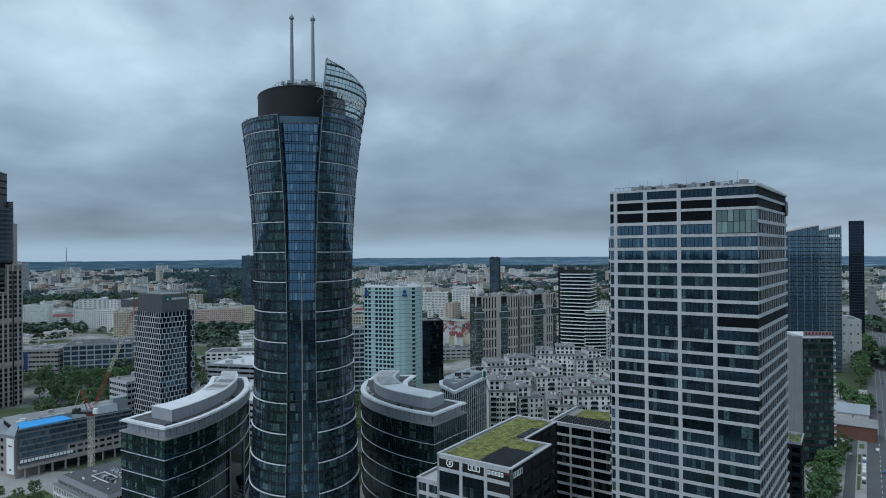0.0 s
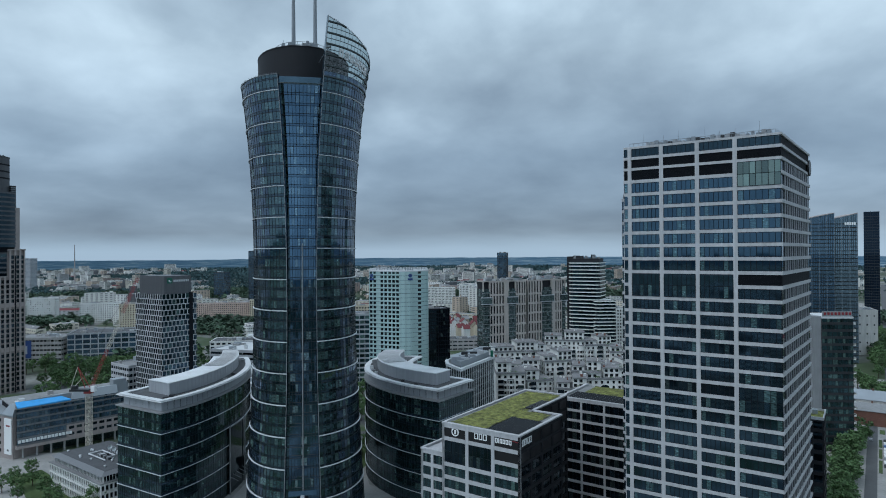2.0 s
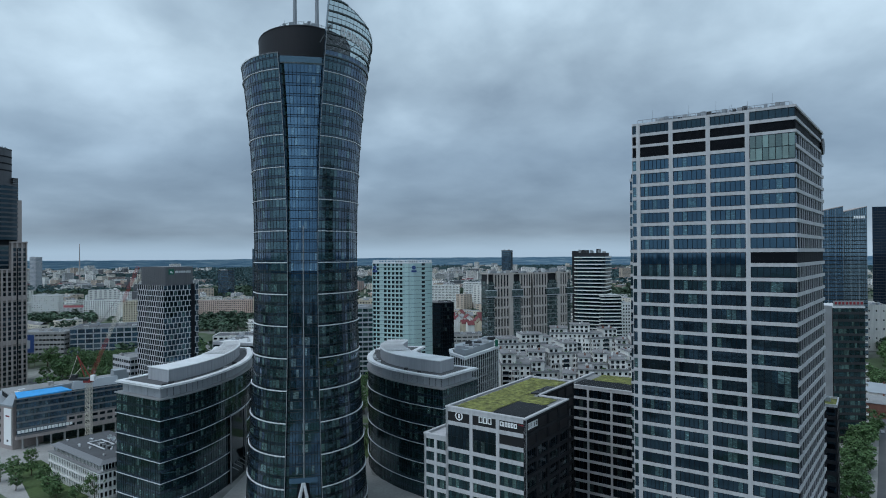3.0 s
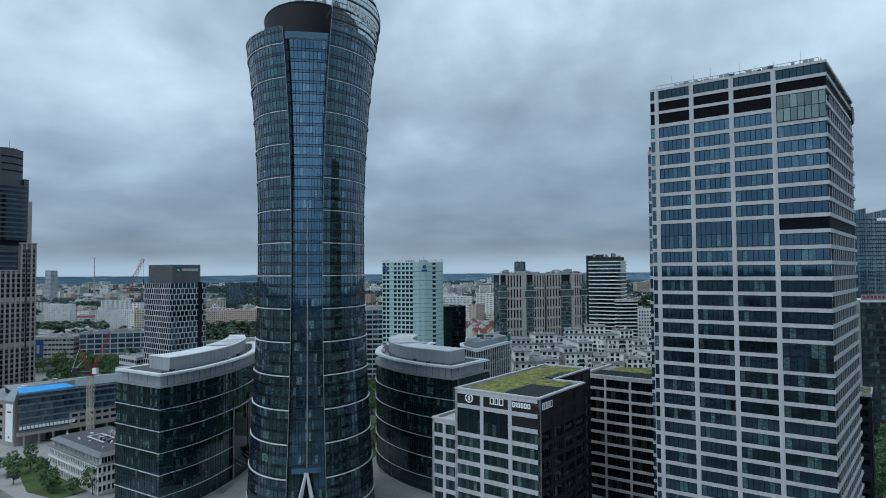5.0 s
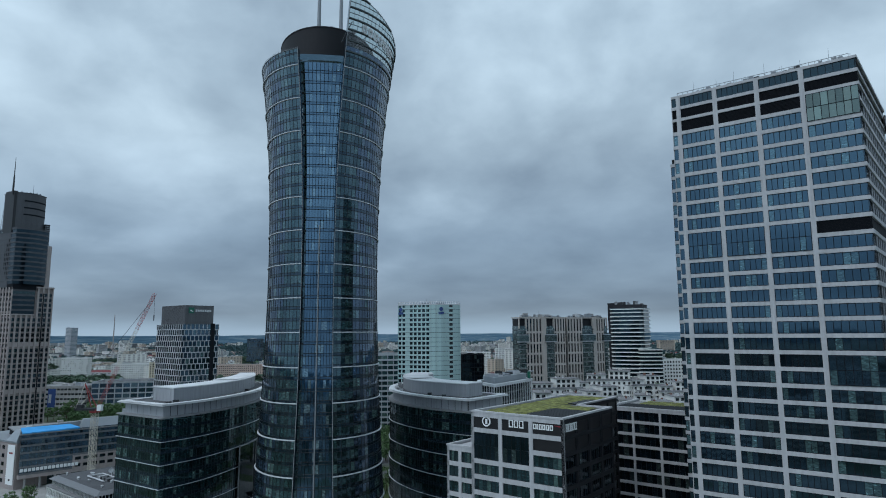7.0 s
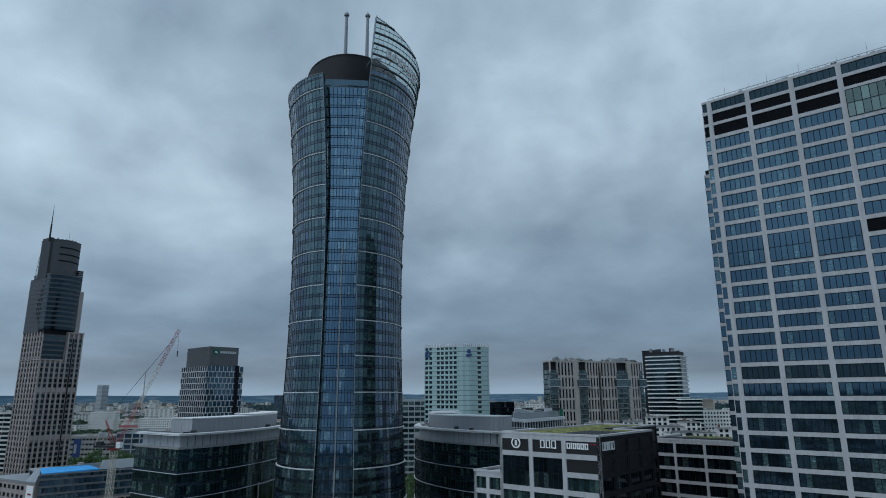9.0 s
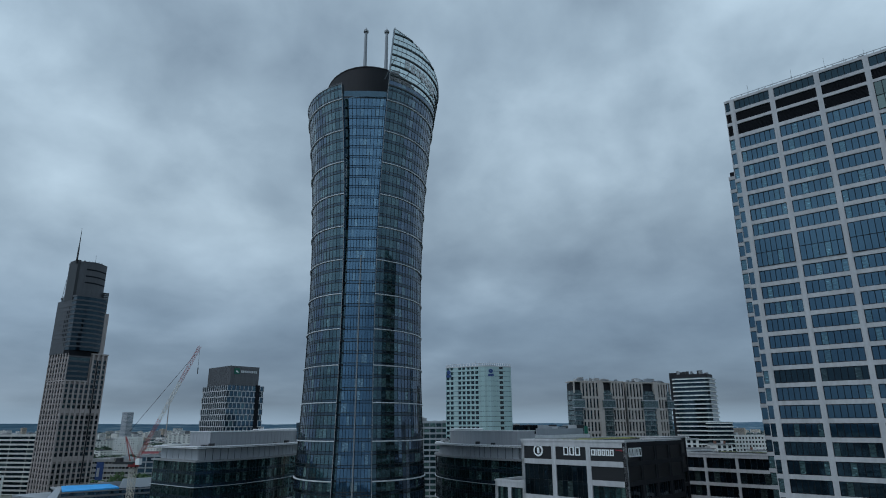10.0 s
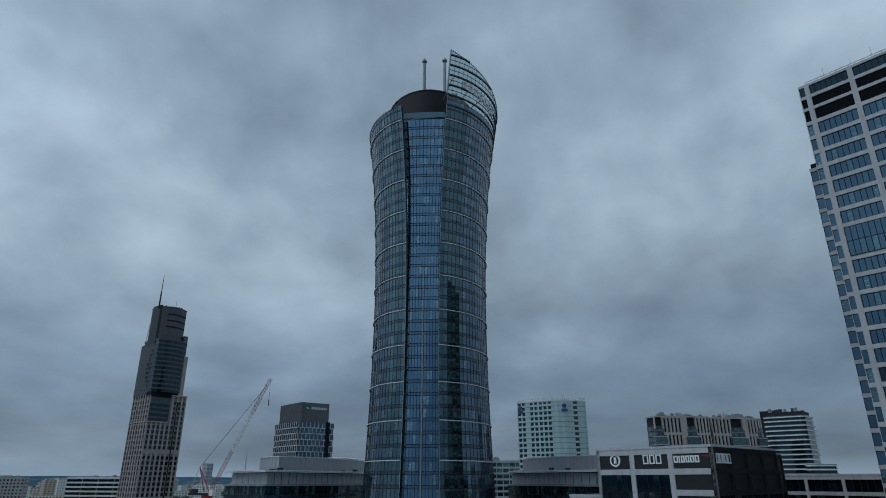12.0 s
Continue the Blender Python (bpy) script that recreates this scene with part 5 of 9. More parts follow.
def curved_office(label, outline, seed, pent, far_last):
    root = thing("curved_office", label, "office building", 0, 0)
    rng = random.Random(seed)
    fine = divide(outline, 1.5)
    n = len(fine)
    glass_top = 46.0
    body = Geo()
    body.prism(offset_poly(outline, 0.6), 0, 46.2)
    body.prism(offset_poly(outline, 1.9), 46.2, 50.4)
    part("body", body, "louvre", root)
    fh = 4.0
    for fl in range(12):
        zb = glass_top - fl * fh
        za = max(0, zb - fh)
        if zb <= 0.3:
            break
        sp = za + (zb - za) * 0.28
        g, fr = Geo(), Geo()
        for i in range(n):
            a, b = fine[i], fine[(i + 1) % n]
            t = Vector((b[0] - a[0], b[1] - a[1], 0))
            nn = Vector((t.y, -t.x, 0)).normalized()
            for lo, hi, slot in ((za, sp, 1), (sp, zb, 0)):
                j = [nn * v for v in tilt(rng, 0.014)]
                g.quad(Vector((*a, lo)) + j[0], Vector((*b, lo)) + j[1], Vector((*b, hi)) + j[2], Vector((*a, hi)) + j[3], slot)
            p = Vector((*a, 0))
            e = t.normalized() * 0.04
            fr.hexa([p - e + Vector((0, 0, za)), p - e + nn * 0.09 + Vector((0, 0, za)), p + e + nn * 0.09 + Vector((0, 0, za)), p + e + Vector((0, 0, za)),
                     p - e + Vector((0, 0, zb)), p - e + nn * 0.09 + Vector((0, 0, zb)), p + e + nn * 0.09 + Vector((0, 0, zb)), p + e + Vector((0, 0, zb))])
            for zz in (za, sp):
                q = Vector((*b, 0))
                fr.quad(p + nn * 0.06 + Vector((0, 0, zz - 0.05)), q + nn * 0.06 + Vector((0, 0, zz - 0.05)), q + nn * 0.06 + Vector((0, 0, zz + 0.05)), p + nn * 0.06 + Vector((0, 0, zz + 0.05)))
        fl_part = part("glass_floor", g, ("glass_curved", "spandrel"), root)
        part("facade_frame", fr, "mullion", fl_part)
        if fl % 2 == 0 and fl > 0:
            ledge = Geo()
            o1 = offset_poly(outline, -0.45)
            ledge_ring(ledge, outline, o1, zb - 0.05, zb + 0.09)
            part("ledge", ledge, "band", root, "slim pale ledge")
    ledge = Geo()
    ledge_ring(ledge, offset_poly(outline, 2.0), offset_poly(outline, -0.7), glass_top, glass_top + 0.5)
    part("ledge", ledge, "sill_grey", root, "pale ledge under the panelled storey")
    # panelled top storey
    pan = divide(offset_poly(outline, 1.7), 4.4)
    for i in range(len(pan)):
        a, b = Vector((*pan[i], 0)), Vector((*pan[(i + 1) % len(pan)], 0))
        t = (b - a).normalized()
        a, b = a + t * 0.16, b - t * 0.16
        nn = Vector((t.y, -t.x, 0))
        g = Geo()
        lo, hi = glass_top + 0.55, 50.2
        g.hexa([a + Vector((0, 0, lo)), a + nn * 0.2 + Vector((0, 0, lo)), b + nn * 0.2 + Vector((0, 0, lo)), b + Vector((0, 0, lo)),
                a + Vector((0, 0, hi)), a + nn * 0.2 + Vector((0, 0, hi)), b + nn * 0.2 + Vector((0, 0, hi)), b + Vector((0, 0, hi))])
        part("panel", g, "panel_grey", root)
    slab = Geo()
    ledge_ring(slab, offset_poly(outline, 2.2), offset_poly(outline, -0.6), 50.4, 50.65)
    ledge_ring(slab, offset_poly(outline, 2.2), offset_poly(outline, -0.2), 50.8, 51.1)
    part("roof_slab", slab, "roof_white", root, "pale overhanging roof slab")
    deck = Geo()
    deck.prism(offset_poly(outline, 1.8), 50.3, 50.75)
    part("roof", deck, "roof_dark", root)
    # set-back plant storey with a curved pale roof
    g = Geo()
    g.prism(pent, 50.7, 55.6)
    ring = divide(offset_poly(pent, -0.06), 2.6)
    for i, q in enumerate(ring):
        o = ring[(i + 1) % len(ring)]
        e = Vector((o[0] - q[0], o[1] - q[1], 0)).normalized() * 0.05
        g.hexa([(q[0] - e.x, q[1] - e.y, 50.8), (q[0] + e.y, q[1] - e.x, 50.8), (q[0] + e.x, q[1] + e.y, 50.8), (q[0] - e.y, q[1] + e.x, 50.8),
                (q[0] - e.x, q[1] - e.y, 55.5), (q[0] + e.y, q[1] - e.x, 55.5), (q[0] + e.x, q[1] + e.y, 55.5), (q[0] - e.y, q[1] + e.x, 55.5)])
    part("plant_storey", g, "panel_grey", root, "plain grey set-back plant storey")
    g = Geo()
    g.prism(offset_poly(pent, -0.25), 55.6, 55.95)
    part("plant_roof", g, "roof_white", root, "pale curved metal roof")
    # open trellis of slim pale ribs, a dark plate as the shade in its gaps, towards the far end
    outer = len(pent) - 21

    def across(f):
        """The two ends of a line across the roof, f of the way along it."""
        out = []
        for i, o in ((f * (outer - 1), 0), ((1 - f) * 20, outer)):
            k = min(int(i), (outer if o == 0 else 21) - 2)
            a, b = pent[o + k], pent[o + k + 1]
            out.append(Vector((a[0] + (b[0] - a[0]) * (i - k), a[1] + (b[1] - a[1]) * (i - k), 56.35)))
        return out

    lines = [across(0.52 + 0.46 * k / 16 if far_last else 0.48 - 0.46 * k / 16) for k in range(17)]
    pit = Geo()
    for (a, b), (c, e) in zip(lines[:-1], lines[1:]):
        drop = Vector((0, 0, -0.22))
        pit.quad(a.lerp(b, 0.12) + drop, b.lerp(a, 0.06) + drop, e.lerp(c, 0.06) + drop, c.lerp(e, 0.12) + drop)
    part("trellis_deck", pit, "dark_metal", root, "dark plate standing in for the shaded gaps between roof ribs")
    for p, o in lines:
        rib = Geo()
        rib.tube(p, o, 0.2, None, 4)
        part("roof_rib", rib, "roof_white", root)
    for k in range(9):
        u = Geo()
        i = rng.randrange(2, len(outline) - 3)
        q = offset_poly(outline, 3.0)[i]
        u.box(q[0] - 0.8, q[1] - 0.8, 50.75, q[0] + 0.8, q[1] + 0.8, 50.75 + rng.uniform(0.6, 1.4))
        part("roof_unit", u, rng.choice(("sill_grey", "roof_pale", "dark_metal")), root)
    return root, rng


def ledge_ring(g, inner, outer, z0, z1):
    n = len(inner)
    for i in range(n):
        j = (i + 1) % n
        a, b, c, d = inner[i], inner[j], outer[j], outer[i]
        g.quad((*d, z0), (*c, z0), (*c, z1), (*d, z1))
        g.quad((*d, z1), (*c, z1), (*b, z1), (*a, z1))
        g.quad((*a, z0), (*b, z0), (*c, z0), (*d, z0))


CURVE_A = smooth_line([(-112.5, 248.5), (-105.0, 263.0), (-100.5, 283.0), (-99.5, 304.0), (-103.0, 326.0), (-112.0, 350.0)], 6)
INNER_A = smooth_line([(-132.0, 353.0), (-126.5, 330.0), (-125.0, 310.0), (-126.5, 292.0), (-131.0, 276.0), (-137.0, 262.5)], 4)
OUT_A = CURVE_A + INNER_A
PENT_A = smooth_line([(-114.0, 259.0), (-109.5, 270.0), (-106.0, 286.0), (-105.5, 304.0), (-108.5, 324.0), (-114.0, 340.0)], 6) + smooth_line([(-122.0, 340.0), (-117.5, 324.0), (-115.5, 304.0), (-117.0, 286.0), (-121.0, 272.0), (-126.0, 266.5)], 4)
def atrium(root, curve, i0, i1, top):
    """Dark panes proud of a curved glass front, for the shade of a tall opening, with pale posts and sloping steel bars
    at its foot.
    """
    posts = []
    for a, b in zip(curve[i0:i1], curve[i0 + 1:i1 + 1]):
        e = Vector((b[0] - a[0], b[1] - a[1], 0)).normalized()
        nn = Vector((e.y, -e.x, 0)) * 0.5
        p, q = Vector((*a, 0)) + nn, Vector((*b, 0)) + nn
        g = Geo()
        g.quad(p, q, q + Vector((0, 0, top)), p + Vector((0, 0, top)))
        part("atrium_pane", g, "glass_dark", root, "dark glass pane standing in for the shaded opening")
        posts.append((p, q, nn))
    for p, q, nn in (posts[0], posts[-1]):
        g = Geo()
        g.tube(p + nn, p + nn + Vector((0, 0, top + 0.8)), 0.3, None, 8)
        part("atrium_post", g, "sill_grey", root, "grey steel post")
    for k, (p, q, nn) in enumerate(posts):
        g = Geo()
        g.tube(p + nn * 0.6 + Vector((0, 0, 8.0)), q + nn * 5 + Vector((0, 0, 5.0)), 0.16, None, 6)
        part("atrium_stay", g, "sill_grey", root, "grey sloping steel stay")
        g = Geo()
        g.tube(p + nn * 0.4 + Vector((0, 0, top)), q + nn * 0.4 + Vector((0, 0, top)), 0.28, None, 6)
        part("atrium_bar", g, "sill_grey", root, "grey steel bar")


CURVE_B = smooth_line([(-39.0, 352.0), (-43.0, 334.0), (-42.0, 316.0), (-38.0, 302.5), (-30.0, 289.0), (-19.0, 277.0), (-4.6, 266.5)], 6)
INNER_B = smooth_line([(10.0, 288.0), (-2.0, 296.5), (-12.0, 307.0), (-18.0, 320.0), (-20.0, 334.0), (-16.0, 352.0)], 4)
OUT_B = CURVE_B + INNER_B
PENT_B = smooth_line([(-34.5, 340.0), (-36.8, 326.0), (-35.0, 313.0), (-30.5, 301.0), (-23.0, 291.0), (-13.0, 282.0), (-6.0, 277.0)], 6) + smooth_line([(0.0, 286.0), (-8.0, 292.0), (-17.0, 300.5), (-23.0, 312.0), (-26.0, 326.0), (-24.5, 340.0)], 4)
house_a, _ = curved_office("curved dark glass office house with a grey panelled roof storey", OUT_A, 21, PENT_A, True)
atrium(house_a, CURVE_A, 13, 19, 30.0)
curved_office("curved dark glass office house with a grey panelled roof storey", OUT_B, 22, PENT_B, False)


# ---------------------------------------------------------------- towers further off
def build_rose_tower():
    """The tall stepped tower: rose granite shaft, bowed glass front, metal crown and a needle."""
    root = thing("stepped_tower", "rose granite skyscraper with a bowed glass front, metal crown and needle", "skyscraper", -353.2, 472.9, 0, 65.0)
    w = d = 30.0

    def bow(x0, x1, y, bulge, back, n=18, grow=0.0):
        """An outline that is bowed to the front and square behind."""
        x0, x1 = x0 - grow, x1 + grow
        pts = [(x0 + (x1 - x0) * i / n, y - (bulge + grow) * math.sin(math.pi * (i + 1.2) / (n + 2.4))) for i in range(n + 1)]
        return pts + [(x1, back + grow), (x0, back + grow)]

    core = Geo()
    core.box(0.4, 0.5, 0, w - 0.4, d - 0.4, 90.5)
    core.box(16.8, 0.5, 90.5, w - 0.4, d - 0.4, 112.0)
    part("core_wall", core, "granite_dark", root, "dark brown granite between the piers")
    # front: piers, floor by floor spandrels and windows
    pitch = w / 8
    for c in range(9):
        pier = Geo()
        x = c * pitch
        top = 91.6 if c < 5 else 112.8
        half = 0.95 if c in (0, 8) else 0.72
        pier.box(max(0.0, x - half), -0.35, 0, min(w, x + half), 0.5, top)
        part("pier", pier, "granite_rose", root)
    for r in range(29):
        z = 1.5 + r * 3.85
        right_only = z > 86.5
        band = Geo()
        x0 = pitch * 5 if right_only else 0.3
        tall = r in (8, 17)
        band.box(x0, 0.05, z + (0.4 if tall else 2.6), w - 0.3, 0.45, z + 3.85)
        part("floor_band", band, "granite_dark" if not tall else "granite_rose", root)
        for c in range(8):
            if (right_only and c < 5) or z > 108 or tall:
                continue
            part("window", window_mesh(pitch - 1.44, 2.75, 2, "glass_dark"), (), root, "", pose(c * pitch + 0.72, 0.25, z))
    slot = Geo()
    slot.box(6 * pitch - 0.5, -0.42, 0, 6 * pitch + 0.5, 0.3, 108)
    part("dark_slot", slot, "louvre", root, "dark vertical slot in the granite")
    # the side towards the square
    ml = pose(0, d, 0, 0, 0, -90)
    panes = Geo()
    for c in range(8):
        pier = Geo()
        x = c * d / 7
        pier.box(max(0, x - 0.8), -0.3, 0, min(d, x + 0.8), 0.4, 112.0, 0, ml)
        part("pier", pier, "granite_rose", root)
    for r in range(28):
        g = Geo()
        z = 1.5 + r * 3.85
        g.box(0.3, 0.0, z + 2.4, d - 0.3, 0.45, z + 3.85, 0, ml)
        part("floor_band", g, "granite_dark", root)
        for c in range(7):
            x = c * d / 7
            panes.quad(*(ml @ Vector(q) for q in ((x + 0.8, 0.25, z), (x + d / 7 - 0.8, 0.25, z), (x + d / 7 - 0.8, 0.25, z + 2.4), (x + 0.8, 0.25, z + 2.4))))
    tagged(part("side_glazing", panes, "glass_dark", root), kind="stuff")
    for x0, x1, z in ((-0.3, 16.6, 90.9), (16.6, w + 0.3, 112.2)):
        cap = Geo()
        cap.box(x0, -0.6, z, x1, d + 0.2, z + 1.0)
        part("cornice", cap, "granite_rose", root)
    # banded glass storeys behind the lower cornice
    for r in range(5):
        z = 91.9 + r * 3.75
        g = Geo()
        g.box(0.6, 0.4, z, 16.4, d - 1, z + 2.3)
        part("glass_storey", g, "glass_dark", root)
        g = Geo()
        g.box(0.4, 0.2, z + 2.3, 16.4, d - 0.8, z + 3.75)
        part("floor_ring", g, "crown_metal", root, "grey metal floor band")
    g = Geo()
    g.box(-0.1, -0.1, 110.6, 16.6, d, 114.5)
    part("metal_belt", g, "louvre", root, "dark metal belt")
    # bowed glass front
    for r in range(12):
        z = 114.5 + r * 3.6
        g = Geo()
        g.prism(bow(-0.3, 23.2, 1.6, 4.2, d - 4), z, z + 2.3)
        part("glass_ring", g, "glass_dark", root)
        g = Geo()
        g.prism(bow(-0.3, 23.2, 1.6, 4.2, d - 4, grow=0.3), z + 2.3, z + 3.6)
        part("floor_ring", g, "crown_metal", root, "grey metal floor ring")
    # side shafts
    for x0, y0, z0, x1, y1, z1, mat, lab in ((-0.4, 8.0, 112.0, 5.0, d + 0.6, 154.5, "crown_metal", "plain grey side shaft"),
                                             (23.4, 2.0, 113.0, 27.2, d - 3.0, 146.0, "granite_rose", "granite side shaft"),
                                             (23.0, 6.0, 146.0, 26.6, 20.0, 163.8, "dark_metal", "dark upper side shaft")):
        g = Geo()
        g.box(x0, y0, z0, x1, y1, z1)
        part("side_shaft", g, mat, root, lab)
    for k, (y, z0, z1) in enumerate(((9.2, 118.0, 150.0), (11.6, 122.0, 146.0), (14.0, 126.0, 140.0))):
        g = Geo()
        g.box(-0.55, y, z0, -0.3, y + 0.9, z1)
        part("slot_window", g, "louvre", root, "dark slot window")
    for r in range(11):
        g = Geo()
        z = 147.0 + r * 1.5
        g.box(22.9, 5.9, z, 26.7, 20.1, z + 0.5)
        part("louvre_ring", g, "fin", root)
    # crown with three grooves
    crown = Geo()
    crown.prism(bow(0.5, 23.0, 9.0, 5.5, 24.0), 157.5, 185.6)
    part("crown", crown, "crown_metal", root, "smooth grey metal crown")
    cap = Geo()
    cap.prism(bow(0.5, 23.0, 9.0, 5.5, 24.0, grow=0.3), 185.6, 186.2)
    part("crown_rim", cap, "crown_metal", root)
    for z in (168.5, 173.8, 179.2):
        g = Geo()
        g.prism([p for p in bow(0.5, 23.0, 9.0, 5.5, 24.0, grow=0.12) if p[0] > 4.4], z, z + 1.1)
        part("groove", g, "louvre", root, "dark groove round the crown")
    blade = Geo()
    blade.box(-0.8, 7.5, 154.0, 1.6, 20.0, 187.0)
    part("blade_wall", blade, "dark_metal", root, "dark flat edge of the crown")
    truss = Geo()
    for k in range(5):
        z = 155.0 + k * 3.4
        truss.tube((-0.6, 20.5, z), (-0.6, 25.0 - k * 0.6, z), 0.14, None, 5)
        truss.tube((-0.6, 20.5, z), (-0.6, 25.0 - k * 0.6, z + 3.4), 0.12, None, 5)
    truss.tube((-0.6, 25.0, 154.5), (-0.6, 22.0, 172.5), 0.16, None, 5)
    part("roof_truss", truss, "fin", root, "grey steel truss beside the crown")
    needle = Geo()
    needle.tube((-1.2, 9.2, 184), (-1.2, 9.2, 198), 0.75, 0.6)
    needle.tube((-1.2, 9.2, 198), (-1.2, 9.2, 213.5), 0.42, 0.12)
    part("needle", needle, "dark_metal", root, "dark roof needle")
    rng = random.Random(9)
    for k in range(16):
        g = Geo()
        x = rng.uniform(2, 22)
        y = 8.0 - 4.5 * math.sin(math.pi * x / 23) + rng.uniform(0.3, 3)
        h = rng.uniform(0.9, 2.2) if k else 7.0
        g.tube((x, y, 186), (x, y, 186 + h), 0.2, 0.1, 6)
        g.box(x - 0.4, y - 0.3, 186, x + 0.4, y + 0.3, 187.0)
        part("aerial", g, "fin", root)


def build_hex_tower():
    """Slim office tower with a pale frame grid and a plain metal plant storey."""
    w, d, top = 33.0, 25.0, 82.0
    root = thing("frame_tower", "office tower with pale window frames under a dark metal plant storey", "office tower", -214.0, 427.0, 0, -35.0)
    b = Geo()
    b.box(0.3, 0.3, 0, w - 0.3, d - 0.3, top - 0.2)
    part("body", b, "glass_dark", root)
    for face, length, cols in (("front", w, 12), ("right", d, 9), ("left", d, 8)):
        m = face_matrix(face, w, d)
        rows, rh, cw = 23, top / 23, length / cols
        for r in range(rows):
            beam = Geo()
            z = r * rh
            beam.box(0, -0.06, z, length, 0.32, z + 0.5, 0, m)
            shift = 0.5 * (r % 2)
            for c in range(cols + 1):
                x = (c + shift) * cw
                if x > length:
                    continue
                beam.box(max(0, x - 0.21), -0.06, z + 0.5, min(length, x + 0.21), 0.32, z + rh, 0, m)
            part("frame_course", beam, "stone", root)
            if face == "right":
                for c in range(cols):
                    if c == 7:
                        continue
                    x = (c + shift) * cw
                    if x + cw > length:
                        continue
                    part("window", window_mesh(cw - 0.42, rh - 0.5, 1, "glass_tower"), (), root, "", m @ pose(x + 0.21, 0.2, z + 0.5))
    slot = Geo()
    slot.box(19.2, -0.12, 0, 22.0, 0.4, top + 0.6, 0, face_matrix("right", w, d))
    part("dark_slot", slot, "louvre", root, "dark vertical slot in the facade")
    g = Geo()
    g.box(2.0, 2.0, top - 0.2, w - 1.5, d - 3.5, 94.0)
    part("plant_storey", g, "plant_mesh", root, "grey metal mesh plant storey")
    cl = Geo()
    for k in range(60):
        x = 2.0 + k * (w - 3.5) / 59
        cl.box(x - 0.03, 1.92, top, x + 0.03, 2.0, 94.1)
    for k in range(40):
        y = 2.0 + k * (d - 5.5) / 39
        cl.box(w - 1.5, y - 0.03, top, w - 1.42, y + 0.03, 94.1)
    part("cladding", cl, "plant_mesh", root)
    m = face_matrix("right", w, d) @ pose(4.2, 1.35, 89.0)
    g = Geo()
    g.box(0, -0.3, 0, 3.6, 0, 3.6)
    part("sign_board", g, "sign_green", root, "green square sign", m)
    g = Geo()
    g.box(1.0, -0.4, 1.3, 2.0, -0.3, 2.1)
    g.box(2.0, -0.4, 0.9, 2.7, -0.3, 1.4)
    part("sign_shape", g, "sign_white", root, "", m)
    for k in range(9):
        g = Geo()
        g.box(4.6 + k * 1.25, -0.25, 1.0, 5.5 + k * 1.25, 0, 2.4)
        part("sign_shape", g, "band", root, "pale sign shape", m)
    # lower annexes at its foot
    grid_block("annex", "low pale office annex at the foot of the tower", "office building", -238.0, 440.0, -35.0, 24.0, 30.0, 32.0, 8, 8, "stone", 0.8, 0.5, "glass_dark", seed=4)
    grid_block("annex", "flat pale hall with roof plant", "office building", -172.0, 436.0, -35.0, 62.0, 46.0, 24.0, 6, 16, "panel_grey", 0.85, 0.45, "glass_dark", seed=5, units=16, roof="roof_pale")


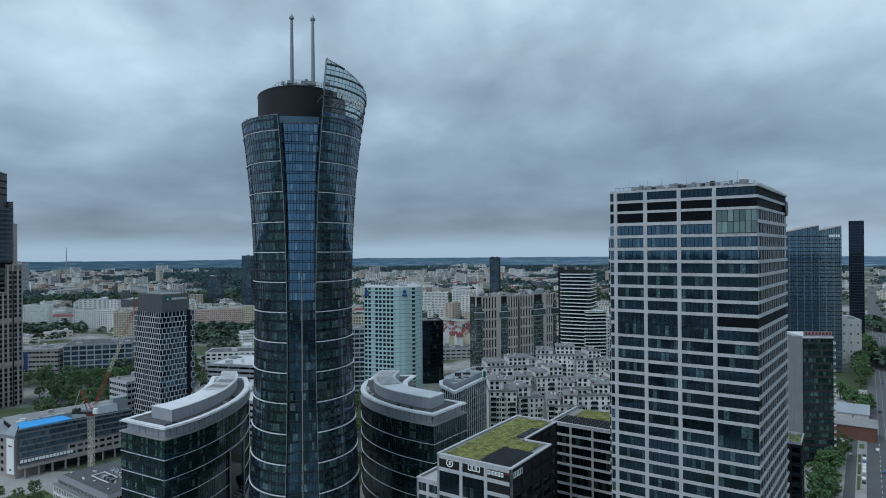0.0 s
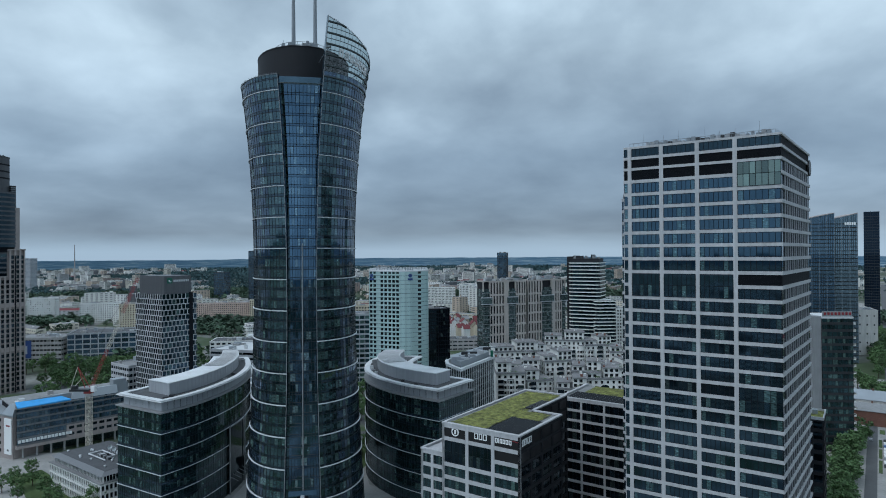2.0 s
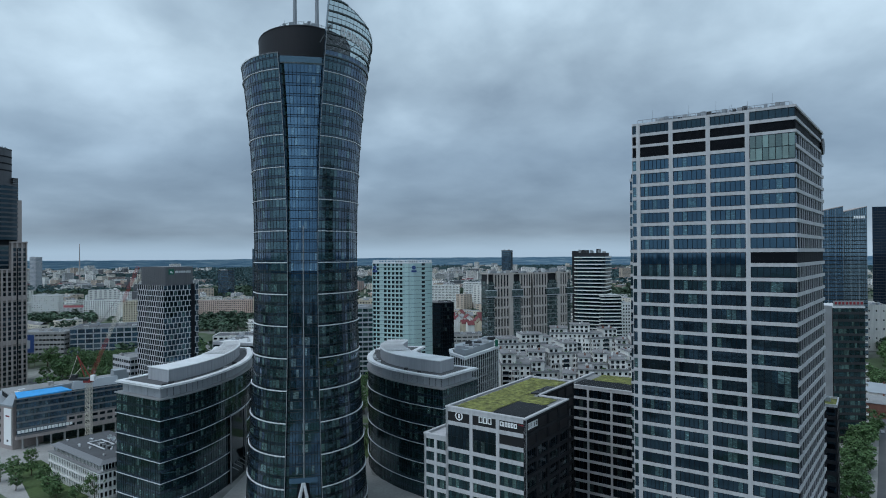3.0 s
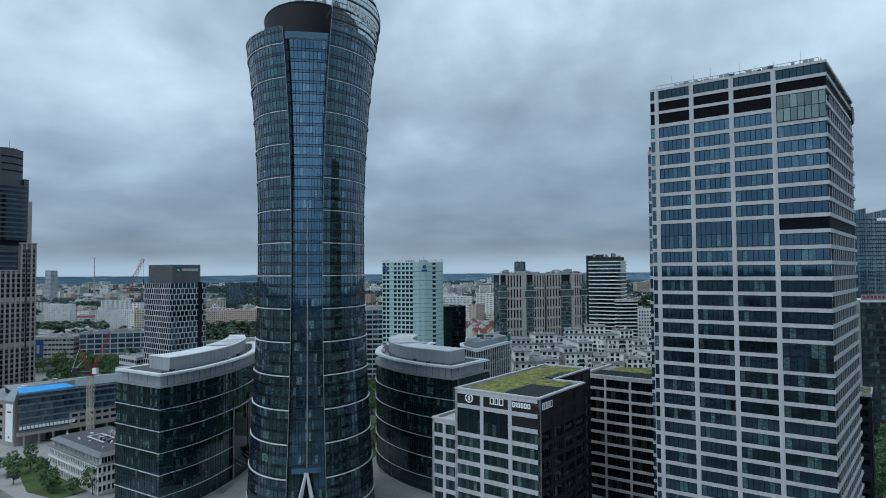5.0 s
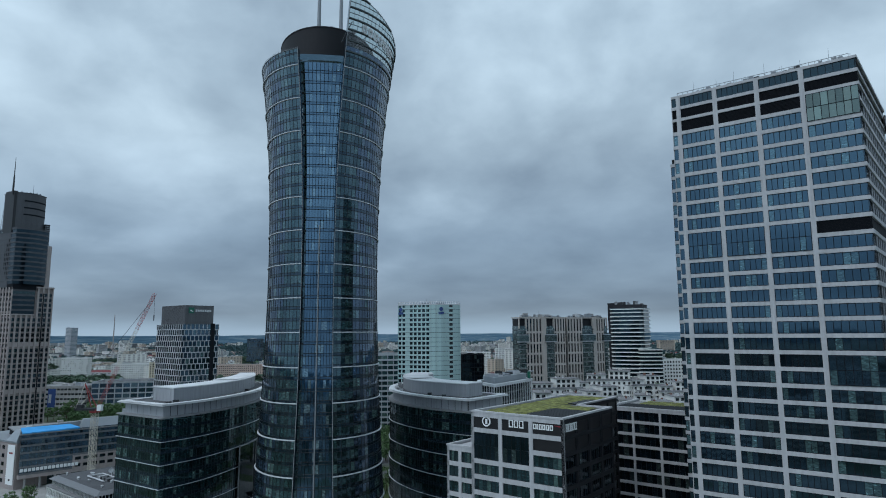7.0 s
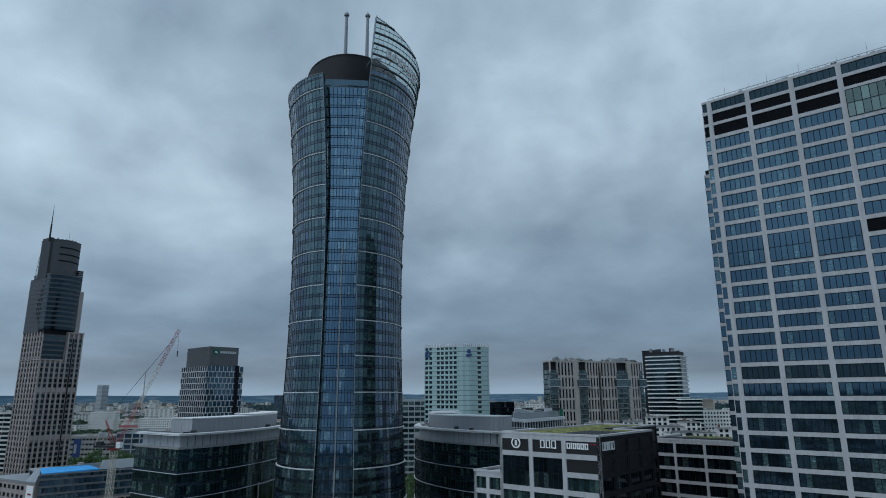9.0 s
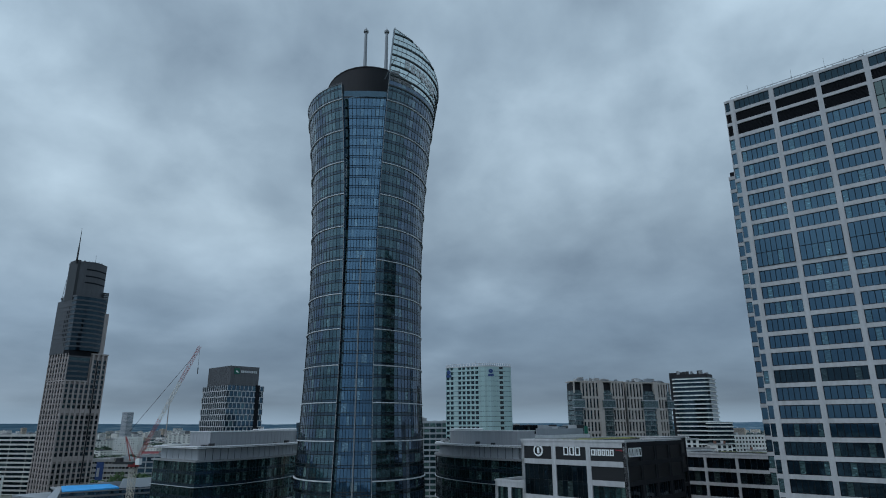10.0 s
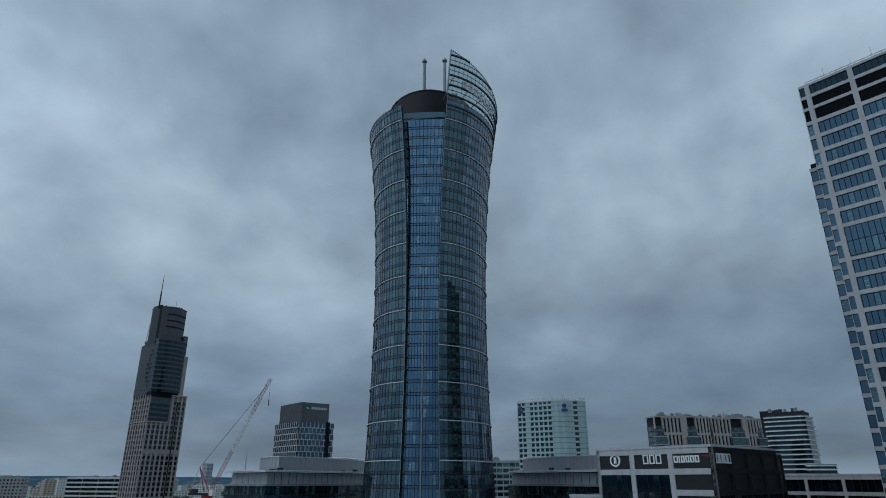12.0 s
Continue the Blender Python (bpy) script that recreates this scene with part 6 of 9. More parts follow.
def build_teal_hotel():
    """Pale teal tower: a flat front with window columns and a curved front beside it."""
    root = thing("teal_hotel", "pale teal glass hotel tower with dark square windows", "hotel tower", 0, 0)
    left, mid, right, top = (-59.3, 461.5), (-36.6, 453.0), (-16.0, 464.0), 95.0
    curve = smooth_line([mid, (-30.0, 453.4), (-22.0, 457.5), right], 6)
    outline = [left] + curve + [(-18.0, 486.0), (-58.0, 488.0)]
    b = Geo()
    b.prism(offset_poly(outline, 0.35), 0, top - 0.3)
    part("body", b, "glass_plain", root)
    rows, rh = 30, top / 30
    t = Vector((mid[0] - left[0], mid[1] - left[1], 0))
    length, turn = t.length, math.degrees(math.atan2(t.y, t.x))
    m = pose(*left, 0, 0, 0, turn)
    cols = [0.5, 3.5, 9.3, 12.4, 15.6, 18.8, 21.9]
    cw = 2.2
    for r in range(rows):
        z = r * rh
        g = Geo()
        g.box(0, 0, z, length, 0.45, z + 1.25, 0, m)
        g.box(0, -0.03, z - 0.09, length, 0.0, z + 0.09, 1, m)
        prev = 0.0
        for x in cols + [length]:
            if x > prev:
                g.box(prev, 0.003, z + 1.25, x, 0.45, z + rh, 0, m)
            prev = x + cw
        part("facade_band", g, ("glass_teal", "glass_plain"), root)
        g = Geo(True)
        n = len(curve)
        for i in range(n - 1):
            a, c = curve[i], curve[i + 1]
            f = i / (n - 1)
            hole = 0.58 < f < 0.72
            e = Vector((c[0] - a[0], c[1] - a[1], 0)).normalized()
            nn = Vector((e.y, -e.x, 0)) * 0.1
            z1 = z + 1.25 if hole else z + rh - 0.2
            pa, pc = Vector((*a, 0)), Vector((*c, 0))
            g.hexa([pa - nn * 3 + Vector((0, 0, z)), pa + nn + Vector((0, 0, z)), pc + nn + Vector((0, 0, z)), pc - nn * 3 + Vector((0, 0, z)),
                    pa - nn * 3 + Vector((0, 0, z1)), pa + nn + Vector((0, 0, z1)), pc + nn + Vector((0, 0, z1)), pc - nn * 3 + Vector((0, 0, z1))])
        part("facade_band", g, "glass_teal", root)
        for x in cols:
            part("window", window_mesh(cw, rh - 1.25, 2, "glass_dark" if r < rows - 2 else "glass_office"), (), root, "", m @ pose(x, 0.3, z + 1.25))
    side = Geo()
    side.box(0, 0, 0, 22.0, 0.3, top, 0, pose(-16.0, 464.0, 0, 0, 0, 94))
    side.box(0, 0, 0, 27.0, 0.3, top, 0, pose(-58.3, 488.3, 0, 0, 0, -92))
    part("side_wall", side, "glass_teal", root)
    deck = Geo()
    deck.prism(offset_poly(outline, -0.2), top - 0.3, top + 0.35)
    part("roof", deck, "roof_pale", root)
    rail = Geo()
    pts = divide(offset_poly(outline, 0.5), 2.2)
    for i in range(len(pts)):
        a, c = pts[i], pts[(i + 1) % len(pts)]
        rail.tube((*a, top), (*a, top + 2.1), 0.22, None, 4)
        rail.tube((*a, top + 1.8), (*c, top + 1.8), 0.12, None, 4)
    part("roof_rail", rail, "band", root, "pale roof rail")
    for px, py in ((-40.0, 470.0), (-30.0, 466.0)):
        g = Geo()
        g.box(px - 3, py - 3, top, px + 3, py + 3, top + 1.6)
        g.tube((px, py, top + 1.6), (px, py, top + 4.8), 0.15, 0.08, 5)
        part("roof_unit", g, "fin", root)
    for m2 in (m @ pose(0.4, -0.2, 88.2), pose(-30.5, 453.1, 88.2, 0, 0, 12)):
        g = Geo()
        for k in range(12):
            a0, a1 = 2 * math.pi * k / 12, 2 * math.pi * (k + 1) / 12
            g.quad((2 + 1.4 * math.cos(a0), -0.25, 3.6 + 1.4 * math.sin(a0)), (2 + 0.2 * math.cos(a0), -0.25, 3.6 + 0.2 * math.sin(a0)), (2 + 0.2 * math.cos(a1), -0.25, 3.6 + 0.2 * math.sin(a1)), (2 + 1.4 * math.cos(a1), -0.25, 3.6 + 1.4 * math.sin(a1)))
        g.box(0.2, -0.3, 0.3, 3.9, 0, 1.7)
        part("sign_shape", g, "sign_blue", root, "dark blue sign shape", m2)


def build_stone_towers():
    """Two linked tan stone apartment towers with tall slot windows between glazed balcony columns."""
    plans = (
        (25.2, 477.0, 22.0, 36.8, (("glass", 0.0, 5.6), ("slots", 5.6, 18.0, 5), ("pier", 18.0, 21.2), ("glass", 21.2, 27.8), ("slots", 27.8, 36.8, 4))),
        (61.2, 494.2, 32.0, 39.0, (("slots", 0.0, 14.0, 5), ("glass", 14.0, 24.4), ("pier", 24.4, 27.6), ("slots", 27.6, 35.0, 3), ("glass", 35.0, 39.0))),
    )
    top, deep = 86.0, 13.0
    levels = [76.4 - 7.55 * k for k in range(11)]
    for x, y, turn, w, spans in plans:
        root = thing("apartment_tower", "tan stone apartment tower with tall slot windows and glass balcony columns", "apartment tower", x, y, 0, turn, "tan stone towers")
        b = Geo()
        b.box(0.9, 1.6, 0, w - 0.9, deep, top - 0.6)
        part("body", b, "stone_dark", root)
        ends = Geo()
        ends.box(w - 0.9, 4.0, 0, w, deep, top)
        part("end_wall", ends, "granite_tan", root)
        for r in range(24):
            part("window", window_mesh(deep - 1.0, 2.9, 4, "glass_bay", "mullion", 1, r % 4), (), root, "green glass balcony front", pose(0.5, deep - 0.5, r * 3.35 + 0.35, 0, 0, -90))
        for span in spans:
            kind, x0, x1 = span[0], span[1], span[2]
            if kind == "pier":
                g = Geo()
                g.box(x0, -0.3, 0, x1, 1.6, top + 0.9)
                part("pier", g, "granite_tan", root, "broad tan stone pier")
            elif kind == "slots":
                n = span[3]
                cw = (x1 - x0) / n
                for c in range(n + 1):
                    g = Geo()
                    xx = x0 + c * cw
                    g.box(max(x0, xx - cw * 0.24), 0, 0, min(x1, xx + cw * 0.24), 1.4, top + (0.5 if c % 2 else 0.0))
                    part("pier", g, "granite_tan", root)
                for k, z in enumerate(levels):
                    g = Geo()
                    g.box(x0, 0.05, z - 1.5, x1, 1.4, z)
                    part("floor_band", g, "granite_tan", root)
                    high = 8.8 if k == 0 else 6.05
                    for c in range(n):
                        if z > 4:
                            part("window", window_mesh(cw * 0.52, high, 1, "glass_dark", "mullion", 1, (k + c) % 4), (), root, "", pose(x0 + c * cw + cw * 0.24, 0.75, z))
                g = Geo()
                g.box(x0, 0.02, 85.2, x1, 1.4, top)
                part("floor_band", g, "granite_tan", root)
            else:
                for r in range(24):
                    z = r * 3.35
                    if z > 78:
                        break
                    part("window", window_mesh(x1 - x0 - 0.3, 2.9, 4, "glass_bay", "mullion", 1, r % 4), (), root, "green glass balcony front", pose(x0 + 0.15, 0.35, z + 0.35))
                    s = Geo()
                    s.box(x0 - 0.1, -0.5, z, x1 + 0.1, 1.5, z + 0.3)
                    s.box(x0 - 0.1, -0.5, z + 0.3, x1 + 0.1, -0.42, z + 1.1, 1)
                    part("balcony", s, ("sill_grey", "glass_bay"), root)
                s = Geo()
                s.box(x0 - 1.2, -1.8, 68.6, x1 + 1.2, 1.2, 69.2)
                s.box(x0 - 1.1, -1.7, 69.2, x1 + 1.1, 1.0, 73.6, 1)
                s.box(x0 - 1.2, -1.8, 73.6, x1 + 1.2, 1.2, 74.1)
                part("balcony_box", s, ("panel_grey", "glass_bay"), root, "projecting glass balcony box")
                for xx in (x0, x1 - 0.5):
                    s = Geo()
                    s.box(xx, -0.1, 78.5, xx + 0.5, 1.4, top)
                    part("corner_post", s, "granite_tan", root)
        roof_kit(root, w, deep, top, int(x), units=12, mat="roof_grey", edge_mat="granite_tan", high=3.8, parapet=0.5)
        rng = random.Random(int(x) + 3)
        for k in range(16):
            g = Geo()
            px, py = rng.uniform(2, w - 4), rng.uniform(1.5, 6)
            g.box(px, py, top, px + rng.uniform(0.8, 2.6), py + 1.4, top + rng.uniform(0.8, 2.6))
            if k % 4 == 0:
                g.tube((px, py, top + 1), (px, py, top + rng.uniform(3, 5)), 0.07, 0.04, 5)
            part("roof_unit", g, rng.choice(("dark_metal", "fin", "sill_grey")), root)


def striped_tower(label, x, y, turn, w, d, top, bands):
    root = thing("striped_tower", label, "apartment tower", x, y, 0, turn)
    pts = [(0, d), (0, 3.0)] + arc(4.0, 4.0, 4.0, 180, 270, 5)[1:] + arc(w - 4.0, 4.0, 4.0, 270, 360, 5) + [(w, d)]
    b = Geo()
    b.prism(offset_poly(pts, 0.8), 0, top)
    part("body", b, "glass_dark", root)
    rh = top / bands
    for r in range(bands + 1):
        z = min(r * rh, top - 0.5)
        g = Geo()
        g.prism(pts, z, z + 0.95)
        part("balcony_band", g, "plaster_white", root, "white balcony band")
        rail = Geo()
        rail.prism(offset_poly(pts, -0.05), z + 0.98, z + 1.5, 0, False)
        part("balcony_rail", rail, "glass_bay", root)
    for i in range(0, len(pts), 2):
        post = Geo()
        post.tube((*offset_poly(pts, 0.6)[i], 0), (*offset_poly(pts, 0.6)[i], top), 0.2, None, 5)
        part("post", post, "dark_metal", root)
    return root


def build_far_towers():
    t = striped_tower("white banded apartment tower with dark glass", 120.0, 638.3, -26.0, 31.6, 30.0, 97.0, 26)
    g = Geo()
    g.box(-4.0, 10.0, 0, 2.5, 40.0, 103.5)
    g.box(2.5, 6.0, 97.0, 30.0, 26.0, 101.5)
    part("dark_slab", g, "stone_dark", t, "dark slab and roof storey")
    rng = random.Random(31)
    for _ in range(14):
        u = Geo()
        x, y = rng.uniform(3, 27), rng.uniform(6.2, 22)
        u.box(x, y, 101.5, x + rng.uniform(1, 4), y + 2, 101.5 + rng.uniform(1.0, 4.0))
        part("roof_unit", u, rng.choice(("dark_metal", "fin", "sill_grey")), t)
    striped_tower("lower white banded apartment house with dark glass", 143.5, 622.0, 4.0, 22.0, 26.0, 59.0, 17)
    grid_block("apartment_house", "pale apartment house with rows of windows", "apartment house", 172.0, 660.0, 8, 40.0, 16.0, 48.0, 14, 14, "plaster_white", 0.55, 0.5, seed=7)
    grid_block("black_block", "black glass office block", "office building", -19.0, 566.0, 12, 19.0, 24.0, 57.0, 16, 9, "louvre", 0.9, 0.85, "glass_dark", seed=8, units=2, roof="roof_dark")
    # blue glass tower with two sloping roof planes
    root = thing("sloped_tower", "blue glass office tower with two sloping roof planes", "skyscraper", 336.0, 612.0, 0, -12.0)
    for x0, x1, y0, za, zb, mat in ((0.0, 33.0, 0.0, 137.0, 144.0, "glass_blue"), (33.3, 54.0, 3.0, 138.5, 143.5, "glass_blue")):
        g = Geo()
        g.hexa([(x0, y0, 0), (x1, y0, 0), (x1, 38, 0), (x0, 38, 0), (x0, y0, za), (x1, y0, zb), (x1, 38, zb), (x0, 38, za)])
        part("glass_volume", g, mat, root)
        n = int((x1 - x0) / 1.6)
        for i in range(n + 1):
            f = Geo()
            x = x0 + (x1 - x0) * i / n
            f.box(x - 0.1, y0 - 0.25, 0, x + 0.1, y0, za + (zb - za) * i / n)
            part("fin", f, "fin" if i % 4 == 0 else "mullion", root)
        for r in range(37):
            f = Geo()
            f.box(x0, y0 - 0.12, r * 3.7, x1, y0, r * 3.7 + 0.8)
            part("floor_band", f, "mullion", root)
        g = Geo()
        g.hexa([(x0 - 0.3, y0 - 0.4, za - 0.2), (x1 + 0.1, y0 - 0.4, zb - 0.2), (x1 + 0.1, 38.3, zb - 0.2), (x0 - 0.3, 38.3, za - 0.2),
                (x0 - 0.3, y0 - 0.4, za + 0.5), (x1 + 0.1, y0 - 0.4, zb + 0.5), (x1 + 0.1, 38.3, zb + 0.5), (x0 - 0.3, 38.3, za + 0.5)])
        part("roof", g, "granite_rose", root, "reddish sloping roof edge")
    side = Geo()
    side.box(54.0, 4.0, 0, 54.6, 38.0, 139.0)
    part("side_wall", side, "sill_grey", root)
    for k in range(5):
        g = Geo()
        g.box(43 + k * 2.0, 2.6, 132.5, 44.5 + k * 2.0, 3.0, 135.0)
        part("sign_shape", g, "sign_white", root)
    root = thing("dark_tower", "slender dark blue glass tower", "skyscraper", 527.0, 802.0, 0, -33.0)
    g = Geo()
    g.prism([(0, 0), (16.4, 0), (16.4, 22), (0, 22)], 0, 157.0)
    part("shaft", g, "glass_navy", root)
    for r in range(44):
        f = Geo()
        f.box(-0.05, -0.1, r * 3.5, 16.45, 0, r * 3.5 + 0.6)
        part("floor_band", f, "dark_metal", root)
    for i in range(10):
        f = Geo()
        f.box(i * 1.82 - 0.1, -0.25, 0, i * 1.82 + 0.1, 0, 157.5)
        part("fin", f, "dark_metal", root)
    grid_block("apartment_house", "white slab house with rows of windows", "apartment house", 372.0, 640.0, -20, 16.0, 40.0, 68.0, 20, 6, "plaster_white", 0.5, 0.5, seed=13)
    grid_block("warehouse", "grey hall with a saw-tooth roof", "warehouse", 402.0, 660.0, -20, 38.0, 50.0, 46.0, 5, 6, "plaster", 0.2, 0.2, seed=14)
    for x, y, w, h, mat, lab in ((-574.0, 1500.0, 30.0, 64.0, "glass_blue", "distant dark office tower"), (100.0, 1330.0, 20.0, 107.0, "glass_blue", "distant dark blue office tower"),
                                 (-440.0, 1350.0, 24.0, 114.0, "glass_blue", "distant blue glass tower"), (-1280.0, 1850.0, 26.0, 98.0, "panel_grey", "distant grey office tower")):
        grid_block("distant_tower", lab, "office tower", x, y, -20, w, w * 0.8, h, int(h / 3.8), 9, "dark_metal" if mat == "glass_blue" else mat, 0.9 if mat == "glass_blue" else 0.55, 0.8 if mat == "glass_blue" else 0.5, "glass_blue", seed=int(abs(x)), units=4)
    # chimney on the skyline
    c = thing("chimney", "tall slim banded chimney on the skyline", "chimney", -1220.0, 2000.0)
    for k in range(6):
        g = Geo()
        g.tube((0, 0, k * 23.5), (0, 0, (k + 1) * 23.5), 2.5 - k * 0.25, 2.25 - k * 0.25, 14)
        part("shaft_section", g, "granite_rose" if k % 2 else "concrete", c)


def build_dark_office():
    """Black-fronted office block beside the street, with a pale side wall."""
    root = thing("dark_office", "dark glass office block with a grey side wall and roof sign", "office building", 200.5, 344.5, 0, -4.0)
    w, d, top = 16.0, 22.0, 72.0
    b = Geo()
    b.box(0.3, 0.3, 0, w - 0.3, d, top - 0.5)
    part("body", b, "louvre", root)
    for r in range(19):
        z = r * top / 19
        s = Geo()
        s.box(0, 0, z, w, 0.3, z + 1.3)
        part("floor_band", s, "dark_metal", root)
        for c in range(6):
            part("window", window_mesh(w / 6 - 0.1, top / 19 - 1.3, 1 + (r + c) % 2, "glass_office", variant=(r * 5 + c) % 7), (), root, "", pose(c * w / 6 + 0.05, 0.15, z + 1.3))
        bal = Geo()
        bal.box(w, 0.2, z, w + 1.5, d, z + 0.35)
        bal.box(w + 1.4, 0.2, z + 0.35, w + 1.5, d, z + 1.3)
        part("balcony", bal, "plaster_white", root, "white balcony edge")
    g = Geo()
    g.box(-4.6, 0.5, 0, -0.1, d, top + 0.6)
    part("side_tower", g, "sill_grey", root, "plain grey stair tower")
    g = Geo()
    g.box(-0.2, 0, top - 0.5, w + 0.2, d, top + 0.5)
    part("roof", g, "roof_pale", root)
    s = Geo()
    s.box(0.4, 0.62, top + 0.5, w - 0.2, 0.75, top + 3.4)
    part("sign_board", s, "sill_grey", root, "grey sign board")
    for k in range(8):
        s = Geo()
        s.box(1.25 + k * 1.85, 0.4, top + 1.4, 2.3 + k * 1.85, 0.6, top + 2.8)
        s.box(1.7 + k * 1.85, 0.6, top + 1.6, 1.9 + k * 1.85, 0.64, top + 2.4)
        part("sign_shape", s, "sign_red", root, "dark red raised sign shape")
    grid_block("apartment_slab", "white apartment slab with small windows", "apartment house", 203.0, 402.0, -4, 24.0, 16.0, 62.0, 20, 9, "plaster_white", 0.5, 0.45, seed=15)
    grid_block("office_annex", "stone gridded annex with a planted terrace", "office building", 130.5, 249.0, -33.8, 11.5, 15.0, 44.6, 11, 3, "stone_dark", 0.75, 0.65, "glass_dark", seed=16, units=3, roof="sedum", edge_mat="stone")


build_rose_tower()
build_hex_tower()
build_teal_hotel()
build_stone_towers()
build_far_towers()
build_dark_office()


# ---------------------------------------------------------------- the houses round the foot of the tower
def build_finned_house():
    """Wedge-shaped house with close vertical fins and a cluttered roof."""
    root = thing("finned_office", "wedge-shaped office house with pale vertical fins and roof plant", "office building", 0, 0)
    poly = [(5.0, 297.5), (23.0, 333.0), (16.0, 352.0), (-2.0, 322.0), (-1.5, 312.0)]
    b = Geo()
    b.prism(offset_poly(poly, 0.5), 0, 53.0)
    part("body", b, "glass_dark", root)
    pts = divide(poly, 2.5)
    n = len(pts)
    for i in range(n):
        a, c = Vector((*pts[i], 0)), Vector((*pts[(i + 1) % n], 0))
        e = (c - a).normalized()
        nn = Vector((e.y, -e.x, 0))
        g = Geo()
        z = Vector((0, 0, 53.0))
        q = [a - e * 0.11 - nn * 0.3, a - e * 0.11 + nn * 0.1, a + e * 0.11 + nn * 0.1, a + e * 0.11 - nn * 0.3]
        g.hexa(q + [p + z for p in q])
        part("fin", g, "roof_white", root)
    for r in range(14):
        g = Geo()
        ledge_ring(g, offset_poly(poly, 0.55), offset_poly(poly, 0.3), r * 3.8, r * 3.8 + 0.45)
        part("floor_band", g, "panel_slate", root)
    g = Geo()
    ledge_ring(g, offset_poly(poly, 1.2), offset_poly(poly, -0.5), 52.8, 54.0)
    part("roof_edge", g, "roof_white", root, "white roof edge")
    g = Geo()
    g.prism(offset_poly(poly, 1.0), 52.6, 53.2)
    part("roof", g, "roof_grey", root)
    g = Geo()
    g.prism(offset_poly(poly, 2.2), 53.2, 56.4)
    part("plant_screen", g, "roof_metal", root, "pale metal plant screen")
    rng = random.Random(17)
    for _ in range(26):
        k = rng.random()
        x, y = 5 + 16 * k + rng.uniform(-3.0, 2.0), 306 + 36 * k + rng.uniform(-2, 6)
        u = Geo()
        w = rng.uniform(0.8, 2.6)
        u.box(x - w, y - 0.7, 56.4, x + w, y + 0.7, 56.4 + rng.uniform(0.4, 1.6), 0, None)
        part("roof_unit", u, rng.choice(("roof_pale", "dark_metal", "roof_metal", "fin", "panel_grey")), root)
    g = Geo()
    g.box(21.0, 329.0, 54.2, 22.4, 331.0, 57.4)
    part("sign_board", g, "sign_green", root, "green square sign")


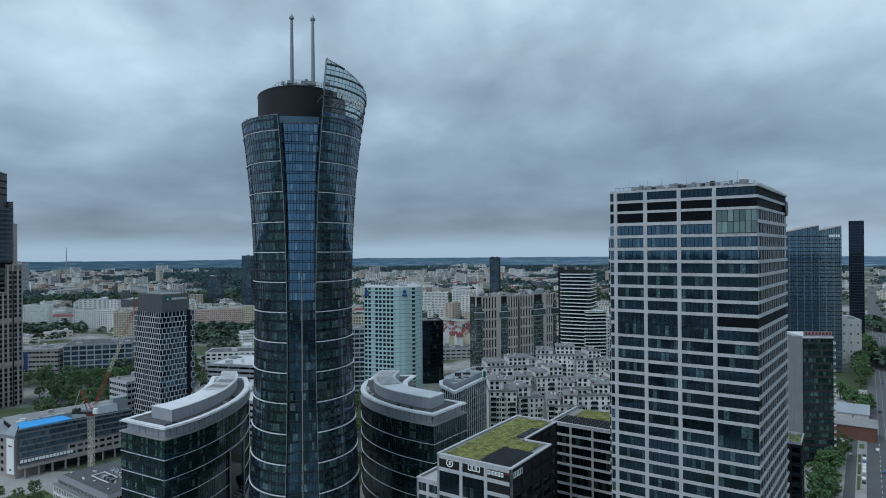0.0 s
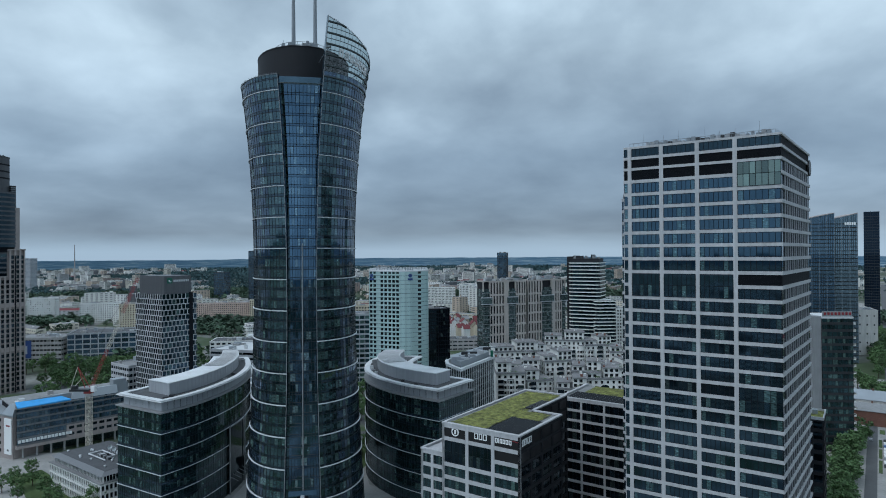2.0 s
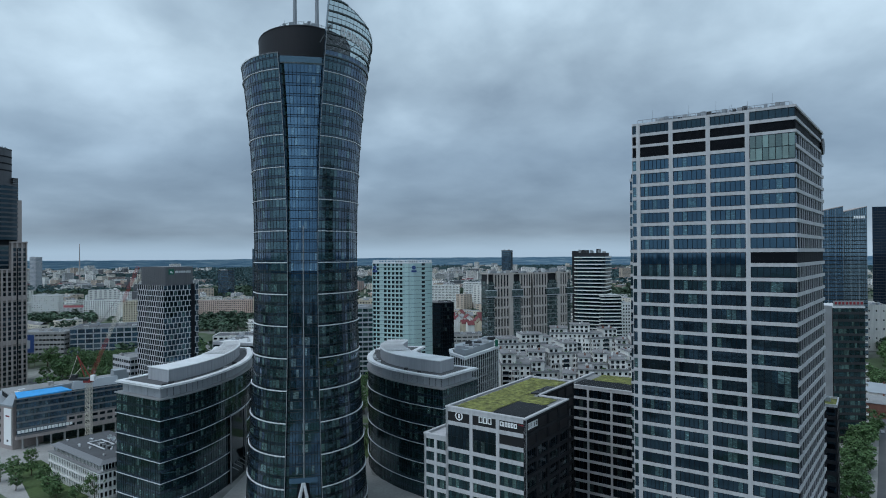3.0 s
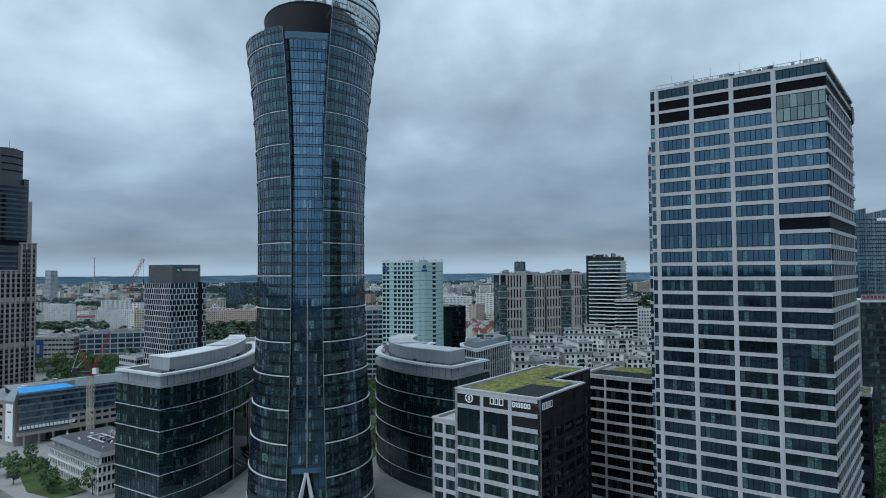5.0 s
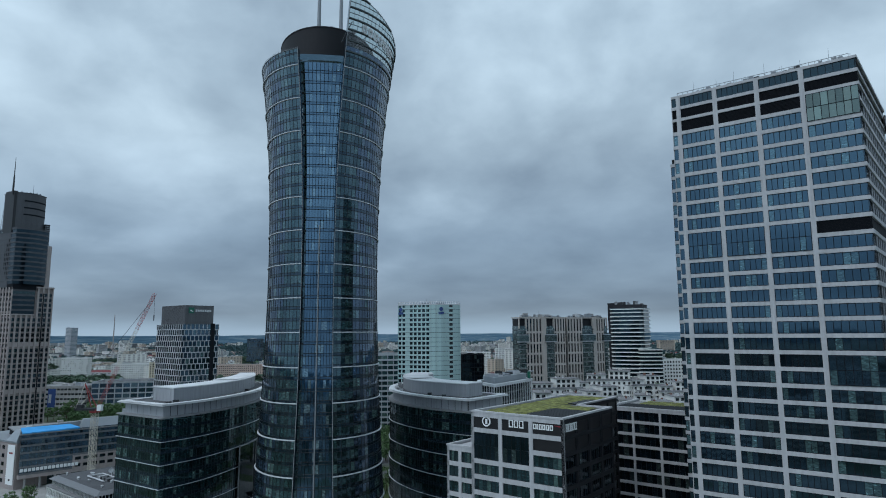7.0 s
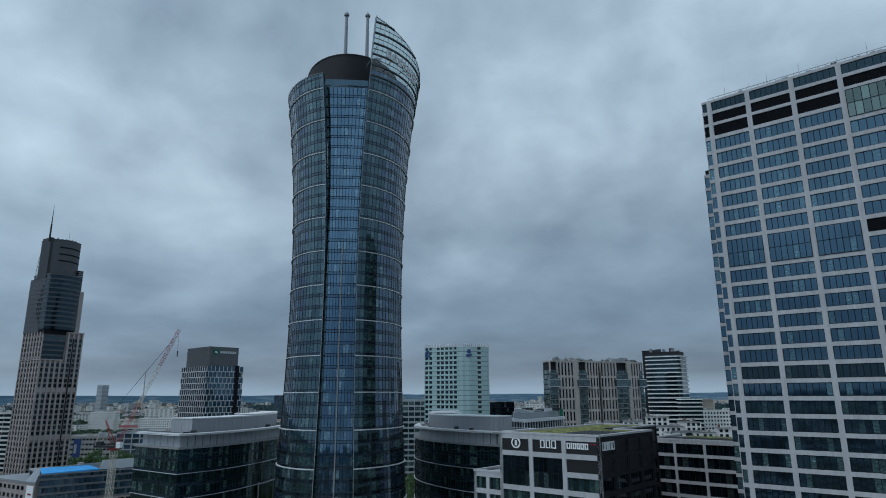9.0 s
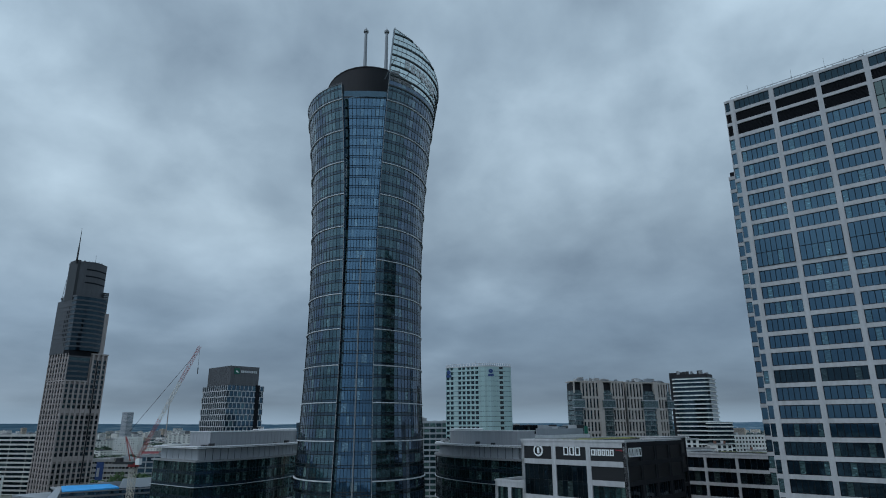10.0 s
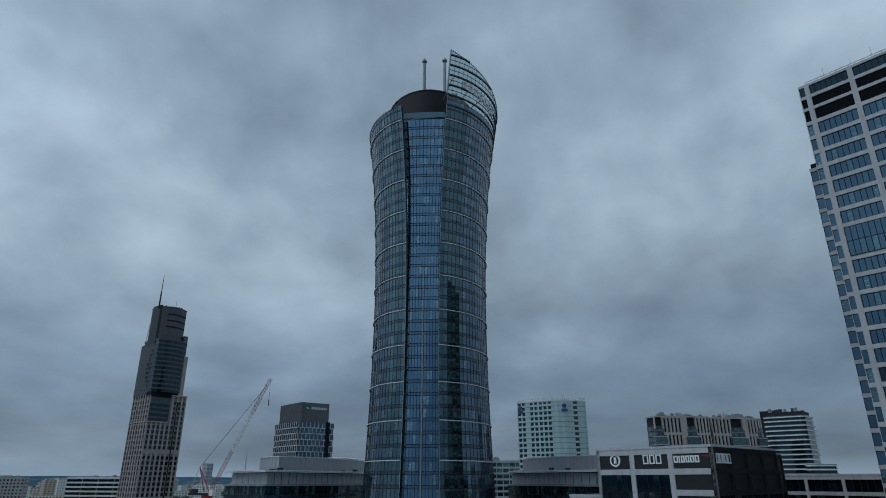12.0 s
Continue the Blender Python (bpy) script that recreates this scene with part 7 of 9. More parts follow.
def build_white_office():
    """Low white house with close windows, a set-back attic and a dark flat roof."""
    root = thing("white_office", "low white office house with a dark hipped roof and roof plant", "office building", -186.0, 294.3, 0, -35.5)
    w, d = 49.0, 28.0
    wall = Geo()
    wall.box(0.3, 0.3, 0, w - 0.3, d - 0.3, 12.2)
    part("body", wall, "plaster", root)
    for face, length in (("front", w), ("right", d)):
        m = face_matrix(face, w, d)
        n = int(length / 1.65)
        cw = length / n
        for r in range(3):
            z = 1.0 + r * 3.7
            band = Geo()
            band.box(0, -0.25, z + 2.9, length, 0.4, z + 3.7, 0, m)
            part("floor_band", band, "plaster_white", root, "white floor band")
            for c in range(n + 1):
                p = Geo()
                p.box(max(0, c * cw - 0.3), -0.15, z, min(length, c * cw + 0.3), 0.4, z + 2.9, 0, m)
                part("pier", p, "plaster_white", root)
            for c in range(n):
                part("window", window_mesh(cw - 0.6, 2.1, 1, "glass_plain"), (), root, "", m @ pose(c * cw + 0.3, 0.2, z + 0.7))
    attic = Geo()
    attic.box(1.6, 1.6, 12.1, w - 1.6, d - 1.6, 15.0)
    part("attic", attic, "glass_dark", root)
    for face, length in (("front", w), ("right", d)):
        m = face_matrix(face, w, d)
        for c in range(int(length / 1.3)):
            p = Geo()
            p.box(1.6 + c * 1.3, 1.3, 12.2, 1.8 + c * 1.3, 1.6, 14.8, 0, m)
            part("attic_post", p, "plaster_white", root)
    roof = Geo()
    roof.hexa([(0.3, 0.3, 14.9), (w - 0.3, 0.3, 14.9), (w - 0.3, d - 0.3, 14.9), (0.3, d - 0.3, 14.9), (2.8, 2.8, 16.2), (w - 2.8, 2.8, 16.2), (w - 2.8, d - 2.8, 16.2), (2.8, d - 2.8, 16.2)])
    part("roof_skirt", roof, "panel_slate", root, "grey sloping metal roof edge")
    deck = Geo()
    deck.box(2.9, 2.9, 15.6, w - 2.9, d - 2.9, 16.28)
    part("roof", deck, "roof_dark", root, "dark flat roof")
    ledge = Geo()
    ledge.box(-0.5, -0.5, 12.0, w + 0.5, d + 0.5, 12.35)
    part("terrace_ledge", ledge, "roof_grey", root)
    rng = random.Random(23)
    for _ in range(16):
        g = Geo()
        x, y = rng.uniform(4, w - 4), rng.uniform(4, d - 4)
        g.tube((x, y, 16.2), (x, y, 16.9), 0.45, 0.45, 8)
        g.tube((x, y, 16.9), (x, y, 17.1), 0.6, 0.3, 8)
        part("roof_vent", g, "roof_pale", root)
    for k in range(7):
        g = Geo()
        x = 22 + k * 1.7
        g.box(x, 11.0, 16.2, x + 1.1, 12.6 + (k % 3) * 0.8, 17.3)
        part("roof_unit", g, rng.choice(("roof_pale", "sill_grey", "dark_metal")), root)
    g = Geo()
    for a, b in (((18, 9, 16.9), (34, 9, 16.9)), ((18, 9, 16.9), (18, 15, 16.9)), ((18, 15, 16.9), (30, 15, 16.9))):
        g.tube(a, b, 0.3, None, 6)
    part("roof_duct", g, "roof_pale", root, "pale roof ducts")
    for x in (20.5, 24.5):
        g = Geo()
        g.tube((x, 17.5, 16.2), (x, 17.5, 17.6), 0.12)
        ring = [(x + 0.2, 17.2 + 1.1 * math.cos(a), 18.2 + 1.1 * math.sin(a)) for a in np.linspace(0, 6.28, 13)[:-1]]
        n = len(g.v)
        g.v += [tuple(p) for p in ring] + [(x - 0.4, 17.5, 18.2)]
        for i in range(12):
            g.f.append((n + i, n + (i + 1) % 12, n + 12))
            g.s.append(0)
        part("dish", g, "sign_white", root, "white roof dish")


def build_glass_mall():
    """Long glass house on pillars, with a brown stone base and a blue sheet on its roof terrace."""
    w, top = 58.0, 27.0
    root = thing("glass_house", "long blue-green glass office house on pillars with brown stone base", "office building", -229.0, 333.0, 0, 47.0)
    b = Geo()
    b.box(0.4, 0.4, 6.0, w - 0.4, 36.0, top - 0.5)
    part("body", b, "louvre", root)
    for r in range(6):
        z = 7.0 + r * 3.4
        s = Geo()
        s.box(0, 0, z, w, 0.4, z + 0.9)
        part("floor_band", s, "panel_slate", root)
        for c in range(15):
            stone = r < 2 and c > 5
            if stone:
                g = Geo()
                x = c * w / 15
                g.box(x, -0.25, z - 0.2, x + 1.1, 0.3, z + 3.3)
                g.box(x + 1.1, -0.25, z - 0.2, x + w / 15, 0.3, z + 0.9)
                g.box(x + 1.1, -0.25, z + 2.5, x + w / 15, 0.3, z + 3.3)
                part("stone_panel", g, "granite_rose", root, "brown stone panel round a window")
                part("window", window_mesh(w / 15 - 1.1, 1.6, 1, "glass_dark"), (), root, "", pose(x + 1.1, 0.1, z + 0.9))
            else:
                part("window", window_mesh(w / 15, 2.5, 3, "glass_blue", variant=(r * 3 + c) % 5), (), root, "", pose(c * w / 15, 0.2, z + 0.9))
    base = Geo()
    base.box(-0.3, -0.4, 5.4, w + 0.3, 36.0, 7.0)
    part("base_beam", base, "granite_rose", root, "brown stone beam over the pillars")
    for c in range(9):
        p = Geo()
        p.tube((3 + c * 6.5, 1.2, 0), (3 + c * 6.5, 1.2, 5.5), 0.55, None, 10)
        part("pillar", p, "concrete", root, "round pale pillar")
    back = Geo()
    back.box(0.5, 7.0, 0, w - 0.5, 35.0, 5.6)
    part("ground_floor", back, "glass_dark", root)
    roof = Geo()
    roof.box(-0.3, -0.3, top - 0.6, w + 0.3, 36.3, top)
    part("roof", roof, "roof_grey", root)
    scr = Geo()
    scr.hexa([(26.0, 0.2, top), (w - 8, 0.2, top), (w - 8, 4.0, top), (26.0, 4.0, top), (27.5, 2.2, top + 4.6), (w - 8, 2.2, top + 4.6), (w - 8, 4.0, top + 4.6), (27.5, 4.0, top + 4.6)])
    scr.hexa([(3.0, 5.0, top), (27.0, 5.0, top), (27.0, 6.0, top), (3.0, 6.0, top), (3.0, 5.2, top + 2.6), (27.0, 5.2, top + 3.4), (27.0, 6.0, top + 3.4), (3.0, 6.0, top + 2.6)])
    part("roof_screen", scr, "roof_metal", root, "pale grey sloping roof screen")
    sheet = Geo()
    sheet.quad((0.2, -0.2, top + 0.3), (25.5, -0.2, top + 0.9), (22.0, 4.9, top + 2.4), (0.2, 4.9, top + 2.6))
    sheet.quad((0.2, -0.24, top + 0.3), (0.2, -0.24, top - 0.4), (25.5, -0.24, top + 0.2), (25.5, -0.24, top + 0.9))
    part("roof_sheet", sheet, "blue_sheet", root, "bright blue sheeting over a roof terrace")
    for x, y, a, h in ((w - 9.5, 3.5, 7.0, 7.5), (w - 4.0, 6.0, 3.5, 5.0)):
        g = Geo()
        g.box(x, y, top, x + a, y + 6, top + h)
        part("roof_unit", g, "roof_metal", root, "pale roof plant box")
    rng = random.Random(41)
    for _ in range(12):
        g = Geo()
        x, y, a = rng.uniform(2, w - 12), rng.uniform(9, 32), rng.uniform(1.2, 4)
        g.box(x, y, top, x + a, y + a * 0.8, top + rng.uniform(0.8, 2.2))
        part("roof_unit", g, rng.choice(("roof_pale", "sill_grey", "concrete")), root)
    aw = Geo()
    for k in range(15):
        aw.box(0.4 + k * 1.72, -0.7, 8.7, 1.7 + k * 1.72, -0.1, 10.2)
    part("sign_row", aw, "sign_white", root, "row of white window signs")
    # brown stone corner house with a tall white banner
    h2 = thing("stone_corner_house", "brown stone corner house with a tall white banner", "office building", -245.5, 340.0, 0, -25.0)
    g = Geo()
    g.box(-30, 0, 0, 15.5, 30, 22.5)
    part("body", g, "granite_rose", h2)
    g = Geo()
    g.box(-30, -0.3, 22.5, 15.8, 30, 23.3)
    g.hexa([(6.0, -0.3, 23.3), (15.8, -0.3, 23.3), (15.8, 30, 23.3), (6.0, 30, 23.3), (9.5, 2, 28.5), (14.8, 2, 28.5), (14.8, 30, 28.5), (9.5, 30, 28.5)])
    part("roof", g, "roof_metal", h2, "pale metal roof with a raised corner")
    g = Geo()
    g.box(8.6, -0.5, 2.5, 15.0, -0.2, 21.5)
    part("banner", g, "sign_white", h2, "tall white banner")
    g = Geo()
    g.box(10.3, -0.56, 17.2, 13.6, -0.5, 18.0)
    part("banner_bar", g, "sign_red", h2)
    g = Geo()
    g.box(11.2, -0.56, 4.2, 12.6, -0.5, 5.2)
    part("banner_bar", g, "sign_dark", h2)
    for r in range(5):
        for c in range(8):
            part("window", window_mesh(2.2, 1.8, 2, "glass_dark"), (), h2, "", pose(-28 + c * 4.4, -0.1, 3.0 + r * 4.0))


def lattice(g, a, b, w, n, slot=0, r=0.12):
    """A square lattice mast from a to b."""
    a, b = Vector(a), Vector(b)
    q = (b - a).to_track_quat("Z", "Y")
    cs = [q @ Vector((sx * w / 2, sy * w / 2, 0)) for sx, sy in ((-1, -1), (1, -1), (1, 1), (-1, 1))]
    for c in cs:
        g.tube(a + c, b + c, r, None, 5, slot)
    for i in range(n):
        p, s = a + (b - a) * (i / n), a + (b - a) * ((i + 1) / n)
        for k in range(4):
            c0, c1 = cs[k], cs[(k + 1) % 4]
            g.tube(p + c0, s + c1, r * 0.6, None, 4, slot)
            g.tube(p + c0, p + c1, r * 0.6, None, 4, slot)
            g.tube(s + c0, p + c1, r * 0.6, None, 4, slot)


def build_crane():
    root = thing("tower_crane", "red and white luffing tower crane", "crane", -177.0, 310.0)
    g = Geo()
    lattice(g, (0, 0, 0), (0, 0, 40.5), 2.2, 18, 0, 0.12)
    part("mast", g, "crane_white", root, "pale lattice mast")
    g = Geo()
    g.box(-1.7, -1.7, 40.5, 1.7, 1.7, 42.0)
    part("turntable", g, "crane_red", root)
    tip = Vector((13.0, 22.0, 96.0 - 0))
    piv = Vector((0.6, 1.0, 43.0))
    g = Geo()
    way = tip - piv
    for k in range(6):
        sec = Geo()
        lattice(sec, piv + way * (k / 6), piv + way * ((k + 1) / 6), 1.25, 5, 0, 0.046)
        part("jib_section", sec, "crane_red" if k in (0, 1, 4, 5) else "crane_white", root, "lattice jib section")
    back = Vector((-6.5, -3.0, 42.6))
    g = Geo()
    g.box(-8.5, -2.2, 41.6, 1.0, 0.6, 42.6)
    part("counter_deck", g, "dark_metal", root, "dark machinery deck")
    g = Geo()
    g.box(-8.2, -2.0, 42.6, -5.4, 0.4, 44.2)
    part("counterweight", g, "dark_metal", root)
    apex = Vector((-4.8, -1.2, 53.5))
    g = Geo()
    g.tube((0.5, 0.2, 43), apex, 0.2)
    g.tube((-1.5, -0.6, 43), apex, 0.2)
    part("a_frame", g, "crane_red", root, "red A-frame")
    g = Geo()
    g.tube((-8.0, -2.0, 42.6), apex, 0.12)
    g.tube((-7.6, -1.0, 42.6), (-2.8, -0.8, 48.0), 0.16)
    part("back_stay", g, "crane_white", root)
    g = Geo()
    g.tube(apex, piv + way * 0.93, 0.10, None, 4)
    g.tube(tip, tip + Vector((0.2, 0, -10.5)), 0.07, None, 4)
    g.tube(tip + Vector((0.2, 0, -10.5)), tip + Vector((0.2, 0, -13.5)), 0.3, 0.2, 6)
    part("cable", g, "dark_metal", root)
    g = Geo()
    g.box(1.7, -1.6, 41.4, 3.6, 0.4, 44.0)
    part("cab", g, "sign_white", root, "white cab")


build_finned_house()
build_white_office()
build_glass_mall()
build_crane()


# ---------------------------------------------------------------- the terraced white apartment houses
def terrace_house(x, y, w, d, h, seed, turn=AXIS + 34):
    rng = random.Random(seed)
    root = thing("terraced_house", "white plastered apartment house with bay windows, loggias and roof terraces", "apartment house", x, y, 0, turn, "terraced white houses")
    floors = int(h / 3.1)
    h = floors * 3.1
    wall = Geo()
    wall.box(0.3, 0.3, 0, w - 0.3, d - 0.3, h)
    for face, length, single in (("front", w, True), ("left", d, False), ("right", d, False)):
        n = max(2, round(length / 3.4))
        m = face_matrix(face, w, d)
        rest = None if single else Geo()
        grid_facade(root, wall, m, length, 0, h, n, floors, 0.42, 0.55, "glass_plain", single=single, panes=1,
                    skip=(lambda c, r: r < floors - 6), rest=rest)
        if rest is not None:
            tagged(part("side_glazing", rest, "glass_plain", root), kind="stuff")
    part("wall", wall, "plaster_white", root)
    # angled bays and dark loggias by turns up the front
    slots = max(2, int(w / 5.5))
    for k in range(slots):
        bx = w * (k + 0.5) / slots + rng.uniform(-0.4, 0.4)
        bh = h - 3.1 * rng.choice((0, 1, 1, 2))
        if (k + seed) % 2:
            bay = Geo()
            bay.prism([(bx - 2.0, 0.3), (bx - 1.1, -1.5), (bx + 1.1, -1.5), (bx + 2.0, 0.3)], 0, bh)
            part("bay", bay, "plaster_white", root, "white angled bay")
            cap = Geo()
            cap.prism([(bx - 2.2, 0.3), (bx - 1.25, -1.75), (bx + 1.25, -1.75), (bx + 2.2, 0.3)], bh, bh + 0.25)
            part("bay_roof", cap, "roof_slate", root)
            turn_r = math.degrees(math.atan2(1.8, 0.9))
            for f in range(max(0, floors - 6), int(bh / 3.1)):
                z = f * 3.1 + 0.9
                part("window", window_mesh(1.7, 1.7, 2, "glass_plain"), (), root, "", pose(bx - 0.85, -1.56, z))
                part("window", window_mesh(1.2, 1.7, 1, "glass_plain"), (), root, "", pose(bx + 1.35, -1.15, z, 0, 0, turn_r))
                part("window", window_mesh(1.2, 1.7, 1, "glass_plain"), (), root, "", pose(bx - 1.88, -0.08, z, 0, 0, -turn_r))
        else:
            for f in range(max(0, floors - 6), int(bh / 3.1)):
                z = f * 3.1
                # a flat dark panel on the wall stands in for the loggia's shade
                hole = Geo()
                hole.box(bx - 1.7, -0.06, z + 0.2, bx + 1.7, 0.1, z + 2.75)
                part("loggia", hole, "glass_dark", root, "flat dark panel standing in for a shaded loggia")
                b = Geo()
                b.box(bx - 2.0, -1.25, z, bx + 2.0, 0.1, z + 0.2)
                b.box(bx - 2.0, -1.25, z + 0.2, bx + 2.0, -1.17, z + 1.05, 1)
                b.box(bx - 2.0, -1.17, z + 0.2, bx - 1.92, 0.0, z + 1.05, 1)
                b.box(bx + 1.92, -1.17, z + 0.2, bx + 2.0, 0.0, z + 1.05, 1)
                part("balcony", b, ("plaster_white", "sill_grey"), root)
    eave = Geo()
    eave.box(-0.5, -0.5, h, w + 0.5, d + 0.5, h + 0.3)
    part("eave", eave, "roof_slate", root, "dark flat roof with wide eaves")
    # set-back attic storeys with terraces in front
    lay = [(0.0, 0.55, 3.4, 5.8)] if w < 18 else [(0.0, 0.45, 3.4, 3.1), (0.5, 1.0, 5.0, 5.6)]
    for f0, f1, back, hh in lay:
        px, pw = w * f0 + 0.4, w * (f1 - f0) - 0.8
        g = Geo()
        g.box(px, back, h + 0.3, px + pw, d - 0.6, h + 0.3 + hh)
        part("attic", g, "plaster_white", root, "white set-back attic storey")
        for row in range(max(1, int(hh / 2.8))):
            for c in range(max(1, int(pw / 3.2))):
                part("window", window_mesh(1.8, 1.7, 2, "glass_plain"), (), root, "", pose(px + 0.7 + c * 3.2, back - 0.06, h + 0.75 + row * 2.8))
        g = Geo()
        g.box(px - 0.5, back - 0.7, h + 0.3 + hh, px + pw + 0.5, d - 0.2, h + 0.55 + hh)
        part("attic_roof", g, "roof_slate", root)
        for _ in range(3):
            g = Geo()
            cx, cy = rng.uniform(px, px + pw - 1.2), rng.uniform(back + 1, d - 3)
            g.box(cx, cy, h + 0.5 + hh, cx + rng.uniform(0.6, 1.6), cy + 0.9, h + hh + rng.uniform(1.2, 2.2))
            part("chimney", g, rng.choice(("plaster_white", "concrete", "brick_red", "roof_pale")), root)
    rail = Geo()
    rail.box(-0.3, -0.3, h + 0.3, w + 0.3, -0.22, h + 1.15)
    part("terrace_rail", rail, "sill_grey", root)
    for _ in range(2):
        g = Geo()
        px = rng.uniform(0.5, w - 1.5)
        for _ in range(14):
            p = Vector((px + rng.gauss(0, 0.6), 1.0 + rng.gauss(0, 0.4), h + 0.8 + rng.gauss(0, 0.35)))
            q = rng.uniform(0.25, 0.5)
            g.quad(p + Vector((-q, -q, 0)), p + Vector((q, -q, 0.2)), p + Vector((q, q, 0.3)), p + Vector((-q, q, 0.1)))
        part("terrace_plant", g, "hedge", root, "green terrace plants")


for k, (x0, x1, y, h) in enumerate(((30, 62, 428, 42), (69, 98, 462, 45.5), (27, 44, 370, 40), (61, 82, 408, 40), (75, 93, 392, 36), (98, 119, 456, 42), (113, 132, 446, 38), (83, 104, 384, 31),
                                    (46, 62, 378, 33), (24, 33, 402, 37), (104, 124, 412, 34), (34, 56, 398, 36), (121, 140, 425, 32), (60, 76, 440, 38), (62, 80, 372, 29))):
    terrace_house(x0, y, x1 - x0, 20.0, h, 100 + k, turn=(8, -8, 0, 12, -12)[k % 5])


# ---------------------------------------------------------------- trees
def tree_meshes(seed, high=9.0, wide=3.6):
    rng = random.Random(seed)
    t = Geo()
    t.tube((0, 0, 0), (0.1, 0.05, high * 0.45), 0.28, 0.18, 7)
    for k in range(6):
        a = k * 1.05 + rng.uniform(-0.3, 0.3)
        z = high * rng.uniform(0.3, 0.48)
        t.tube((0.08, 0.04, z), (math.cos(a) * wide * 0.6, math.sin(a) * wide * 0.6, z + high * 0.3), 0.11, 0.03, 5)
    c = Geo()
    for _ in range(46):
        a, u = rng.uniform(0, 6.28), rng.uniform(-0.8, 1)
        rr = wide * (0.55 + 0.45 * rng.random()) * math.sqrt(max(0.05, 1 - u * u * 0.85))
        o = Vector((rr * math.cos(a), rr * math.sin(a), high * 0.64 + u * high * 0.34))
        size = rng.uniform(0.5, 1.15)
        for _ in range(16):
            p = o + Vector((rng.gauss(0, 0.55), rng.gauss(0, 0.55), rng.gauss(0, 0.45))) * size
            e = Euler((rng.uniform(-0.9, 0.9), rng.uniform(-0.9, 0.9), rng.uniform(0, 6.28))).to_matrix()
            s = rng.uniform(0.22, 0.46)
            c.quad(p + e @ Vector((-s, -s * 0.7, 0)), p + e @ Vector((s, -s * 0.6, 0.08)), p + e @ Vector((s * 0.9, s * 0.7, 0)), p + e @ Vector((-s * 0.8, s * 0.8, 0.06)))
    return t.mesh("trunk", "bark"), c.mesh("crown", "leaf")


TREES = []
for k in range(4):
    tm, cm = tree_meshes(60 + k, 9.0 + k, 3.5 + 0.4 * k)
    ob = thing("tree", "leafy green deciduous street tree", "tree", -285.0 + k * 6.5, 470.0 - 4.0 * k, 0, 40 * k, "street trees")
    part("trunk", tm, (), ob)
    part("crown", cm, (), ob)
    TREES.append(ob)

TREE_RNG = random.Random(77)


def plant(x, y, s=1.0):
    o = TREE_RNG.choice(TREES)
    k = s * TREE_RNG.uniform(0.85, 1.2)
    t = copy_thing(o, pose(x, y, 0, 0, 0, TREE_RNG.uniform(0, 360)))
    t.scale = (k, k, k * TREE_RNG.uniform(0.9, 1.1))


def row_of_trees(a, b, n, spread=1.5, s=1.0):
    for i in range(n):
        f = i / max(1, n - 1)
        plant(a[0] + (b[0] - a[0]) * f + TREE_RNG.uniform(-spread, spread), a[1] + (b[1] - a[1]) * f + TREE_RNG.uniform(-spread, spread), s)


row_of_trees((-222, 306), (-200, 292), 3, 3.0, 0.8)       # in front of the white office house
row_of_trees((-206, 290), (-190, 280), 2, 2.5, 0.85)
row_of_trees((-206, 310), (-172, 272), 4, 2.0, 0.95)
row_of_trees((-166, 268), (-150, 268), 3, 1.5, 0.8)
row_of_trees((-48, 336), (-45, 350), 4, 2.0, 0.9)
row_of_trees((-164, 330), (-150, 350), 5, 3.0, 1.2)        # beside the curved house
row_of_trees((208, 334), (160, 262), 17, 2.5, 1.0)        # along the street by the dark office
row_of_trees((202, 330), (154, 262), 15, 2.5, 0.95)
row_of_trees((-60, 400), (-52, 440), 8, 4.0, 1.2)          # behind the tower
row_of_trees((-68, 430), (-62, 520), 9, 5.0, 1.2)
row_of_trees((-320, 520), (-270, 560), 12, 10.0, 1.3)      # park behind the glass house
row_of_trees((-300, 490), (-255, 520), 8, 10.0, 1.3)
row_of_trees((-290, 455), (-250, 480), 10, 8.0, 1.2)
row_of_trees((300, 450), (330, 500), 10, 8.0, 1.3)
row_of_trees((310, 520), (352, 575), 12, 9.0, 1.3)
row_of_trees((365, 540), (420, 620), 10, 4.0, 1.3)


row_of_trees((-345, 540), (-285, 600), 16, 14.0, 1.3)
row_of_trees((-330, 580), (-255, 600), 14, 12.0, 1.25)
row_of_trees((-262, 500), (-225, 560), 12, 8.0, 1.2)
row_of_trees((-150, 372), (-138, 410), 7, 4.0, 1.1)
row_of_trees((-40, 370), (-48, 398), 6, 3.0, 1.0)
row_of_trees((250, 400), (262, 440), 6, 5.0, 0.9)
row_of_trees((-395, 572), (-300, 588), 16, 8.0, 1.2)
row_of_trees((-335, 528), (-250, 470), 8, 7.0, 1.2)
row_of_trees((-262, 440), (-240, 418), 6, 5.0, 1.1)
row_of_trees((230, 360), (212, 338), 8, 2.5, 1.0)
row_of_trees((440, 640), (520, 760), 10, 6.0, 1.4)


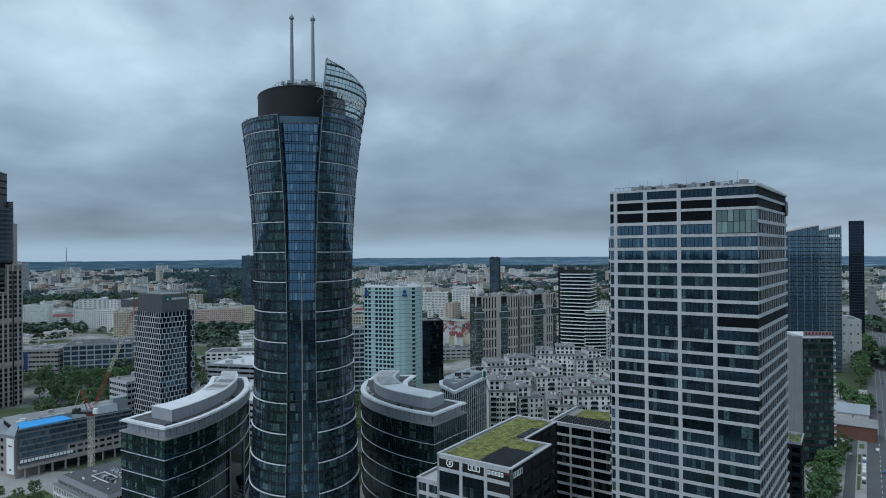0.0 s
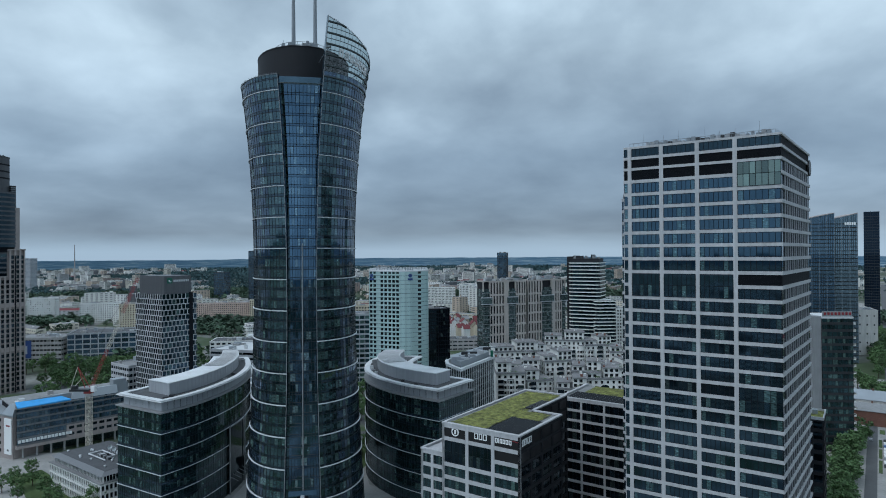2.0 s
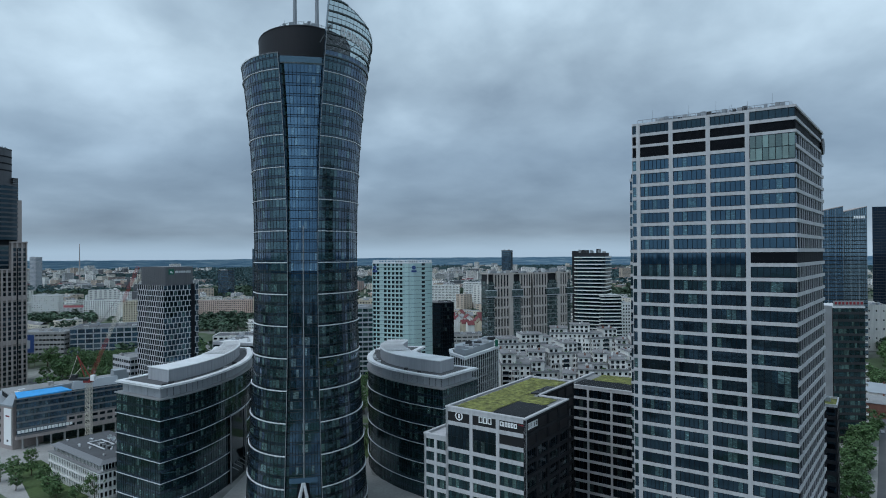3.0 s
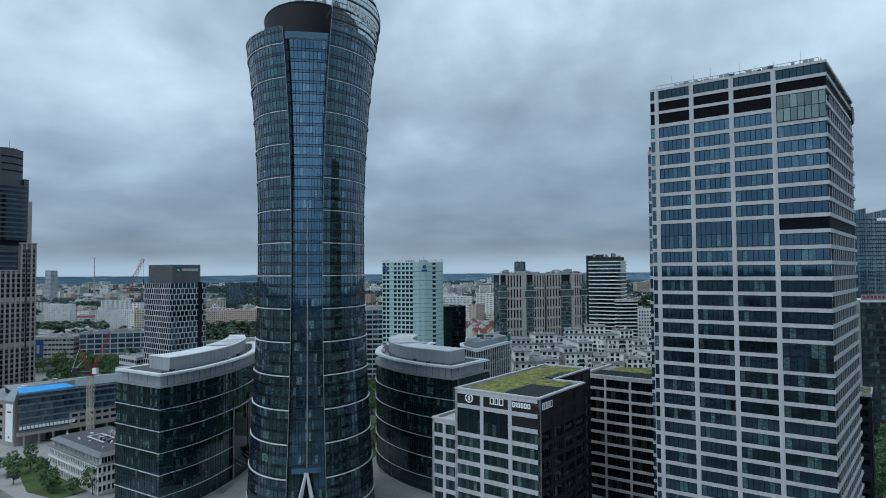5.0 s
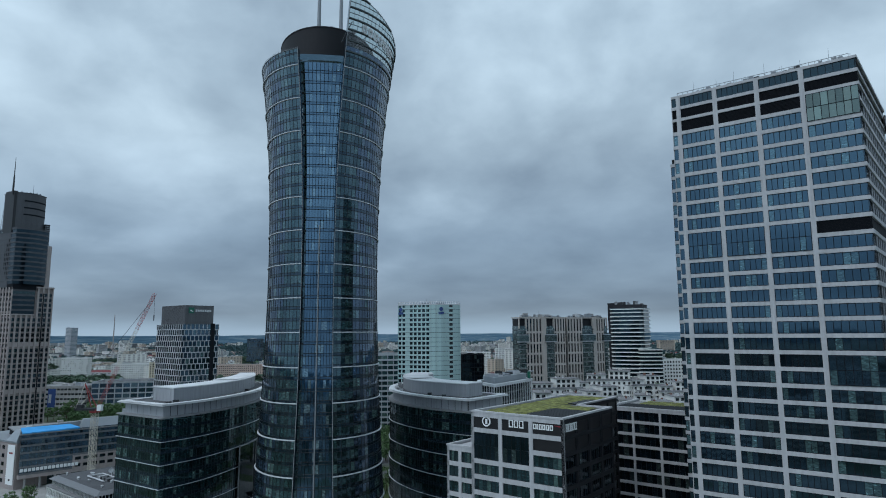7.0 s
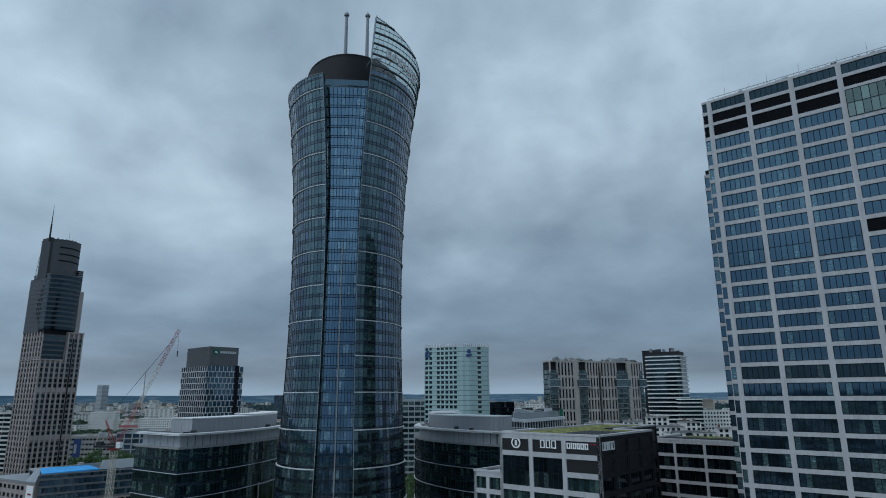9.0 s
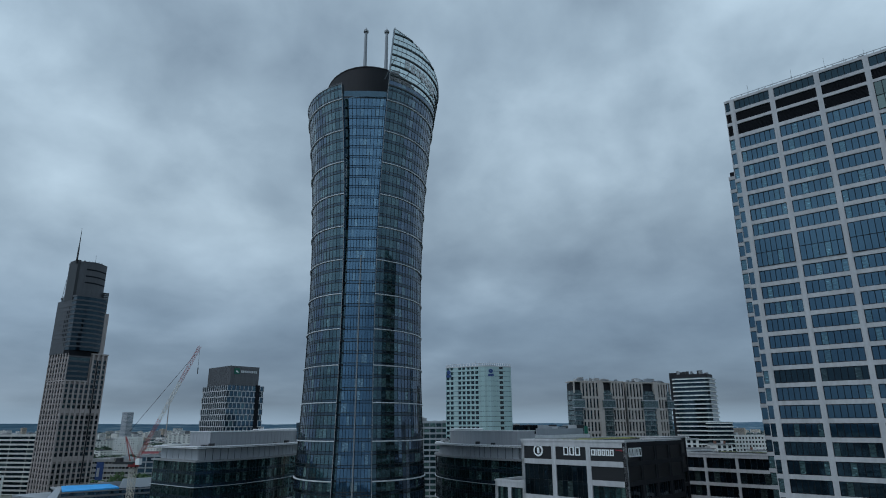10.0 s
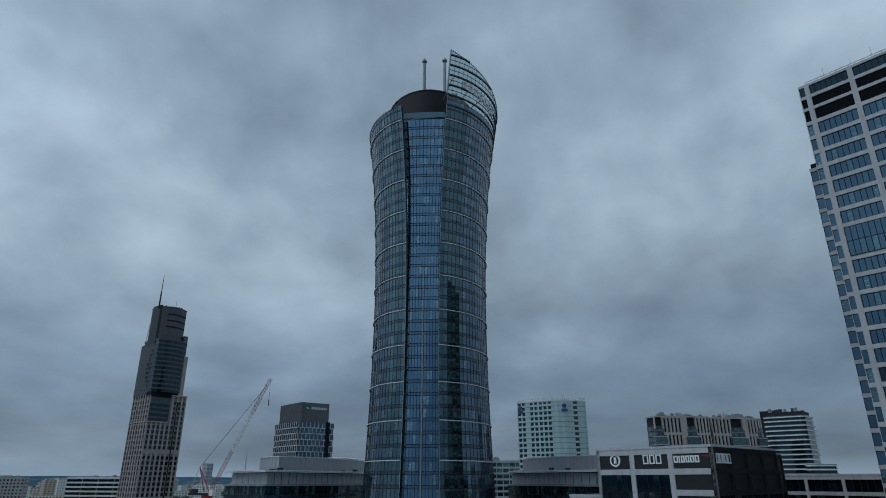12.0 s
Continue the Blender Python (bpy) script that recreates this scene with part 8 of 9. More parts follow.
# ---------------------------------------------------------------- streets
strip("road", "asphalt", -1.0, 24.0, 150.0, 2400.0, 0.06, "wide grey asphalt street with lane marks")
strip("pavement", "paving", -75.0, -1.2, 200.0, 640.0, 0.16, "pale paved pavement beside the street", "pavement")
strip("road", "asphalt", -10.8, -6.0, 240.0, 470.0, 0.22, "narrow grey service lane")
strip("road", "asphalt", -440.0, 200.0, 60.0, 74.0, 0.05, "asphalt street between the houses")
strip("road", "asphalt", -290.0, -278.0, -100.0, 900.0, 0.055, "asphalt street beside the glass house")
strip("pavement", "paving", -276.0, -255.0, 60.0, 230.0, 0.12, "brown paved square before the glass house", "pavement")
def patch(name, mat, pts, z, label, category):
    """A flat raised piece of ground with its own edge."""
    g = Geo()
    g.prism(pts, -0.2, z)
    return lone(name, g, mat, label, category, "structure")


patch("pavement", "paving", [(-150, 235), (-60, 190), (-5, 225), (-10, 268), (-38, 298), (-50, 350), (-96, 360), (-97, 270)], 0.12, "pale paved plaza round the glass tower", "pavement")
patch("lawn", "grass", [(-52, 322), (-44, 318), (-40, 352), (-50, 356)], 0.3, "small lawn between the glass houses", "lawn")
patch("road", "asphalt", [(-86, 372), (-30, 366), (-26, 382), (-88, 388)], 0.09, "asphalt street behind the glass tower", "road")
patch("road", "asphalt", [(-276, 300), (-196, 248), (-188, 260), (-268, 312)], 0.09, "asphalt street beside the white office", "road")
patch("pavement", "paving", [(-262, 330), (-232, 302), (-176, 262), (-150, 262), (-140, 300), (-190, 345), (-235, 345)], 0.10, "pale paved yard before the white office", "pavement")
patch("lawn", "grass", [(-216, 306), (-196, 290), (-178, 270), (-160, 262), (-152, 274), (-178, 296), (-206, 318)], 0.24, "lawn with trees before the white office", "lawn")
patch("car_park", "asphalt", [(-346, 505), (-262, 462), (-248, 486), (-335, 534)], 0.09, "asphalt car park behind the glass house", "car park")
for k, (x, y) in enumerate(((-47.0, 300.0), (-45.5, 306.0), (-47.5, 312.0), (-49.0, 318.0))):
    g = Geo()
    hr = random.Random(300 + k)
    for _ in range(70):
        p = Vector((x + hr.uniform(-1.3, 1.3), y + hr.uniform(-2.4, 2.4), hr.uniform(0.3, 1.5)))
        q = hr.uniform(0.2, 0.45)
        g.quad(p + Vector((-q, -q, 0)), p + Vector((q, -q, 0.2)), p + Vector((q, q, 0.15)), p + Vector((-q, q, -0.1)))
    lone("hedge", g, "hedge", "clipped green hedge on the plaza", "hedge", "", "plaza hedges")
for t0, t1 in ((374.0, 396.0), (400.0, 418.0), (422.0, 438.0)):
    strip("lawn", "grass", -5.4, -3.9, t0, t1, 0.28, "narrow strip of clipped grass", "lawn")
strip("lawn", "grass", -10.0, -6.0, 476.0, 486.0, 0.3, "small planted island beside the street", "lawn")
strip("lawn", "grass", -5.0, -2.5, 452.0, 462.0, 0.3, "small planted island beside the street", "lawn")
strip("pavement", "roof_pale", -12.5, -2.5, 490.0, 530.0, 0.2, "pale concrete forecourt before the brick hall", "pavement")
lanes = Geo()
for s in (5.0, 8.6, 12.2, 15.8, 19.4):
    for k in range(120):
        t0 = 240 + k * 9.0
        p = [(*plan(s, t0), 0.075), (*plan(s + 0.22, t0), 0.075), (*plan(s + 0.22, t0 + 3.5), 0.075), (*plan(s, t0 + 3.5), 0.075)]
        lanes.quad(*p)
lone("lane_marks", lanes, "paint_white", "white dashed lane marks on the street", "road marks", "stuff")


def car_meshes():
    b = Geo()
    prof = [(-2.1, 0.35), (2.1, 0.35), (2.15, 0.75), (1.3, 0.92), (0.75, 1.42), (-1.2, 1.46), (-1.9, 0.95), (-2.15, 0.85)]
    n = len(prof)
    for i in range(n):
        j = (i + 1) % n
        b.quad((prof[i][0], -0.88, prof[i][1]), (prof[j][0], -0.88, prof[j][1]), (prof[j][0], 0.88, prof[j][1]), (prof[i][0], 0.88, prof[i][1]))
    for y in (-0.88, 0.88):
        k = len(b.v)
        b.v += [(x, y, z) for x, z in prof]
        b.f.append(tuple(range(k, k + n)))
        b.s.append(0)
    w = Geo()
    w.hexa([(-1.55, -0.9, 0.95), (1.1, -0.9, 0.95), (1.1, 0.9, 0.95), (-1.55, 0.9, 0.95), (-1.15, -0.9, 1.38), (0.72, -0.9, 1.36), (0.72, 0.9, 1.36), (-1.15, 0.9, 1.38)])
    t = Geo()
    t.tube((0, -0.1, 0), (0, 0.1, 0), 0.34, None, 12)
    return b, w.mesh("glasshouse", "glass_dark"), t.mesh("wheel", "rubber")


CAR_BODY, CAR_GLASS, CAR_WHEEL = car_meshes()
for nm, col in (("paint_car_white", (0.7, 0.7, 0.7)), ("paint_car_grey", (0.2, 0.21, 0.22)), ("paint_car_black", (0.02, 0.02, 0.022)), ("paint_car_blue", (0.04, 0.1, 0.25)), ("paint_car_red", (0.3, 0.03, 0.03))):
    MAT[nm] = material(nm, col, 0.3, 0.1, ior=1.6)
CARS = {}
CAR_RNG = random.Random(6)
for colour, label in (("white", "white car parked beside the street"), ("grey", "grey car on the asphalt street"), ("black", "black car on the asphalt street"), ("blue", "blue car parked beside the street"), ("red", "dark red car parked beside the street")):
    CARS[colour] = CAR_BODY.mesh("body", "paint_car_" + colour), label


def park(x, y, turn, colour):
    me, label = CARS[colour]
    c = thing("car", label, "car", x, y, 0.08, turn, "cars")
    part("body", me, (), c)
    part("glasshouse", CAR_GLASS, (), c, "dark car windows")
    for wx in (-1.35, 1.35):
        for wy in (-0.82, 0.82):
            part("wheel", CAR_WHEEL, (), c, "", pose(wx, wy, 0.34))


for k in range(9):
    park(*plan(-2.4, 386 + k * 6.2), AXIS + 90, CAR_RNG.choice(("white", "blue", "white", "grey", "black", "white")))
for s, t in ((7, 410), (14, 425), (10.5, 470), (17.5, 520), (7, 560), (14, 610), (-9.2, 434), (10, 680), (17, 740), (-23.3, 380), (4, 452), (1.5, 520), (12, 790), (6, 860), (15, 930), (9, 1010)):
    park(*plan(s, t), AXIS + 90, CAR_RNG.choice(tuple(CARS)))
for k in range(14):
    park(-300 + k * 6.5 + CAR_RNG.uniform(-2, 2), 500 - k * 1.0 + CAR_RNG.uniform(-14, 0), CAR_RNG.uniform(-50, -20), CAR_RNG.choice(tuple(CARS)))

# low houses beside the wide street
def gable_house(name, label, x, y, turn, w, d, h, ridge, wall_mat, roof_mat, cols=6):
    root = thing(name, label, "house", x, y, 0, turn)
    g = Geo()
    g.box(0.2, 0.2, 0, w - 0.2, d - 0.2, h)
    wallg = g
    panes_g = Geo()
    for f in ("front", "right", "left"):
        length = w if f == "front" else d
        grid_facade(root, wallg, face_matrix(f, w, d), length, 0, h, max(2, int(cols * length / w)), max(1, int(h / 3.2)), 0.4, 0.5, "glass_plain", single=False, panes=1, rest=panes_g)
    wallg.tri((0.1, 0.1, h), (0.1, d - 0.1, h), (0.1, d / 2, h + ridge))
    wallg.tri((w - 0.1, 0.1, h), (w - 0.1, d / 2, h + ridge), (w - 0.1, d - 0.1, h))
    part("wall", wallg, wall_mat, root)
    tagged(part("glazing", panes_g, "glass_plain", root), kind="stuff")
    r = Geo()
    e, t = 0.5, 0.25
    r.hexa([(-e, -e, h - 0.2), (w + e, -e, h - 0.2), (w + e, d / 2, h + ridge), (-e, d / 2, h + ridge), (-e, -e, h - 0.2 + t), (w + e, -e, h - 0.2 + t), (w + e, d / 2, h + ridge + t), (-e, d / 2, h + ridge + t)])
    r.hexa([(-e, d / 2, h + ridge), (w + e, d / 2, h + ridge), (w + e, d + e, h - 0.2), (-e, d + e, h - 0.2), (-e, d / 2, h + ridge + t), (w + e, d / 2, h + ridge + t), (w + e, d + e, h - 0.2 + t), (-e, d + e, h - 0.2 + t)])
    part("roof", r, roof_mat, root)
    for k in range(2):
        c = Geo()
        c.box(w * (0.3 + 0.4 * k), d / 2 - 0.5, h + ridge * 0.6, w * (0.3 + 0.4 * k) + 0.9, d / 2 + 0.4, h + ridge + 1.4)
        part("chimney", c, "brick_red", root)


gable_house("brick_hall", "long red-brown brick hall with a grey roof", *plan(-40, 470), AXIS, 44, 20, 9, 3.0, "brick_red", "roof_grey", 12)
gable_house("grey_hall", "pale hall with grey metal roof", *plan(-30, 505), AXIS, 30, 26, 9, 4.0, "plaster", "roof_metal", 6)
gable_house("small_house", "small white house with a dark roof", *plan(-62, 500), AXIS + 90, 16, 12, 7, 4.0, "plaster_white", "roof_dark", 4)
gable_house("small_house", "small white house with a grey roof", *plan(-58, 540), AXIS, 16, 12, 7, 3.5, "plaster_white", "roof_grey", 4)
grid_block("low_white_hall", "flat white hall with roof plant beside the street", "hall", *plan(-52, 452), AXIS, 22, 14, 5, 1, 5, "plaster_white", 0.5, 0.5, seed=51, roof="roof_pale", units=8)

OLD_RNG = random.Random(52)
for k in range(20):
    gable_house("old_house", "white town house with a steep red tile roof", -12 + (k % 5) * 11.5 + OLD_RNG.uniform(-2, 2), 786 + (k // 5) * 26 + OLD_RNG.uniform(-5, 5),
                OLD_RNG.choice((15, 105, 60, 200)), OLD_RNG.uniform(8, 12), 9, OLD_RNG.uniform(13, 20), OLD_RNG.uniform(3.5, 5.5), OLD_RNG.choice(("plaster_white", "plaster_white", "plaster_sand")),
                "roof_tile" if k % 6 else "roof_grey", 3)
# named blocks in the middle distance
MID = (
    ("office_block", "glass office block with pale frames", "office building", -377.0, 612.0, 18, 62.0, 40.0, 30.0, 6, 9, "panel_grey", 0.86, 0.74, "glass_blue", "roof_dark"),
    ("office_block", "grey office block with ribbon windows", "office building", -428.0, 604.0, 6, 48.0, 34.0, 27.0, 6, 14, "concrete", 0.85, 0.4, "glass_plain", "roof_grey"),
    ("white_block", "white banded office block", "office building", -506.0, 560.0, 0, 72.0, 40.0, 50.0, 13, 4, "plaster", 0.985, 0.6, "glass_dark", "roof_dark"),
    ("office_block", "grey gridded glass office block beside the hotel", "office building", -92.0, 488.0, 10, 34.0, 24.0, 60.0, 16, 8, "panel_grey", 0.9, 0.66, "glass_office", "roof_grey"),
    ("apartment_slab", "white apartment slab with rows of windows", "apartment house", -46.0, 1250.0, 2, 56.0, 14.0, 38.0, 12, 20, "plaster_white", 0.55, 0.5, "glass_plain", "roof_grey"),
    ("apartment_slab", "white apartment slab with grey bays", "apartment house", 18.0, 1190.0, 4, 60.0, 14.0, 46.0, 14, 22, "plaster_white", 0.5, 0.5, "glass_plain", "roof_grey"),
    ("long_hall", "long low hall with dark roof", "hall", -10.0, 690.0, 6, 60.0, 24.0, 12.0, 3, 10, "concrete", 0.8, 0.35, "glass_dark", "roof_dark"),
    ("apartment_slab", "cream apartment slab", "apartment house", -118.0, 660.0, 12, 36.0, 16.0, 52.0, 16, 12, "plaster_sand", 0.5, 0.5, "glass_plain", "roof_grey"),
    ("apartment_slab", "rose and cream apartment block", "apartment house", -440.0, 1015.0, 14, 110.0, 16.0, 26.0, 8, 34, "plaster_rose", 0.5, 0.5, "glass_plain", "roof_grey"),
    ("apartment_slab", "cream apartment block with balconies", "apartment house", -330.0, 1020.0, 14, 90.0, 16.0, 32.0, 10, 28, "plaster_sand", 0.5, 0.5, "glass_plain", "roof_grey"),
    ("apartment_slab", "white apartment slab", "apartment house", -660.0, 965.0, 10, 40.0, 14.0, 40.0, 12, 12, "plaster_white", 0.5, 0.5, "glass_plain", "roof_grey"),
    ("apartment_slab", "white apartment slab", "apartment house", -590.0, 985.0, 10, 60.0, 14.0, 30.0, 9, 18, "plaster_white", 0.5, 0.5, "glass_plain", "roof_grey"),
    ("apartment_slab", "cream and yellow apartment block", "apartment house", -475.0, 890.0, 30, 26.0, 18.0, 36.0, 11, 8, "plaster_sand", 0.5, 0.5, "glass_plain", "roof_grey"),
    ("apartment_slab", "white apartment slab", "apartment house", -600.0, 660.0, 20, 34.0, 16.0, 24.0, 7, 10, "plaster_white", 0.5, 0.5, "glass_plain", "roof_grey"),
    ("apartment_slab", "grey apartment slab", "apartment house", -640.0, 600.0, 30, 28.0, 16.0, 50.0, 15, 8, "concrete", 0.5, 0.5, "glass_plain", "roof_grey"),
    ("office_block", "pale office block with ribbon windows and a cluttered roof", "office building", -186.0, 486.0, -14, 56.0, 44.0, 34.0, 9, 6, "panel_grey", 0.97, 0.45, "glass_dark", "roof_pale"),
    ("white_block", "low white house with dark roof terraces", "house", -236.0, 612.0, 8, 54.0, 30.0, 22.0, 6, 10, "plaster_white", 0.6, 0.5, "glass_dark", "roof_dark"),
    ("white_block", "low white house with a flat grey roof", "house", -176.0, 640.0, 4, 46.0, 26.0, 18.0, 5, 9, "plaster_white", 0.6, 0.5, "glass_dark", "roof_pale"),
    ("white_block", "low white house with a flat grey roof", "house", -226.0, 690.0, 12, 60.0, 24.0, 17.0, 5, 12, "plaster", 0.55, 0.5, "glass_plain", "roof_pale"),
    ("apartment_slab", "pale apartment slab", "apartment house", 215.0, 720.0, 0, 46.0, 16.0, 46.0, 14, 14, "plaster", 0.5, 0.5, "glass_plain", "roof_grey"),
    ("apartment_slab", "pale apartment slab", "apartment house", 270.0, 560.0, -10, 30.0, 16.0, 55.0, 17, 10, "plaster_white", 0.5, 0.5, "glass_plain", "roof_grey"),
)
for k, (nm, lab, cat, x, y, turn, w, d, h, rows, cols, wm, fw, fh, gl, rf) in enumerate(MID):
    block = grid_block(nm, lab, cat, x, y, turn, w, d, h, rows, cols, wm, fw, fh, gl, seed=200 + k, roof=rf, units=7)
    if lab.startswith("grey office block"):
        g = Geo()
        g.box(13.0, -0.3, 8.0, 20.0, -0.05, 25.0)
        part("poster", g, "sign_blue", block, "tall blue poster on the grey wall")
        g = Geo()
        g.box(14.0, -0.36, 12.0, 16.5, -0.3, 20.0)
        part("poster_bar", g, "panel_grey", block)


# ---------------------------------------------------------------- the rest of the city, to the horizon
def far_material():
    m = material("far_wall", (0.5, 0.49, 0.46), 0.9, stain=0.1, stain_scale=0.02)
    nt = m.node_tree
    b = nt.nodes["Principled BSDF"]
    geo = nt.nodes.new("ShaderNodeNewGeometry")
    r = nt.nodes.new("ShaderNodeValToRGB")
    nt.links.new(geo.outputs["Random Per Island"], r.inputs[0])
    r.color_ramp.interpolation = "CONSTANT"
    e = r.color_ramp.elements
    e[0].position, e[0].color = 0.0, (0.64, 0.635, 0.60, 1)
    e[1].position, e[1].color = 0.9, (0.10, 0.105, 0.12, 1)
    for p, c in ((0.26, (0.58, 0.54, 0.46)), (0.46, (0.50, 0.41, 0.33)), (0.55, (0.42, 0.43, 0.44)), (0.64, (0.72, 0.72, 0.70)), (0.86, (0.33, 0.25, 0.22))):
        k = e.new(p)
        k.color = (*c, 1)
    nt.links.new(r.outputs[0], b.inputs["Base Color"])
    return m


MAT["far_wall"] = far_material()
CLEAR = [(-57, 262, 60), (75, 215, 80), (20, 220, 70), (-125, 295, 70), (-10, 305, 70), (-165, 290, 55), (-205, 360, 70), (-345, 485, 60), (-205, 440, 75), (-40, 470, 55), (60, 500, 75), (140, 650, 55), (215, 355, 55),
         (80, 415, 85), (365, 630, 75), (540, 815, 60), (-375, 630, 80), (-455, 615, 80), (-285, 510, 75), (-75, 505, 45), (10, 570, 60), (18, 1240, 75), (15, 830, 75), (20, 705, 50), (15, 770, 40), (-100, 668, 40), (-205, 712, 70), (-150, 722, 70), (-640, 975, 50), (-560, 990, 50), (-465, 900, 35), (-395, 1030, 70), (-290, 1035, 70),
         (-490, 770, 80), (-350, 745, 40), (0, 25, 60), (-60, 430, 50), (150, 225, 50), (190, 290, 40), (320, 500, 60), (240, 728, 45), (-545, 1510, 60), (125, 1340, 50), (-428, 1360, 45), (-1270, 1870, 70), (-480, 1556, 50)]


def is_clear(x, y, r=0.0):
    s, t = x * UX + y * UY, -x * UY + y * UX
    if -60 < s < 40 and t > 150:
        return False
    return all((x - a) ** 2 + (y - b) ** 2 > (c + r) ** 2 for a, b, c in CLEAR)


# parks and belts of trees in the middle distance: centre, half widths, number of crowns
ZONES = ((-950.0, 1600.0, 170.0, 190.0, 520), (-560.0, 1700.0, 170.0, 260.0, 620), (-620.0, 950.0, 70.0, 45.0, 130), (-335.0, 905.0, 70.0, 75.0, 210),
         (-430.0, 690.0, 26.0, 30.0, 40), (-300.0, 640.0, 40.0, 34.0, 80), (-255.0, 545.0, 30.0, 50.0, 90), (90.0, 1560.0, 330.0, 60.0, 300), (60.0, 2000.0, 420.0, 80.0, 260),
         (470.0, 640.0, 40.0, 70.0, 110), (640.0, 1000.0, 60.0, 110.0, 160), (-150.0, 1050.0, 60.0, 50.0, 90))


def in_zone(x, y, more=0.0):
    return any(((x - a) / (rx + more)) ** 2 + ((y - b) / (ry + more)) ** 2 < 1 for a, b, rx, ry, n in ZONES)


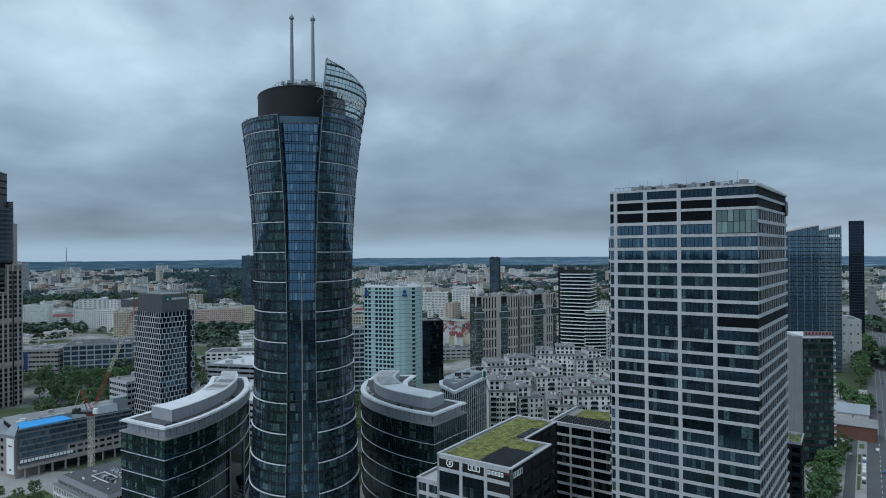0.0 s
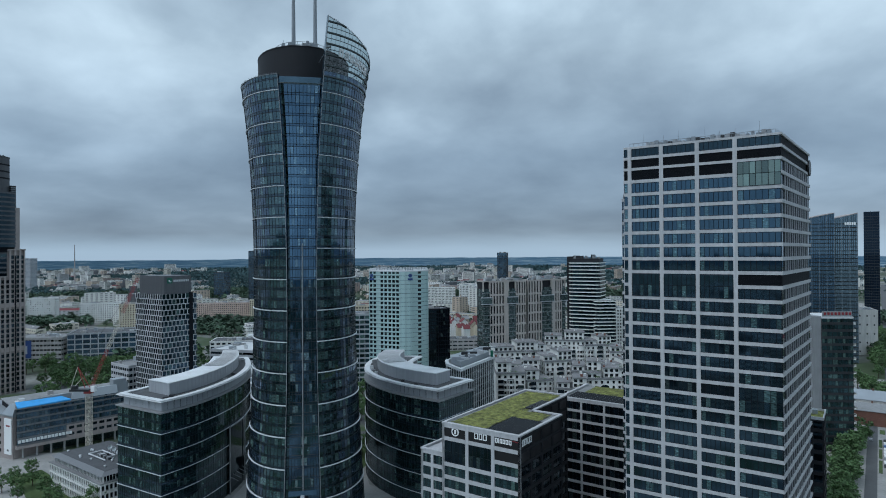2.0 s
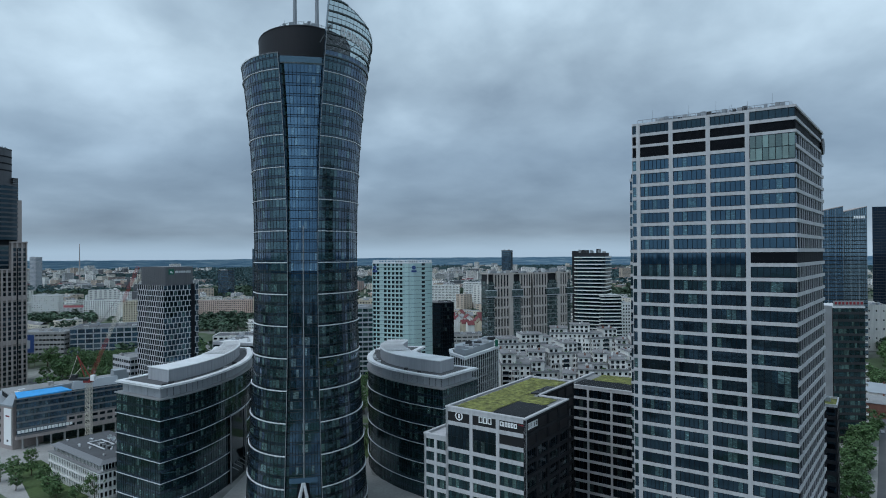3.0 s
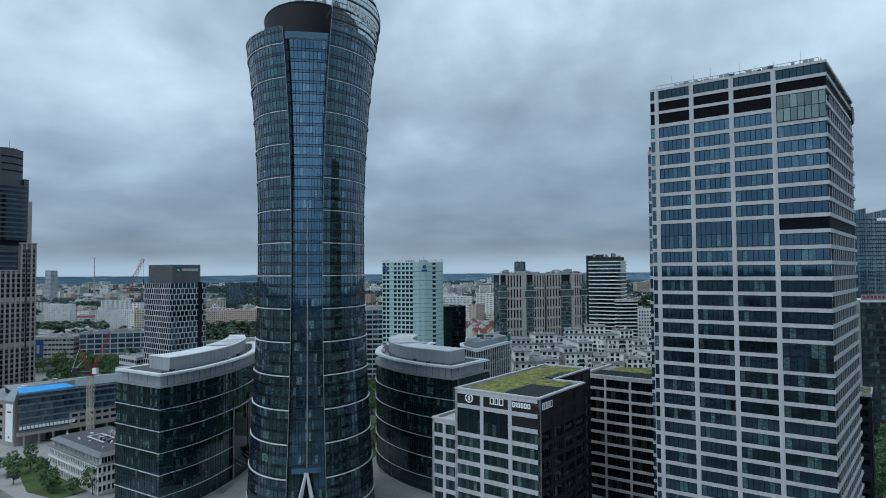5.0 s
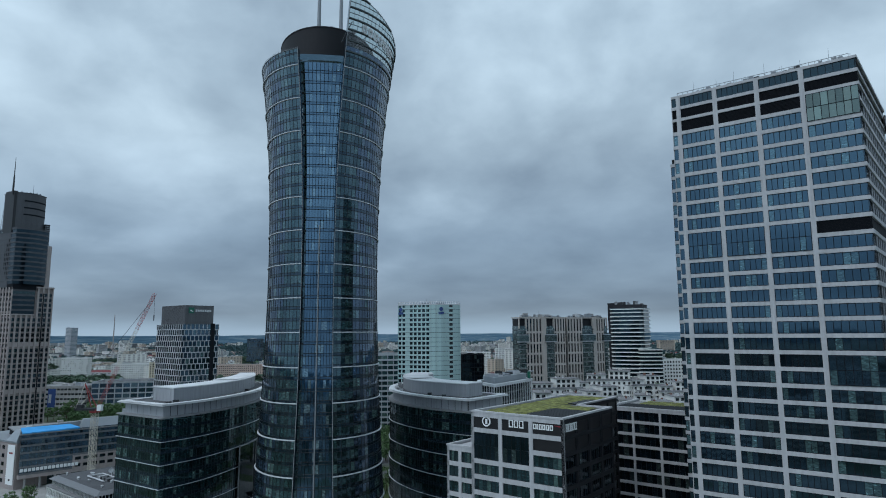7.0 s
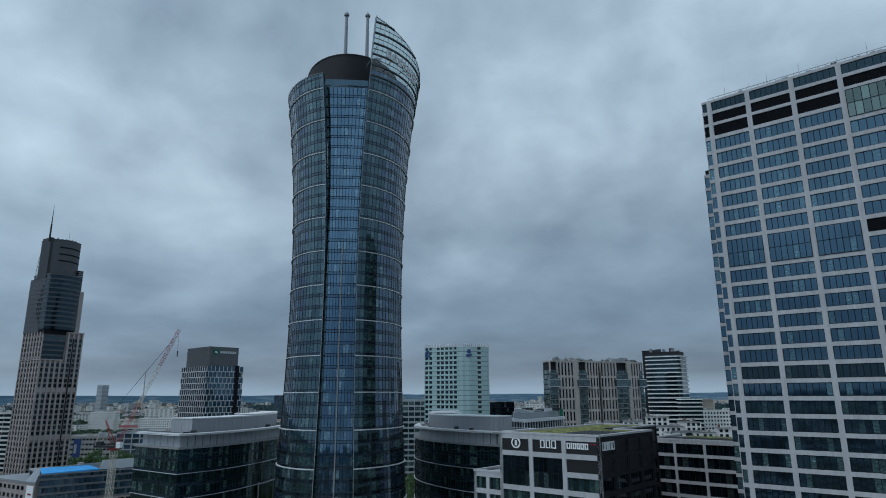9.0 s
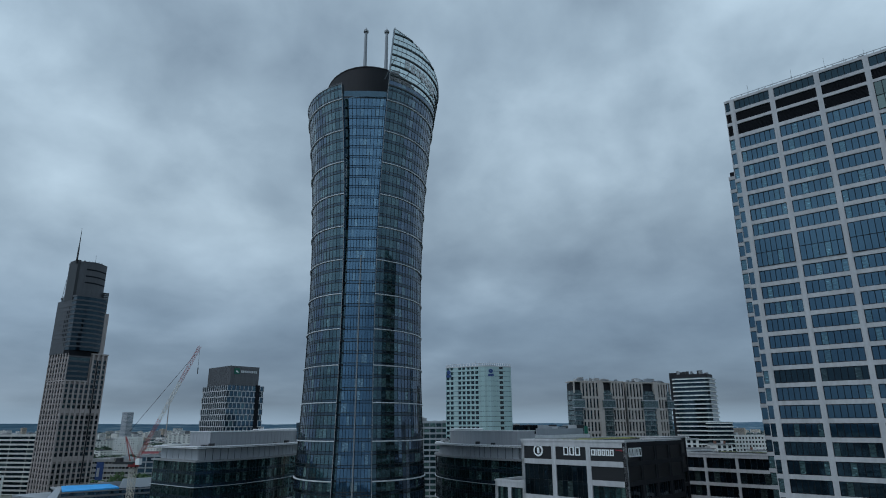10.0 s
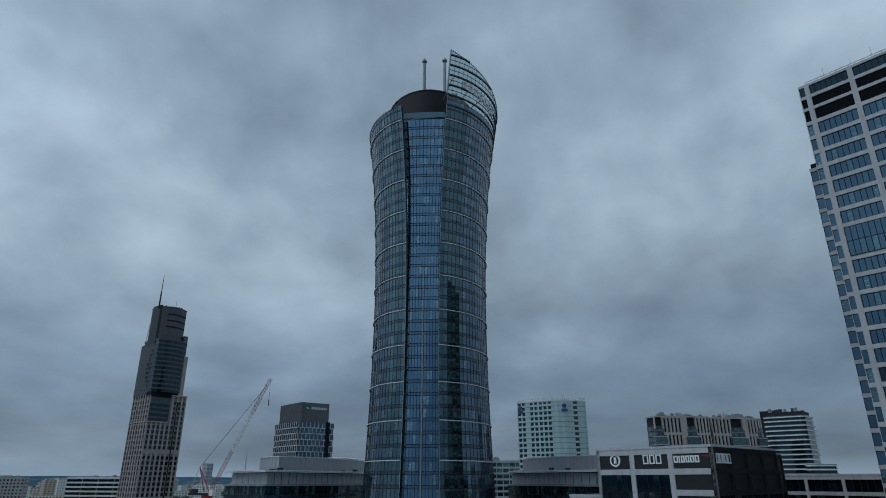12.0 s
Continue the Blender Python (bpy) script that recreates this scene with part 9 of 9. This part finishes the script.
def build_city():
    rng = random.Random(2024)
    g = Geo()
    woods, far_woods = Geo(), Geo()

    def block(x, y, turn, w, d, h, detail):
        m = pose(x, y, 0, 0, 0, turn)
        g.box(-w / 2, -d / 2, 0, w / 2, d / 2, h, 0, m)
        roof = rng.choice((2, 2, 4, 4, 2))
        if h < 13 and d < 18 and rng.random() < 0.3:
            # a pitched roof
            tile = 5 if rng.random() < 0.45 else 4
            a, b, c, e = m @ Vector((-w / 2, -d / 2, h)), m @ Vector((w / 2, -d / 2, h)), m @ Vector((w / 2, d / 2, h)), m @ Vector((-w / 2, d / 2, h))
            ra, rb = m @ Vector((-w / 2, 0, h + 3.6)), m @ Vector((w / 2, 0, h + 3.6))
            g.quad(a, b, rb, ra, tile)
            g.quad(c, e, ra, rb, tile)
        g.box(-w / 2 + 0.6, -d / 2 + 0.6, h - 0.4, w / 2 - 0.6, d / 2 - 0.6, h + 0.35, roof, m)
        for _ in range(2 if detail < 2 else 1):
            a = rng.uniform(2, 5)
            px, py = rng.uniform(-w / 2 + 1, w / 2 - 6), rng.uniform(-d / 2 + 1, d / 2 - 5)
            g.box(px, py, h, px + a, py + a * 0.7, h + rng.uniform(1.2, 3.2), 0, m)
        floors = max(2, int(h / 3.1))
        rot = m.to_3x3()
        for nx, ny, length, off in ((0, -1, w, d / 2), (0, 1, w, d / 2), (1, 0, d, w / 2), (-1, 0, d, w / 2)):
            out = rot @ Vector((nx, ny, 0))
            if out.dot(Vector((x, y - 25, 0))) > 0:
                continue
            along = Vector((-ny, nx, 0))
            base = Vector((nx, ny, 0)) * (off + 0.06)
            n = max(1, int(length / (3.2 if detail == 0 else 6.5))) if detail < 2 else 1
            fill = 0.5 if detail < 2 else 0.86
            for f in range(floors):
                z0 = f * h / floors + 0.9
                z1 = z0 + 1.5
                for c in range(n):
                    a = -length / 2 + length * (c + 0.5 - fill / 2) / n
                    b = a + length * fill / n
                    p, q = base + along * a, base + along * b
                    g.quad(m @ Vector((p.x, p.y, z0)), m @ Vector((q.x, q.y, z0)), m @ Vector((q.x, q.y, z1)), m @ Vector((p.x, p.y, z1)), 1 if detail == 0 else 3)

    def clump(x, y, size):
        # far crowns go to the mesh whose leaf colour holds the haze
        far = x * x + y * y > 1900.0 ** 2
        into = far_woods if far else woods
        top = rng.uniform(0.7, 1.1) * size
        for _ in range(12 if far else 26):
            a, u = rng.uniform(0, 6.28), rng.uniform(-0.5, 1.0)
            rr = size * 0.62 * math.sqrt(max(0.04, 1 - u * u)) * rng.uniform(0.7, 1.0)
            p = Vector((x + rr * math.cos(a), y + rr * math.sin(a), 1.5 + top * 0.55 * (1 + u)))
            e = Euler((rng.uniform(-0.8, 0.8), rng.uniform(-0.8, 0.8), rng.uniform(0, 6.28))).to_matrix()
            s = size * rng.uniform(0.13, 0.26)
            into.quad(p + e @ Vector((-s, -s, 0)), p + e @ Vector((s, -s * 0.7, s * 0.3)), p + e @ Vector((s * 0.9, s, 0)), p + e @ Vector((-s * 0.7, s * 0.8, s * 0.3)))

    cell = 56.0
    span = int(4700 / cell)
    for i in range(-span, span + 1):
        for j in range(-span, span + 1):
            x, y = i * cell + rng.uniform(-14, 14), j * cell + rng.uniform(-14, 14)
            dist = math.hypot(x, y)
            if dist > 4650:
                continue
            ahead = y > 300 and -1.28 * y - 120 < x < 0.8 * y + 150
            if not ahead and (dist > 1300 or dist < 90):
                continue
            if not is_clear(x, y, 16) or (60 < y < 345 and -330 < x < 320):
                continue
            green = noise.noise(Vector((x * 0.0016 + 3, y * 0.0016, 1.7))) + 0.55 * noise.noise(Vector((x * 0.006, y * 0.006, 4.0)))
            far_push = max(0.0, (dist - 2300) / 2600)
            if in_zone(x, y, 20):
                continue
            if green > (-0.05 if dist < 1700 else 0.05) - 0.5 * far_push:
                k = 12 if dist < 1500 else 7
                for _ in range(k):
                    clump(x + rng.uniform(-32, 32), y + rng.uniform(-32, 32), rng.uniform(6, 10) if dist < 1500 else rng.uniform(9, 16))
                continue
            detail = 0 if dist < 1000 else (1 if dist < 2000 else 2)
            if not ahead:
                detail = 2
            area = noise.noise(Vector((x * 0.0022, y * 0.0022, 9.0)))
            turn = AXIS + 60 * round(area * 2) + rng.choice((0, 90)) + rng.uniform(-4, 4)
            for _ in range(1 if rng.random() < 0.55 else 2):
                slab = rng.random() < 0.6
                w = rng.uniform(38, 72) if slab else rng.uniform(18, 34)
                d = rng.uniform(11, 15) if slab else rng.uniform(14, 24)
                h = rng.choice((6, 9, 12, 12, 15, 18)) if rng.random() < 0.88 else rng.uniform(22, 34)
                if dist > 1100 and rng.random() < 0.012:
                    h = rng.uniform(38, 54)
                if dist < 460:
                    h = min(h, 24)
                if not ahead:
                    h = rng.uniform(14, 38)
                block(x + rng.uniform(-12, 12), y + rng.uniform(-12, 12), turn, w, d, h, detail)
            for _ in range(7 if dist < 2200 else 3):
                clump(x + rng.uniform(-34, 34), y + rng.uniform(-34, 34), rng.uniform(5, 9))
    for zx, zy, rx, ry, n in ZONES:
        for _ in range(n):
            a, q = rng.uniform(0, 6.28), math.sqrt(rng.random())
            px, py = zx + rx * q * math.cos(a), zy + ry * q * math.sin(a)
            clump(px, py, rng.uniform(7, 12))
    lone("city_blocks", g, ("far_wall", "glass_plain", "roof_grey", "far_window", "roof_slate", "roof_tile"), "pale apartment slabs and low houses to the horizon", "city", "stuff")
    lone("city_trees", woods, "leaf_dark", "dark green trees and woods between the houses", "trees", "stuff")
    lone("far_trees", far_woods, "hazed_leaf", "far woods between suburbs, haze painted in as bluish green", "trees", "stuff")


build_city()
